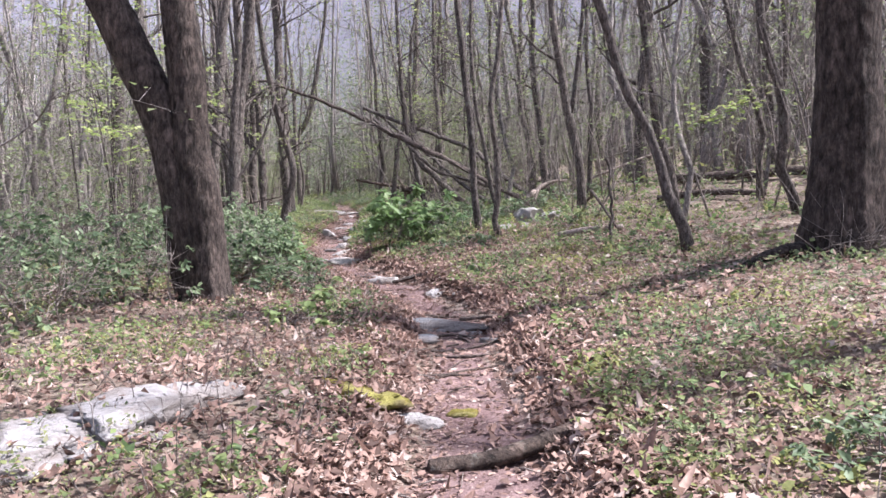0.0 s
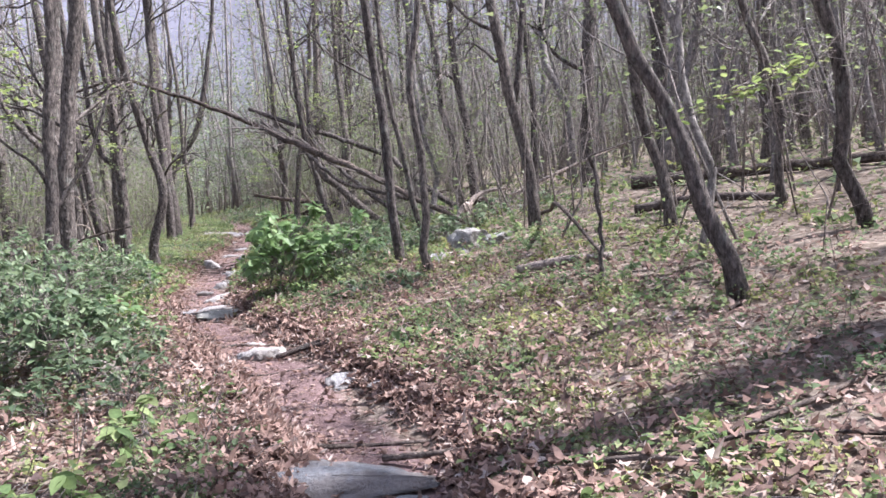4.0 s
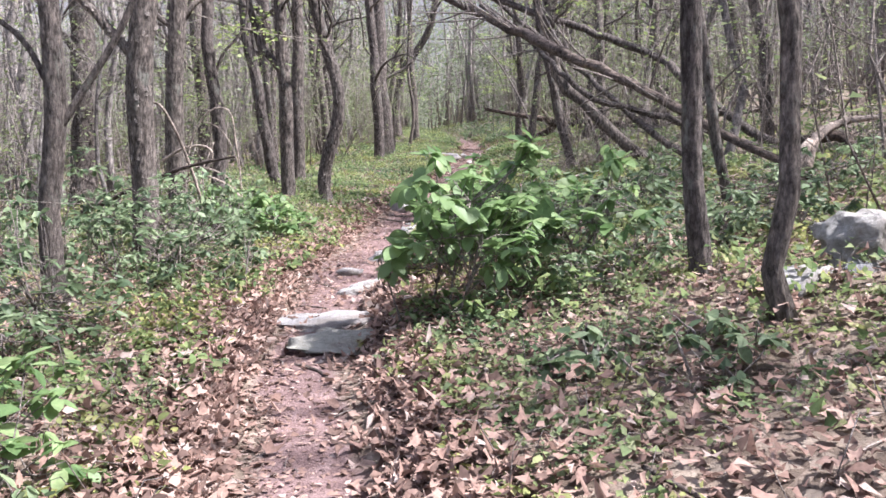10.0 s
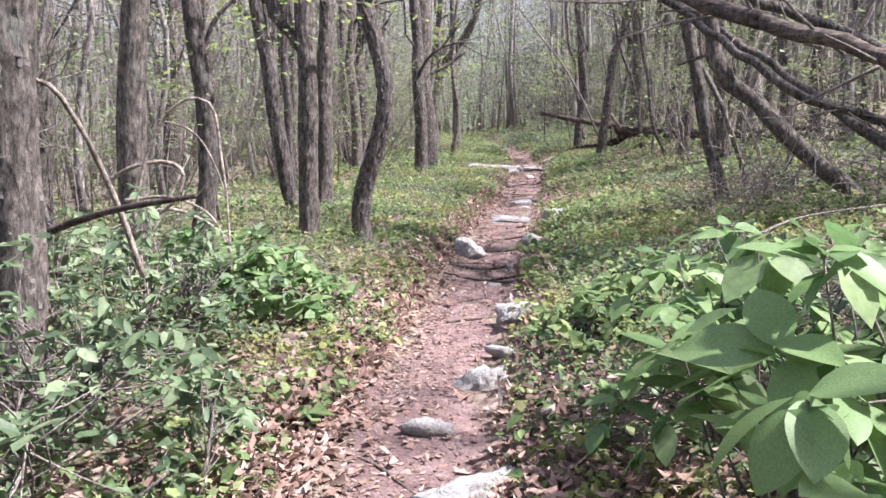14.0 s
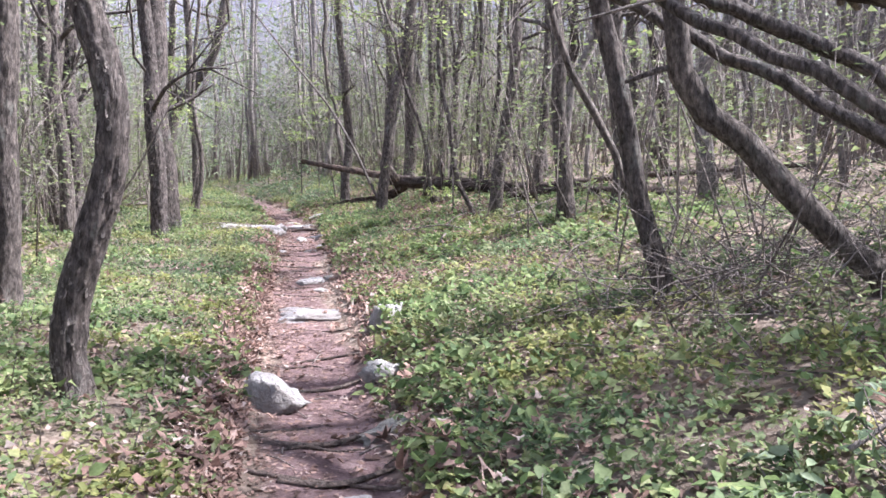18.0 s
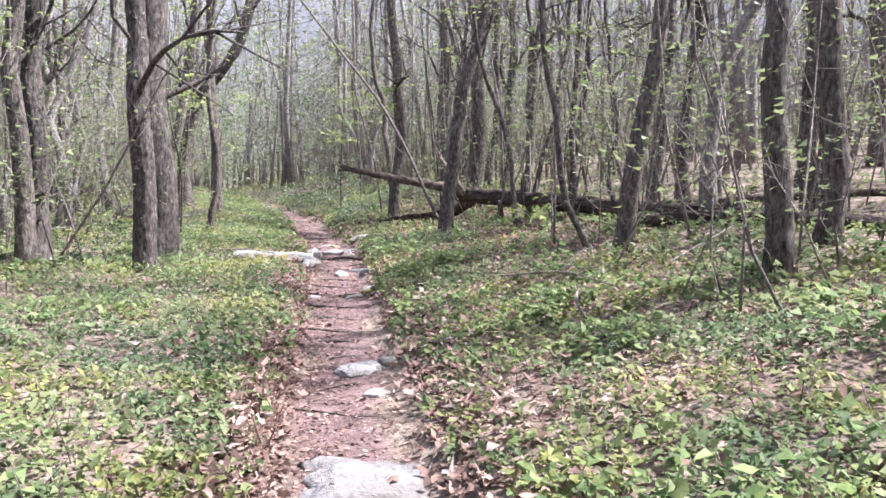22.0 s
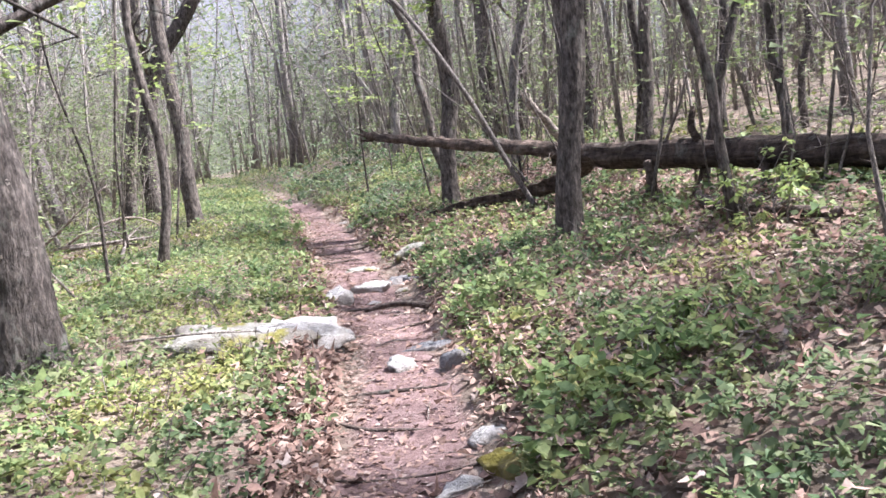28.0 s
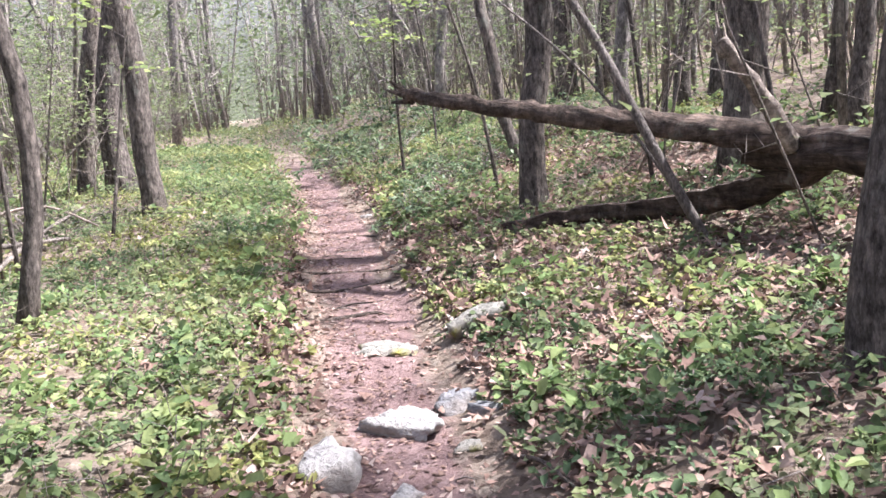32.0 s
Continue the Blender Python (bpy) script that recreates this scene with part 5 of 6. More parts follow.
laid("limb", [(1.7, 21.5, 1.5), (1.0, 21.98, 1.9), (0.0, 23.14, 2.79), (-1.0, 24.3, 3.71), (-1.8, 25.0, 4.4)], 0.055, 0.035, BARK, "dark bare limb", fallen, 10, 26, 0.06, spot, 0.012)
gt = np.random.default_rng(33)
for k in range(46):
    t = gt.uniform(0, 1)
    p = np.array([1.4, 23.0, 2.18]) * (1 - t) + np.array([0.0, 22.25, 2.56]) * t if k % 2 else np.array([1.0, 21.98, 1.9]) * (1 - t) + np.array([-1.0, 24.3, 3.71]) * t
    e = p + np.array([gt.normal(0, 0.3), gt.normal(0, 0.3), gt.normal(-0.1, 0.3)])
    laid("twig", [p, (p + e) / 2 + gt.normal(0, 0.05, 3), e], 0.008, 0.003, TWIG, "", fallen, 5, 8, 0.0, spot)
gg = np.random.default_rng(31)
for i in range(34):
    t = gg.uniform(0.15, 0.95)
    p = np.array([1.63, 19.3, 1.9]) * (1 - t) + np.array([-2.5, 25.2, 4.4]) * t
    d = np.array([gg.normal(-0.3, 0.5), gg.normal(0, 0.5), gg.uniform(-0.25, 0.8)]) * gg.uniform(0.5, 1.4)
    laid("twig", [p, p + d * 0.5 + gg.normal(0, 0.06, 3), p + d], 0.018, 0.006, TWIG, "", fallen, 5, 8, 0.0, spot)
splinter = thing("broken_stump", 2.15, 20.0, gz(2.15, 20.0), "pale splintered stump of a fallen tree", "stump", "fallen wood")
bz = gz(2.15, 20.0)
laid("splinter", [(2.05, 19.7, bz), (2.2, 19.9, bz + 0.35), (2.5, 20.1, bz + 0.5), (2.9, 20.2, bz + 0.55)], 0.06, 0.025, PALE, "pale barkless wood", splinter, 9, 12, 0.12, (2.15, 20.0, bz))
laid("splinter", [(1.8, 19.2, bz - 0.1), (1.92, 19.4, bz + 0.15), (2.1, 19.75, bz + 0.3)], 0.06, 0.05, PALE, "pale barkless wood", splinter, 8, 9, 0.12, (2.15, 20.0, bz))
laid("root_end", [(2.1, 20.1, bz + 0.3), (2.45, 20.0, bz + 0.35), (2.65, 19.8, bz + 0.05)], 0.07, 0.05, ROTTEN, "dark rotten root end", splinter, 9, 10, 0.12, (2.15, 20.0, bz))

for pts, r in (([(-4.95, 20.12, 0.6), (-4.8, 20.16, 1.18), (-4.62, 20.18, 1.43), (-4.48, 20.19, 1.49), (-4.36, 20.2, 1.45), (-4.32, 20.21, 1.32), (-4.3, 20.21, 1.14), (-4.27, 20.21, 0.9), (-4.24, 20.22, 0.2)], 0.013),
               ([(-5.3, 20.3, 0.9), (-4.95, 20.3, 1.02), (-4.8, 20.38, 1.02), (-4.72, 20.4, 0.98), (-4.69, 20.4, 0.93), (-4.72, 20.4, 0.82), (-4.8, 20.38, 0.7), (-5.1, 20.36, 0.55), (-5.4, 20.3, 0.1)], 0.02),
               ([(-4.8, 20.35, 1.32), (-4.57, 20.3, 1.25), (-4.5, 20.3, 1.19), (-4.41, 20.3, 1.05), (-4.33, 20.3, 0.85), (-4.28, 20.3, 0.2)], 0.008),
               ([(-5.3, 20.6, 0.75), (-4.9, 20.62, 0.73), (-4.75, 20.63, 0.68), (-4.62, 20.64, 0.6), (-4.45, 20.64, 0.3), (-4.35, 20.64, 0.05)], 0.012),
               ([(-5.6, 20.8, 0.5), (-5.0, 20.8, 0.62), (-4.6, 20.85, 0.4), (-4.4, 20.85, 0.05)], 0.016), ([(-5.2, 20.2, 0.1), (-4.98, 20.45, 0.5), (-4.86, 20.6, 0.85), (-4.8, 20.7, 1.05)], 0.012)):
    spar("dead_branch", pts, r, r * 0.6, PALE, "curling bleached dead branch arching above low shrubs", "branch", 7, 30, 0.12)
spar("dead_branch", [(-4.05, 18.75, 0.55), (-4.1, 18.55, 1.05), (-4.16, 18.35, 1.42), (-4.2, 18.24, 1.56), (-4.27, 18.22, 1.58)], 0.018, 0.012, PALE, "short pale barkless branch propped on shrubs", "branch", 7, 16, 0.08)
# pale dead boughs standing out of the plants beside the trail's far end
for pts, r in (([(-9.3, 41.9, 0.0), (-8.9, 41.97, 0.1), (-8.1, 42.0, 0.2), (-7.6, 42.1, 0.1)], 0.03), ([(-9.2, 42.1, 0.0), (-8.6, 41.98, 0.42), (-8.17, 42.0, 0.82), (-7.9, 42.0, 1.0)], 0.025),
               ([(-8.9, 42.3, 0.0), (-8.3, 42.2, 0.35), (-7.6, 42.3, 0.45), (-7.2, 42.4, 0.2)], 0.022)):
    spar("dead_branch", pts, r, r * 0.5, PALE, "pale barkless dead branch rising out of green plants", "branch", 8, 16, 0.06)
spar("log", [(0.2, 34.6, 0.1), (1.0, 33.5, 0.12), (1.7, 32.0, 0.1)], 0.09, 0.07, ROTTEN, "short rotten log lying beneath a larger one")
spar("log", [(4.0, 16.1, 0.08), (4.7, 15.7, 0.12), (5.4, 14.5, 0.1)], 0.07, 0.05, DEADWOOD, "mossy log lying in the litter")
spar("log", [(5.0, 19.2, 0.12), (6.4, 18.2, 0.15), (8.4, 16.3, 0.12)], 0.12, 0.08, DEADWOOD, "long grey log lying among young trees")
spar("log", [(3.2, 21.2, 0.25), (4.4, 21.8, 0.55), (6.0, 22.4, 0.9)], 0.045, 0.02, PALE, "pale bare branch propped off the ground", "branch")
spar("log", [(2.9, 17.4, 0.1), (2.75, 16.0, 0.3), (2.45, 13.9, 0.5), (2.6, 12.9, 0.08)], 0.03, 0.02, DEADWOOD, "arched dead branch over the litter", "branch")
spar("log", [(1.8, 13.5, 0.06), (2.2, 13.25, 0.08), (2.7, 13.0, 0.07)], 0.05, 0.045, PALE, "pale barkless log in dead leaves")
spar("log", [(-5.4, 18.7, 0.45), (-4.41, 18.45, 0.8), (-3.9, 18.25, 0.97), (-3.37, 18.08, 1.1)], 0.03, 0.012, DEADWOOD, "dark fallen branch resting on low shrubs", "branch")
spar("log", [(-3.79, 39.09, 0.05), (-3.6, 39.12, 0.08), (-3.4, 39.2, 0.04)], 0.06, 0.05, STONE_MOSS, "short mossy log beside the trail")

STICKS = [
    ((0.16, 9.36), (0.45, 9.2), (0.71, 9.13), 0.025), ((0.9, 8.45), (1.33, 8.1), (1.7, 7.6), 0.02), ((1.33, 8.05), (1.8, 8.0), (2.3, 7.7), 0.015),
    ((0.2, 13.58), (0.6, 12.9), (1.08, 11.9), 0.012), ((0.09, 13.2), (0.62, 12.79), (1.03, 12.11), 0.014), ((0.43, 12.5), (0.87, 11.84), (1.16, 11.36), 0.013),
    ((0.23, 11.73), (0.4, 12.0), (0.52, 12.25), 0.01), ((-0.76, 12.7), (-0.46, 12.73), (-0.11, 12.58), 0.028), ((-0.67, 12.88), (-0.3, 12.75), (-0.04, 12.54), 0.022),
    ((-1.94, 31.39), (-1.46, 30.64), (-1.2, 29.8), 0.011), ((-1.4, 30.8), (-1.15, 31.6), (-0.55, 32.83), 0.01),
    ((-1.49, 29.91), (-1.6, 29.4), (-1.61, 29.03), 0.014), ((-0.95, 21.28), (-0.7, 21.3), (-0.45, 21.3), 0.012), ((-3.5, 36.6), (-3.75, 36.75), (-4.05, 36.85), 0.028),
    ((-3.55, 37.44), (-3.45, 37.2), (-3.35, 37.0), 0.012), ((1.46, 8.14), (2.5, 8.3), (3.3, 8.9), 0.018), ((0.5, 9.32), (1.0, 8.55), (2.0, 7.75), 0.012),
    ((-0.57, 30.36), (0.1, 31.2), (0.67, 32.07), 0.012), ((-8.46, 41.84), (-7.9, 41.9), (-7.4, 42.2), 0.03), ((-7.06, 39.8), (-7.7, 42.0), (-8.36, 44.8), 0.025),
    ((-9.1, 44.8), (-8.4, 43.2), (-7.5, 42.1), 0.02), ((-5.6, 35.35), (-5.0, 35.2), (-4.7, 35.4), 0.01), ((-0.6, 21.2), (-0.2, 21.6), (0.5, 21.9), 0.012),
]
for *pts, r in STICKS:
    lift = 0.13 if pts[0][1] > 20 and abs(pts[1][0] - float(trail_x(pts[1][1]))) > 0.7 else 0
    spar("stick", [(x, y, lift + r * 0.9 + (0.05 if i == 1 else 0.01)) for i, (x, y) in enumerate(pts)], r, r * 0.6, TWIG if lift else DEADWOOD, "thin dead stick lying on the forest floor", "stick", 6, 12, 0.06)


# brown root ridges that cross the trail
def roots():
    g = np.random.default_rng(3)
    ys = [4.78, 5.45, 6.3, 6.9, 7.3, 7.65, 7.9, 8.15, 8.4, 8.7, 9.5, 10.4, 12.2, 13.6, 14.5, 14.75, 15.5, 17.3, 18.1, 20.9, 21.7, 22.6, 23.1, 23.5, 24.3, 25.0, 25.6, 26.3, 27.6, 28.3, 29.0, 30.6, 31.1, 31.7, 32.4, 33.2, 33.9, 34.5, 36.1, 37.0, 39.9, 40.3, 40.8, 41.3, 41.9, 42.5, 43.1, 43.8]
    for y in ys:
        if g.random() < 0.25:
            continue
        c = float(trail_x(y))
        a, b = c - g.uniform(0.15, 0.5), c + g.uniform(0.15, 0.5)
        s = g.normal(0, 0.14)
        r = g.uniform(0.008, 0.019)
        pts = [(a, y - s, -0.02), ((2 * a + b) / 3, y - s / 3 + g.normal(0, 0.03), r * 0.2 + g.normal(0, 0.006)), ((a + 2 * b) / 3, y + s / 3 + g.normal(0, 0.05), r * 0.1), (b, y + s, -0.02)]
        spar("root", pts, r, r * 0.6, DEADWOOD, "dark tree root crossing the dirt trail", "root", 7, 14, 0.08, "roots across the trail")


roots()
for pts, r in (([(-0.62, 8.52, 0.0), (-0.25, 8.44, 0.0), (0.1, 8.55, 0.012), (0.42, 8.42, 0.0), (0.75, 8.6, -0.01)], 0.02), ([(-0.45, 8.02, -0.01), (-0.1, 7.86, 0.01), (0.2, 7.97, 0.006), (0.7, 8.15, -0.01)], 0.02), ([(-0.1, 7.58, -0.01), (0.12, 7.5, 0.012), (0.45, 7.62, -0.01)], 0.018),
               ([(-0.2, 6.72, -0.01), (0.1, 6.98, 0.008), (0.42, 7.2, 0.008), (0.9, 7.5, -0.01)], 0.016), ([(-0.5, 9.66, -0.01), (0.0, 9.78, 0.008), (0.5, 9.68, -0.01)], 0.016), ([(0.1, 8.6, -0.01), (0.22, 8.25, 0.01), (0.3, 7.9, -0.01)], 0.016),
               ([(-3.05, 22.6, 0.0), (-2.8, 22.53, 0.012), (-2.45, 22.7, -0.01)], 0.02), ([(-3.2, 23.2, -0.01), (-2.85, 23.13, 0.012), (-2.45, 23.3, 0.0)], 0.022), ([(-3.25, 24.4, -0.01), (-2.85, 24.33, 0.012), (-2.5, 24.5, -0.01)], 0.02), ([(-3.3, 25.1, -0.01), (-2.95, 25.17, 0.01), (-2.6, 25.1, -0.01)], 0.018)):
    spar("root", pts, r, r * 0.6, DEADWOOD, "gnarled dark root forming a low step", "root", 8, 24, 0.2, "roots across the trail")
spar("root", [(-0.1, 4.66, 0.0), (0.3, 4.75, 0.05), (0.8, 4.95, 0.03)], 0.06, 0.045, ROTTEN, "thick dark root forming a step", "root", 9, 14, 0.08, "roots across the trail")
spar("root", [(4.0, 8.95, 0.05), (3.4, 8.75, 0.1), (3.1, 8.68, 0.05), (2.85, 8.6, -0.03)], 0.10, 0.04, BARK_OLD, "gnarled root running from a large tree", "root", 9, 16, 0.1, "roots across the trail")


# ---- brush: heaps of dead twigs ----
def brush(x, y, w, d, h, n, label, seed):
    g = np.random.default_rng(seed)
    pile = thing("brush_pile", x, y, gz(x, y), label, "brush")
    for _ in range(int(n * 1.6)):
        a = np.array([g.normal(0, w * 0.5), g.normal(0, d * 0.5), 0.0])
        a[2] = gz(x + a[0], y + a[1]) - gz(x, y) + abs(g.normal(0, h * 0.35))
        v = np.array([g.normal(0, 0.6), g.normal(0, 0.6), g.normal(0.15, 0.4)]) * g.uniform(0.4, 1.0)
        b = a + v
        b[2] = max(b[2], gz(x + b[0], y + b[1]) - gz(x, y) + 0.02)
        m = (a + b) / 2 + g.normal(0, 0.08, 3)
        r = g.uniform(0.0025, 0.0065)
        part("twig", tubes_mesh("twig", [tube(smooth_line([a, m, b], 5), np.linspace(r, r * 0.4, 5), 4)], TWIG), pile)
    return pile


brush(-0.2, 23.9, 0.9, 1.2, 0.6, 170, "tangle of bare grey twigs from a fallen crown", 1)
brush(0.9, 24.3, 1.2, 1.4, 0.9, 160, "tangle of bare grey twigs from a fallen crown", 2)
brush(3.0, 20.9, 1.2, 1.0, 0.5, 110, "heap of dead twigs round a broken stump", 3)
brush(4.2, 8.5, 0.5, 0.3, 0.25, 45, "dead twigs gathered at a large tree's foot", 4)
brush(-8.3, 43.0, 1.2, 1.3, 0.5, 90, "heap of pale dead branches among plants", 5)
brush(-5.6, 21.4, 0.6, 0.6, 0.5, 60, "tangle of pale dead branches beside low shrubs", 6)
brush(1.2, 38.6, 1.6, 1.4, 0.4, 100, "scattered dead twigs behind a fallen log", 7)
brush(-5.2, 15.5, 0.9, 0.9, 0.8, 90, "tangle of dead stems behind low shrubs", 8)


# ---- shrubs ----
def round_leaves(P, yaw, tilt, roll, length, width, g):
    """Smooth oval leaves that droop to the tip, four stations along the midrib. Returns verts, triangles."""
    n = len(P)
    t = np.array([0.0, 0.18, 0.45, 0.74, 1.0])
    w = np.array([0.0, 0.66, 1.0, 0.7, 0.0]) * 0.5
    bow, cup = g.uniform(0.02, 0.26, n)[:, None], g.uniform(0.05, 0.35, n)[:, None]
    rows = []
    for side in (-1.0, 0.0, 1.0):
        rows.append(np.stack([length[:, None] * t[None, :], side * width[:, None] * w[None, :], -bow * length[:, None] * t[None, :] ** 2 + abs(side) * cup * width[:, None] * w[None, :]], 2))
    L = np.concatenate([rows[1][:, :1], rows[0][:, 1:4], rows[1][:, 1:4], rows[2][:, 1:4], rows[1][:, 4:]], 1)
    cr, sr = np.cos(roll)[:, None], np.sin(roll)[:, None]
    x, y, z = L[:, :, 0], L[:, :, 1] * cr - L[:, :, 2] * sr, L[:, :, 1] * sr + L[:, :, 2] * cr
    ct, st = np.cos(tilt)[:, None], np.sin(tilt)[:, None]
    x, z = x * ct - z * st, x * st + z * ct
    cy, sy = np.cos(yaw)[:, None], np.sin(yaw)[:, None]
    V = np.stack([x * cy - y * sy, x * sy + y * cy, z], 2) + P[:, None, :]
    f = [[0, 1, 4], [0, 4, 7], [3, 10, 6], [6, 10, 9]]
    for k in (0, 1):
        f += [[1 + k, 2 + k, 5 + k], [1 + k, 5 + k, 4 + k], [4 + k, 5 + k, 8 + k], [4 + k, 8 + k, 7 + k]]
    F = (np.arange(n)[:, None, None] * 11 + np.array(f)[None]).reshape(-1, 3)
    return V.reshape(-1, 3), F


def shrub(x, y, w, h, clusters, leaf=0.10, seed=0, single=0, mat=None, label="glossy green laurel shrub with whorled leaves", bare=0.2, rim=0.4):
    """Stems that fork and end in whorls of leaves; bare: the share of the height that carries no leaves."""
    g = np.random.default_rng(400 + seed)
    top = thing("shrub", x, y, gz(x, y), label, "shrub", "shrubs beside the trail")
    th, rr = g.uniform(0, 6.283, clusters), np.sqrt(g.random(clusters)) * w
    bumps = 0.72 + 0.28 * np.sin(th * 3 + seed) * np.cos(rr / w * 5 + seed * 2)
    dome = np.sqrt(np.clip(1 - (rr / w) ** 2, 0, 1)) * (1 - rim) + rim
    zz = h * dome * bumps * (bare + (1.12 - bare) * g.random(clusters) ** 0.6)
    C = np.stack([rr * np.cos(th), rr * np.sin(th), zz], 1)
    C[:, 2] += ground(x + C[:, 0], y + C[:, 1]) - gz(x, y)
    k0 = max(4, clusters // 22)
    feet = g.normal(0, w * 0.34, (k0, 2))
    near_foot = [int(np.argmin(np.sum((feet * 1.7 - c[:2]) ** 2, 1) + g.random(k0) * 0.05)) for c in C]
    for k in range(k0):
        own = C[np.array(near_foot) == k]
        if not len(own):
            continue
        f = np.array([*feet[k], gz(x + feet[k][0], y + feet[k][1]) - gz(x, y) - 0.03])
        crown = own.mean(0) + g.normal(0, 0.03, 3)
        main = smooth_line([f, f * 0.6 + crown * 0.4 + g.normal(0, 0.05, 3), crown], 9)
        tubes = [tube(main, np.linspace(0.011, 0.005, 9), 5)]
        for c in own:
            p = main[int(g.integers(3, 9))]
            tubes.append(tube(smooth_line([p, (p + c) / 2 + g.normal(0, 0.035, 3) - [0, 0, 0.02], c], 5), np.linspace(0.0048, 0.0022, 5), 4))
        part("stem", tubes_mesh("stem", tubes, TWIG), top)
    n = 7
    P = np.repeat(C, n, 0) + g.normal(0, 0.014, (clusters * n, 3))
    yaw = np.tile(np.arange(n) * 6.283 / n, clusters) + np.repeat(g.uniform(0, 6, clusters), n) + g.normal(0, 0.3, clusters * n)
    tilt = np.repeat(g.normal(-0.25, 0.25, clusters), n) + g.normal(0, 0.35, clusters * n)
    ln = leaf * g.uniform(0.55, 1.25, clusters * n) * np.repeat(g.uniform(0.75, 1.15, clusters), n)
    order = np.argsort(P[:, 1]) if single else np.arange(len(P))
    near, rest = order[:single], order[single:]
    if len(rest):
        if leaf > 0.095:
            V, F = round_leaves(P[rest], yaw[rest], tilt[rest], g.normal(0, 0.35, len(rest)), ln[rest], ln[rest] * 0.6, g)
        else:
            V, F = leaves_arrays(P[rest], yaw[rest], tilt[rest], g.normal(0, 0.35, len(rest)), ln[rest], ln[rest] * 0.46, np.full(len(rest), 0.3), g)
        part("foliage", mesh_of("foliage", V, F, mat or LAUREL), top, "", "stuff")
    if single:
        forms = []
        for k in range(6):
            V, F = broad_leaf(g)
            forms.append(mesh_of("leaf", V, F, mat or LAUREL))
        for i in near:
            ob = part("leaf", forms[int(g.integers(0, 6))], top)
            ob.matrix_basis = Matrix.Translation(P[i]) @ Matrix.Rotation(float(yaw[i]), 4, "Z") @ Matrix.Rotation(-float(tilt[i]), 4, "Y") @ Matrix.Rotation(float(g.normal(0, 0.35)), 4, "X") @ Matrix.Scale(float(ln[i]), 4)
    return top


def broad_leaf(g):
    """A rounded leaf one unit long, cupped along its midrib and curving down to the tip."""
    t = np.linspace(0, 1, 8)
    w = 0.30 * np.sin(np.pi * t**0.9) ** 0.75
    w[0], w[-1] = 0.012, 0.005
    droop = -g.uniform(0.05, 0.28) * t**2
    cup = g.uniform(0.1, 0.35)
    V = np.vstack([np.stack([t, s * w, droop + abs(s) * cup * w], 1) for s in (-1.0, -0.5, 0.0, 0.5, 1.0)])
    F = []
    for a in range(4):
        for b in range(7):
            F.append([a * 8 + b, (a + 1) * 8 + b, (a + 1) * 8 + b + 1, a * 8 + b + 1])
    return V, np.array(F)


shrub(-0.93, 16.35, 0.60, 1.18, 86, 0.15, 1, 290, label="broad-leaved green laurel shrub beside the trail", bare=0.62, rim=0.72)
shrub(-0.2, 17.0, 0.62, 0.95, 52, 0.12, 2, bare=0.5, rim=0.55)
shrub(-0.32, 16.45, 0.5, 0.7, 46, 0.065, 47, mat=DULL, label="twiggy grey-green shrub with small sparse leaves", bare=0.25, rim=0.6)
shrub(0.12, 16.3, 0.45, 0.5, 28, 0.065, 48, mat=DULL, label="twiggy grey-green shrub with small sparse leaves", bare=0.25, rim=0.6)
shrub(-0.98, 18.0, 0.62, 1.15, 90, 0.12, 45, bare=0.3)
shrub(0.1, 18.6, 0.8, 0.75, 80, 0.10, 3, mat=DULL)
shrub(-2.42, 13.4, 0.42, 0.62, 34, 0.11, 4, label="sparse green laurel sprigs beside the trail", bare=0.4)
shrub(-2.75, 12.2, 0.75, 0.95, 130, 0.085, 5, mat=DULL, label="dull green sprawling shrub with grey stems")
shrub(-2.0, 11.6, 0.42, 0.45, 48, 0.075, 49, mat=DULL, label="low dull green sprawling shrub with thin stems")
shrub(-2.15, 12.7, 0.42, 0.5, 52, 0.075, 50, mat=DULL, label="low dull green sprawling shrub with thin stems")
shrub(-3.6, 13.2, 1.0, 1.35, 190, 0.09, 6, mat=DULL)
shrub(-3.7, 14.9, 0.9, 1.0, 150, 0.09, 7, mat=DULL)
shrub(-3.7, 17.3, 0.85, 1.05, 170, 0.09, 8, mat=DULL)
shrub(-4.5, 19.3, 0.9, 1.0, 170, 0.095, 9, mat=DULL)
shrub(-2.5, 11.6, 0.6, 1.0, 100, 0.10, 10, mat=DULL, label="dull green sprawling shrub with grey stems")
shrub(-3.5, 10.1, 1.0, 1.25, 150, 0.09, 11, mat=DULL, label="dull green sprawling shrub with grey stems")
shrub(-4.3, 8.7, 1.1, 1.3, 160, 0.09, 12, mat=DULL, label="dull green sprawling shrub with grey stems")
shrub(-4.6, 11.4, 1.2, 1.6, 160, 0.09, 13, mat=DULL, label="dull green sprawling shrub with grey stems")
shrub(-1.9, 10.6, 0.55, 0.5, 60, 0.08, 14, mat=DULL, label="dull green sprawling shrub with grey stems")
shrub(-3.95, 20.35, 0.55, 0.5, 62, 0.135, 15, label="low broad-leaved green laurel beside the trail", bare=0.25)
shrub(-1.55, 19.9, 0.5, 0.4, 55, 0.11, 16, mat=SPROUT)
shrub(-4.7, 20.75, 0.55, 0.52, 58, 0.135, 17, label="low broad-leaved green laurel beside the trail", bare=0.25)
shrub(-4.0, 43.0, 0.6, 0.5, 80, 0.07, 18, mat=DULL)
shrub(-3.6, 44.6, 0.8, 0.6, 90, 0.07, 19, mat=DULL)
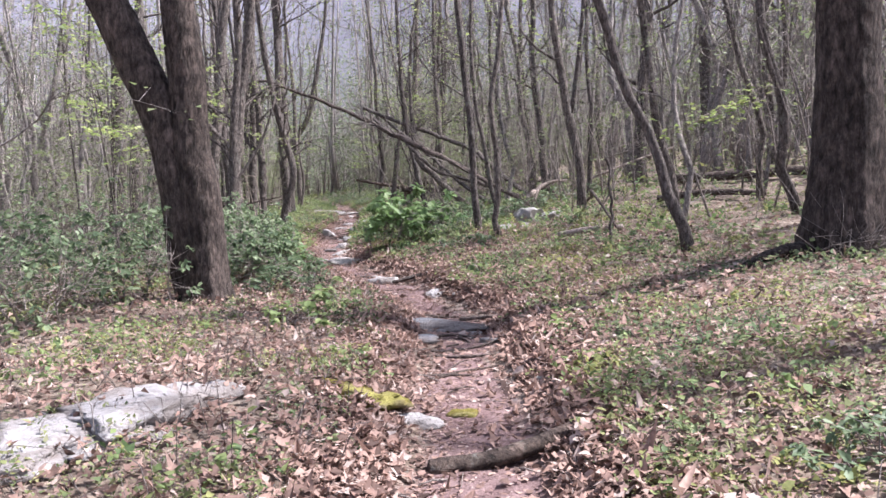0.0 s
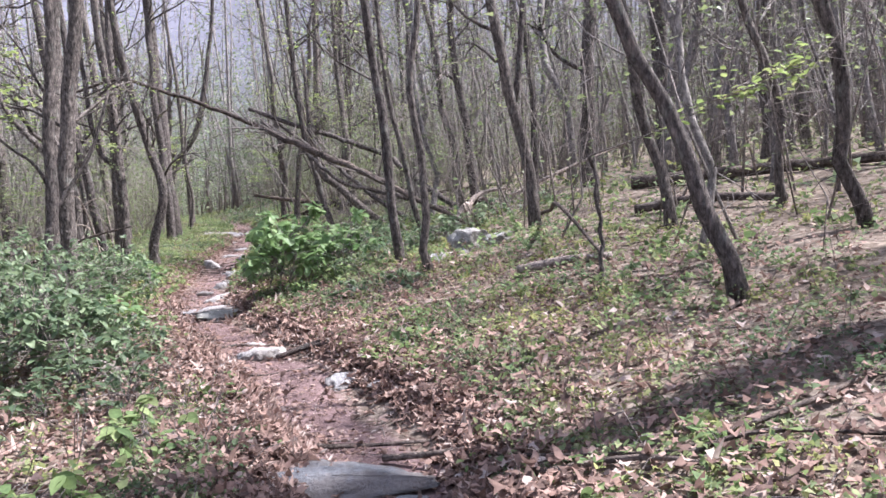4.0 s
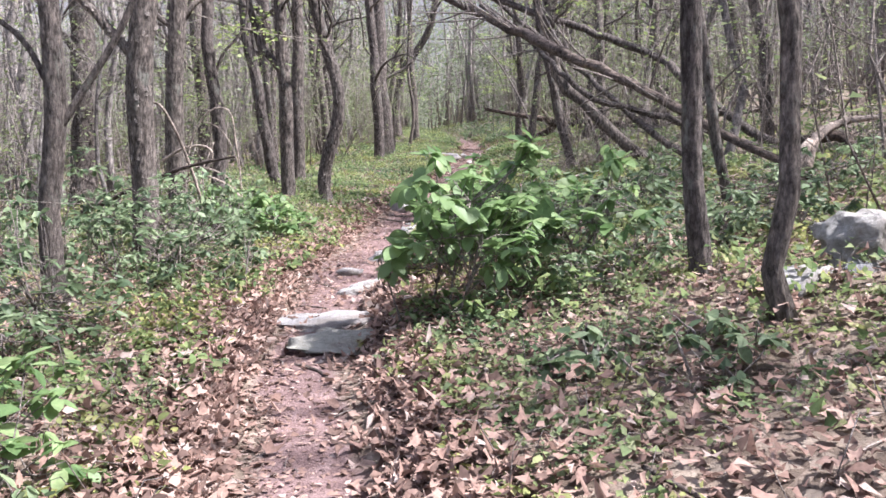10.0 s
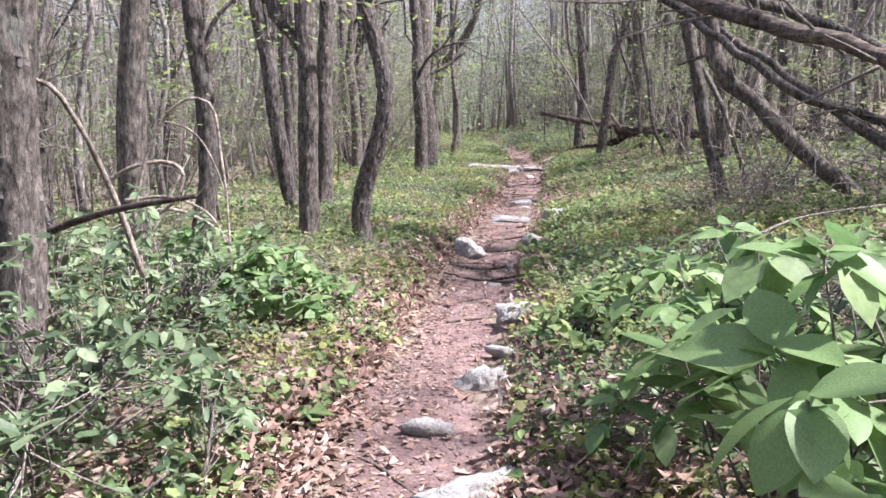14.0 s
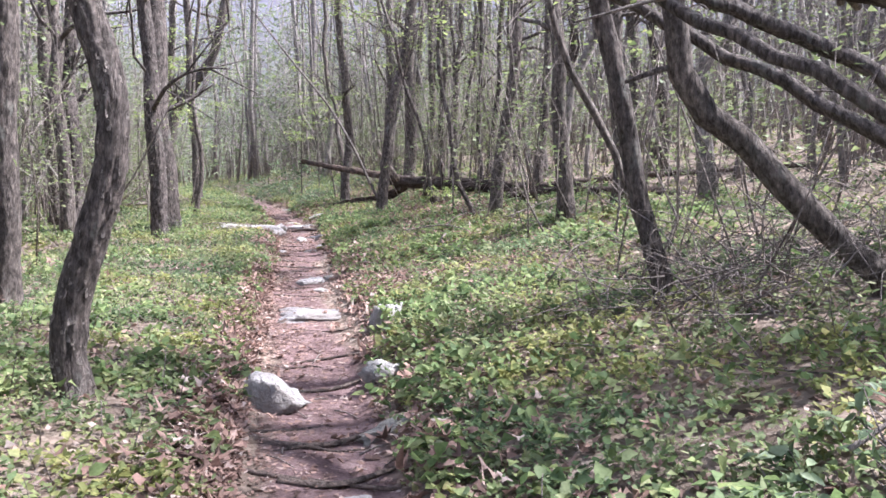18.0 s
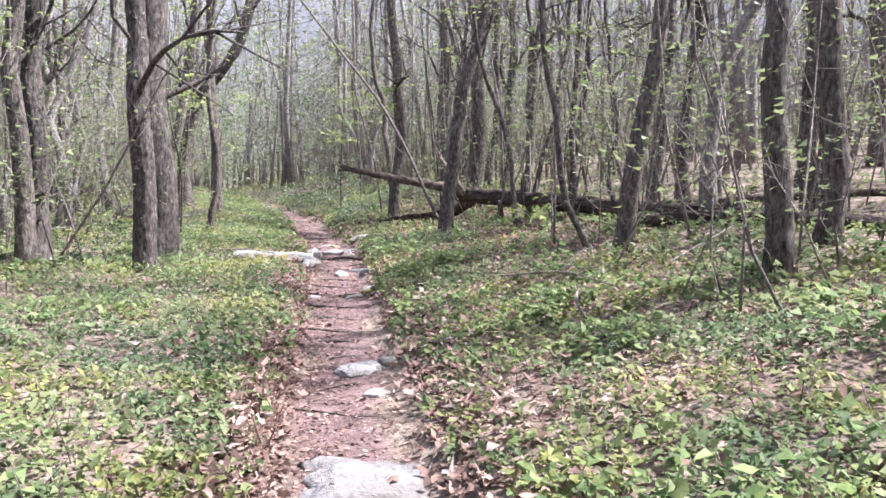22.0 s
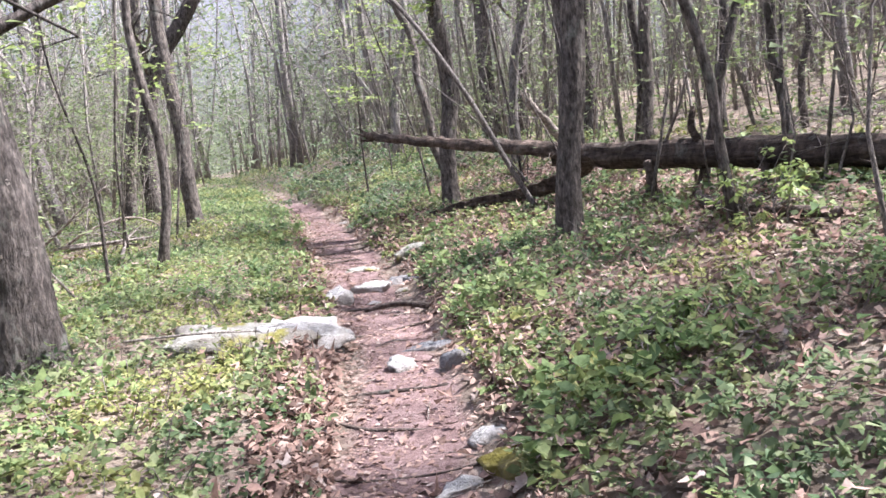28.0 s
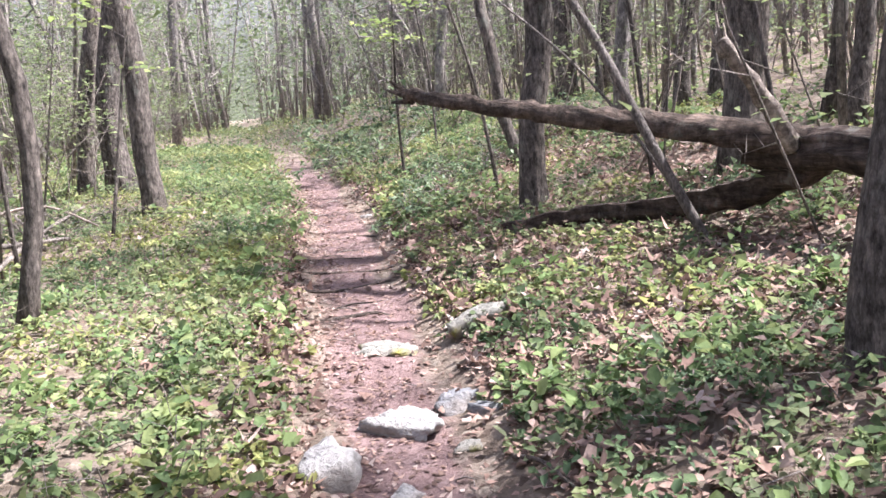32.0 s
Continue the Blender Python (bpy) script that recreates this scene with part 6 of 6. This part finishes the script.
shrub(-5.2, 48.5, 1.2, 0.8, 120, 0.09, 20, mat=DULL)
shrub(-5.4, 52.0, 1.6, 1.2, 150, 0.10, 21, mat=DULL)
shrub(-2.3, 46.5, 1.0, 0.7, 90, 0.08, 22, mat=DULL)
shrub(-5.2, 15.8, 1.0, 1.45, 140, 0.09, 23, mat=DULL)
shrub(-5.6, 18.3, 1.0, 1.3, 150, 0.09, 46, mat=DULL)
shrub(-1.55, 28.6, 0.45, 0.25, 45, 0.09, 24, mat=SPROUT, label="low bright green plants among the ground cover")
shrub(-1.7, 30.0, 0.4, 0.22, 40, 0.09, 25, mat=SPROUT, label="low bright green plants among the ground cover")
shrub(-2.3, 33.6, 0.5, 0.3, 60, 0.09, 26, mat=SPROUT, label="low bright green plants among the ground cover")
shrub(0.5, 14.6, 0.4, 0.3, 14, 0.10, 27, mat=DULL)
shrub(-0.1, 14.75, 0.16, 0.28, 12, 0.12, 28, mat=DULL)
shrub(0.7, 17.2, 0.6, 0.45, 50, 0.08, 31, label="low sparse green shrub among dead leaves", mat=DULL)
shrub(1.5, 18.2, 0.7, 0.5, 55, 0.08, 32, label="low sparse green shrub among dead leaves", mat=DULL)
shrub(-0.4, 19.6, 0.6, 0.45, 55, 0.08, 33, label="low sparse green shrub among dead leaves", mat=DULL)
shrub(0.7, 20.6, 0.7, 0.5, 55, 0.08, 34, label="low sparse green shrub among dead leaves", mat=DULL)
shrub(-0.9, 21.0, 0.6, 0.4, 50, 0.08, 35, label="low sparse green shrub among dead leaves", mat=DULL)
shrub(1.3, 16.9, 0.5, 0.5, 40, 0.09, 36, label="low sparse green shrub among dead leaves", mat=DULL)
shrub(2.6, 18.6, 0.8, 0.5, 55, 0.08, 37, label="low sparse green shrub among dead leaves", mat=DULL)
shrub(-5.8, 10.0, 1.3, 1.7, 170, 0.09, 38, mat=DULL, label="dull green sprawling shrub with grey stems")
shrub(-6.2, 12.6, 1.4, 1.8, 170, 0.09, 39, mat=DULL, label="dull green sprawling shrub with grey stems")
shrub(1.95, 3.7, 0.5, 0.28, 40, 0.07, 44, label="low dark green plants in leaf litter", mat=DULL)


# ---- ground plants and dead leaves ----
def cover_amount(x, y):
    """How thickly green plants grow, from 0 to 1."""
    d = x - trail_x(y)
    a = np.abs(d)
    patch = lumps(x, y, 1.2) * 0.45 + lumps(x, y, 0.42) * 0.55
    rich = np.interp(y, [0, 8, 13, 17, 21, 60], [0.72, 0.74, 0.74, 0.84, 0.93, 0.95])
    rich = np.where((d > 0.6) & (y > 30), rich * 0.82, rich)
    rich = np.where((d > 0.5) & (y < 16.5), 0.80, rich)
    rich = np.where((d < 0) & (y < 9), rich * 0.86, rich)
    rich = np.where((d < -0.5) & (y > 22), np.minimum(rich * 1.06, 0.99), rich)
    edge = np.clip((a - np.interp(y, [15, 20], [0.42, 0.33]) - np.interp(y, [15, 20], [0.25, 0.16]) * lumps(x, y + 50, 0.7)) / 0.25, 0, 1)
    return np.clip((patch - (1 - rich)) * 2.6 + 0.08, 0, 1) * edge


def plants(name, mat, label, seed, n, spread, share, m, size, height, far=9):
    g = np.random.default_rng(seed)
    y = g.uniform(1.0, 56, n)
    d = g.normal(0, spread, n)
    x = trail_x(y) + d
    keep = (g.random(n) < cover_amount(x, y) * share(x, y)) & (np.abs(d) < far)
    x, y = x[keep], y[keep]
    thin = (np.abs(x - trail_x(y)) < 3.2) | (g.random(len(x)) < 0.5)
    x, y = x[thin], y[thin]
    h = g.uniform(*height, len(x)) * (0.5 + 1.0 * lumps(x, y, 1.3))
    px, py, pz = np.repeat(x, m), np.repeat(y, m), np.repeat(ground(x, y) + h, m)
    k = len(px)
    P = np.stack([px + g.normal(0, size * 0.6, k), py + g.normal(0, size * 0.6, k), pz - g.uniform(0, 0.6, k) * np.repeat(h, m)], 1)
    yaw = np.tile(np.arange(m) * 6.283 / m, len(x)) + np.repeat(g.uniform(0, 6.28, len(x)), m) + g.normal(0, 0.4, k)
    ln = size * g.uniform(0.45, 1.5, k) * np.repeat(g.uniform(0.7, 1.4, len(x)) * np.where(np.abs(x - trail_x(y)) < 3.2, 1, 1.4) * np.interp(y, [0, 9, 18], [0.72, 0.78, 1.0]), m)
    near = np.abs(px - trail_x(py)) < 1.2
    return two_fold(name, mat, near, label, "plants", P, yaw, g.normal(0.08, 0.5, k), g.normal(0, 0.45, k), ln, ln * g.uniform(0.45, 0.75, k), g.uniform(0.1, 0.7, k), g, 0.075)


def lobed_leaves(P, yaw, tilt, roll, size, g):
    """Fallen lobed leaves: a notched outline fanned from the midrib, cupped and curled. Returns verts, triangles."""
    n, k = len(P), 9
    th = np.linspace(0, 2 * np.pi, k, endpoint=False)[None, :] + g.normal(0, 0.08, (n, k))
    r = np.where(np.arange(k) % 2 == 0, 1.0, 0.52)[None, :] * g.uniform(0.75, 1.2, (n, k)) * size[:, None] * 0.5
    r[:, 0] *= 1.25
    x, y = r * np.cos(th), r * np.sin(th) * g.uniform(0.55, 0.95, n)[:, None]
    cup, curl = g.normal(0.2, 0.5, n)[:, None], g.normal(0.1, 0.5, n)[:, None]
    z = (cup * y * y * 2 + curl * x * x * 2) / size[:, None] + g.normal(0, 0.07, (n, k)) * size[:, None]
    L = np.concatenate([np.zeros((n, 1, 3)), np.stack([x, y, z], 2)], 1)
    cr, sr = np.cos(roll)[:, None], np.sin(roll)[:, None]
    x, y, z = L[:, :, 0], L[:, :, 1] * cr - L[:, :, 2] * sr, L[:, :, 1] * sr + L[:, :, 2] * cr
    ct, st = np.cos(tilt)[:, None], np.sin(tilt)[:, None]
    x, z = x * ct - z * st, x * st + z * ct
    cy, sy = np.cos(yaw)[:, None], np.sin(yaw)[:, None]
    V = np.stack([x * cy - y * sy, x * sy + y * cy, z], 2) + P[:, None, :]
    i = np.arange(k)
    fan = np.stack([np.zeros(k, int), i + 1, (i + 1) % k + 1], 1)
    return V.reshape(-1, 3), (np.arange(n)[:, None, None] * (k + 1) + fan[None]).reshape(-1, 3)


def build_lobed_litter():
    """The larger fallen leaves that lie on top beside the trail."""
    g = np.random.default_rng(28)
    n = 42000
    y = np.where(g.random(n) < 0.55, g.uniform(2, 18, n), g.uniform(2, 46, n))
    d = np.where(g.random(n) < 0.45, np.sign(g.normal(0, 1, n)) * (0.4 + np.abs(g.normal(0, 0.3, n))), g.normal(0, 2.0, n))
    band = np.arange(n) % 7 == 2
    y[band], d[band] = g.uniform(8, 36, band.sum()), -0.4 - np.abs(g.normal(0, 0.13, band.sum()))
    slope = np.arange(n) % 9 == 4
    y[slope], d[slope] = g.uniform(33, 47, slope.sum()), g.uniform(0.9, 3.6, slope.sum())
    side = (y > 17) & (d < -0.75) & (g.random(n) < 0.75)
    keep = (g.random(n) < np.clip((np.abs(d) - 0.12) / 0.4, 0.05, 1)) & ~side & (np.abs(d) < 4.5)
    y, d = y[keep], d[keep]
    k = len(y)
    x = trail_x(y) + d
    lift = np.where(np.abs(d) > 0.55, g.random(k) ** 2 * 0.1, 0.0)
    P = np.stack([x, y, ground(x, y) + g.uniform(0.008, 0.03, k) + lift], 1)
    V, F = lobed_leaves(P, g.uniform(0, 6.283, k), g.normal(0, 0.25, k), g.normal(0, 0.3, k), g.uniform(0.05, 0.115, k), g)
    tagged(new("fallen_leaves", mesh_of("fallen_leaves", V, F, LITTER)), "curled lobed brown leaves lying on the litter", "leaves", "", "stuff")


def build_litter():
    g = np.random.default_rng(22)
    n = 130000
    y = g.uniform(-5, 54, n)
    y[: n // 2] = g.uniform(0.8, 19, n // 2)
    d = g.normal(0, 3.0, n)
    extra = np.arange(n) % 6 == 1
    y[extra], d[extra] = g.uniform(27, 50, extra.sum()), g.uniform(0.5, 3.2, extra.sum())
    d[::5] = np.sign(g.normal(0, 1, len(d[::5]))) * (0.45 + np.abs(g.normal(0, 0.25, len(d[::5]))))
    bank = np.arange(n) % 8 == 3
    y[bank], d[bank] = g.uniform(8, 36, bank.sum()), -0.36 - np.abs(g.normal(0, 0.14, bank.sum()))
    x = trail_x(y) + d
    keep = g.random(n) < np.clip(np.interp(np.abs(d), [0, 0.25, 0.5], [0.12, 0.22, 1.0]), 0, 1)
    x, y = x[keep], y[keep]
    k = len(x)
    P = np.stack([x, y, ground(x, y) + g.uniform(0.004, 0.035, k) + np.where(g.random(k) < 0.45, g.uniform(0, 0.085, k), 0) * (np.abs(x - trail_x(y)) > 0.55)], 1)
    ln = np.interp(y, [15, 20], [0.054, 0.048]) * g.uniform(0.4, 1.45, k)
    two_fold("leaf_litter", LITTER, np.abs(x - trail_x(y)) < 0.8, "fallen brown and tan oak leaves covering the ground", "leaves", P, g.uniform(0, 6.283, k), g.normal(0.03, 0.22, k), g.normal(0, 0.35, k), ln, ln * g.uniform(0.45, 0.8, k), g.normal(0.1, 0.5, k), g, 0.09)


def build_far_floor():
    """Coarser plants where the floor lies far from the trail."""
    g = np.random.default_rng(23)
    n = 44000
    y = g.uniform(8, 100, n)
    x = g.uniform(-1, 1, n) * (10 + 0.5 * y) - 3
    d = np.abs(x - trail_x(y))
    keep = ((d > 7) | (y > 52)) & (d > 0.5)
    x, y = x[keep], y[keep]
    k = len(x)
    P = np.stack([x, y, ground(x, y) + g.uniform(0.02, 0.3, k)], 1)
    V, F = scattered(P, g, 0.15, 0.5, (-0.3, 0.6), 0.75, simple=3)
    n2 = 24000
    y2 = g.uniform(46, 84, n2)
    d2 = g.normal(0, 4, n2)
    ok = np.abs(d2) > np.interp(y2, [46, 56], [0.35, 0.0])
    x2, y2 = (trail_x(y2) + d2)[ok], y2[ok]
    P2 = np.stack([x2, y2, ground(x2, y2) + g.uniform(0.02, 0.22, len(x2))], 1)
    V2, F2 = scattered(P2, g, 0.1, 0.5, (-0.2, 0.9), 0.55, simple=3)
    V, F = np.vstack([V, V2]), np.vstack([F, F2 + len(V)])
    tagged(new("far_plants", mesh_of("far_plants", V, F, COVER)), "green plants on the distant forest floor", "plants", "", "stuff")


plants("ground_cover", COVER, "low green leafy plants covering the forest floor", 21, 132000, 3.6, lambda x, y: 0.8 + 0 * x, 6, 0.040, (0.02, 0.15))
plants("seedlings", SPROUT, "taller bright green plants among the ground cover", 24, 30000, 3.6, lambda x, y: np.clip(lumps(x, y + 30, 0.9) * 2.2 - 0.75, 0, 1), 6, 0.058, (0.06, 0.2))
build_litter()
build_lobed_litter()
build_far_floor()


def build_debris():
    """Crumbs of leaf and twig trodden into the trail."""
    g = np.random.default_rng(25)
    n = 40000
    y = g.uniform(1.0, 48, n)
    x = trail_x(y) + np.where(g.random(n) < 0.4, -0.28 + g.normal(0, 0.12, n), g.normal(0, 0.34, n))
    P = np.stack([x, y, ground(x, y) + g.uniform(0.002, 0.008, n)], 1)
    ln = 0.034 * g.uniform(0.35, 1.6, n)
    V, F = leaves_arrays(P, g.uniform(0, 6.283, n), g.normal(0, 0.15, n), g.normal(0, 0.25, n), ln, ln * g.uniform(0.2, 0.8, n), g.normal(0, 0.3, n), g, True)
    tagged(new("leaf_crumbs", mesh_of("leaf_crumbs", V, F, LITTER)), "crumbled leaf scraps trodden into the dirt trail", "leaves", "", "stuff")
    tb = []
    for _ in range(700):
        y = g.uniform(1.2, 46)
        x = float(trail_x(y)) + g.normal(0, 1.3)
        a, l = g.uniform(0, 6.283), g.uniform(0.05, 0.3)
        p = np.array([x, y, gz(x, y) + 0.008])
        q = np.array([x + l * np.cos(a), y + l * np.sin(a), 0])
        q[2] = gz(q[0], q[1]) + 0.012
        r = g.uniform(0.002, 0.006)
        tb.append(tube(np.array([p, (p + q) / 2 + [0, 0, 0.012], q]), [r, r, r * 0.6], 4))
    tagged(new("twig_scraps", tubes_mesh("twig_scraps", tb, TWIG)), "small dead twigs scattered over trail and litter", "twigs", "", "stuff")


build_debris()


def build_dry_stems():
    """Fine dead stems and bramble standing in the litter."""
    g = np.random.default_rng(27)
    tb = []
    for i in range(5600):
        y = g.uniform(2, 16) if i % 2 else g.uniform(2, 46)
        d = g.normal(0, 3.2) if i % 4 else -0.8 - abs(g.normal(0, 2))
        if abs(d) < 0.7 or (y < 16 and d > 0 and g.random() < 0.6):
            continue
        x = float(trail_x(y)) + d
        h, a = g.uniform(0.06, 0.42), g.uniform(0, 6.283)
        l = g.uniform(0.05, 0.4)
        p = np.array([x, y, gz(x, y) - 0.01])
        e = p + np.array([l * np.cos(a), l * np.sin(a), h * g.uniform(0.3, 1)])
        r = g.uniform(0.0015, 0.0035)
        tb.append(tube(np.array([p, p * 0.5 + e * 0.5 + [0, 0, h * 0.35], e]), [r, r, r * 0.5], 3))
    tagged(new("dry_stems", tubes_mesh("dry_stems", tb, TWIG)), "fine dead stems and bramble in the leaf litter", "stems", "", "stuff")


build_dry_stems()

shrub(-1.0, 35.6, 0.35, 0.7, 34, 0.075, 41, mat=SPRING, label="low yellow-green sprouting bush at a sapling's foot")
shrub(-1.5, 8.2, 0.35, 0.4, 16, 0.10, 42, mat=SPROUT, label="low broad-leaved green sprig in leaf litter")
shrub(-1.2, 9.4, 0.3, 0.35, 14, 0.10, 43, mat=SPROUT, label="low broad-leaved green sprig in leaf litter")


def burl():
    """A dark knot with a pale scar on a trunk beside the log."""
    host = min((o for o in scene.objects if o.name.startswith("tree") and o.parent is None), key=lambda o: abs(o.location.x + 2.97) + abs(o.location.y - 41.93))
    V = np.array([v.co for v in host.children[0].data.vertices])
    z = 4.05 - host.location.z
    c = V[np.abs(V[:, 2] - z) < 0.5].mean(0)
    k = np.array([c[0], c[1] - 0.08, z])
    part("knot", tubes_mesh("knot", [tube(np.array([k + [0, 0.08, -0.06], k + [0, 0, -0.04], k + [0, -0.03, 0.03], k + [0, 0.06, 0.1]]), [0.05, 0.09, 0.085, 0.05], 9, 0, 0.1, 3)], BARK_OLD), host, "dark swollen knot")


burl()


# ---- flaking bark and knots on the trunks beside the trail ----
def flake_form(g, mat):
    """A thin curled plate of bark, one unit high, its lower edge lifted."""
    top, low = [], []
    for k, (x, z) in enumerate(((-0.22, -0.5), (0.2, -0.42), (0.26, 0.1), (0.12, 0.5), (-0.16, 0.42), (-0.27, 0.0))):
        x, z = x + g.normal(0, 0.04), z + g.normal(0, 0.05)
        out = 0.05 - 0.10 * z - 0.35 * x * x
        top.append((x, out, z))
        low.append((x * 1.05, out - 0.09, z))
    V = np.array(top + low)
    F = [[0, 1, 2, 5], [2, 3, 4, 5]] + [[k, k + 6, (k + 1) % 6 + 6, (k + 1) % 6] for k in range(6)]
    return mesh_of("bark_flake", V, np.array(F), mat, False)


def flake_trunk(x, y, count, size, reach, seed, forms):
    host = min((o for o in scene.objects if o.name.startswith("tree") and o.parent is None), key=lambda o: abs(o.location.x - x) + abs(o.location.y - y))
    g = np.random.default_rng(seed)
    for trunk in [c for c in host.children if c.name.split(".")[0] in ("trunk", "stem")]:
        polys = [p for p in trunk.data.polygons if 0.08 < p.center.z < reach]
        for k in g.integers(0, len(polys), count):
            p = polys[int(k)]
            c = Vector(p.center)
            for v in p.vertices:
                c = c.lerp(trunk.data.vertices[v].co, float(g.uniform(0, 0.5)))
            out = Vector((p.normal.x, p.normal.y, p.normal.z * 0.6)).normalized()
            up = (Vector((0, 0, 1)) - out * out.z).normalized()
            side = out.cross(up)
            s = size * float(g.uniform(0.5, 1.4))
            m = Matrix((side * s * float(g.uniform(0.7, 1.2)), out * s * 0.7, up * s)).transposed().to_4x4()
            m.translation = c - out * s * 0.015
            ob = part("bark_flake", forms[int(g.integers(0, len(forms)))], trunk)
            ob.matrix_basis = m @ Matrix.Rotation(float(g.normal(0, 0.15)), 4, "Y")


def build_bark():
    g = np.random.default_rng(51)
    forms = [flake_form(g, BARK_FLAKE) for _ in range(7)]
    for k, (x, y, count, size, reach) in enumerate(((-4.32, 23.72, 200, 0.045, 2.6), (-4.36, 18.15, 120, 0.06, 2.6), (-6.29, 35.34, 110, 0.055, 3.2), (-6.18, 33.8, 90, 0.05, 3.2))):
        flake_trunk(x, y, count, size, reach, 60 + k, forms)
    host = min((o for o in scene.objects if o.name.startswith("tree") and o.parent is None), key=lambda o: abs(o.location.x + 4.32) + abs(o.location.y - 23.72))
    V = np.array([v.co for v in host.children[0].data.vertices])
    for z, dx in ((1.38, 0.06), (0.62, 0.02)):
        c = V[np.abs(V[:, 2] - z) < 0.25].mean(0)
        q = np.array([c[0] + dx, c[1] - 0.055, z])
        part("knot", tubes_mesh("knot", [tube(np.array([q + [0, 0.05, -0.06], q + [0, 0.0, -0.03], q + [0, -0.012, 0.01], q + [0, 0.03, 0.06]]), [0.025, 0.045, 0.042, 0.022], 9, 0, 0.14, 5)], BARK), host, "small bulging knot")


build_bark()
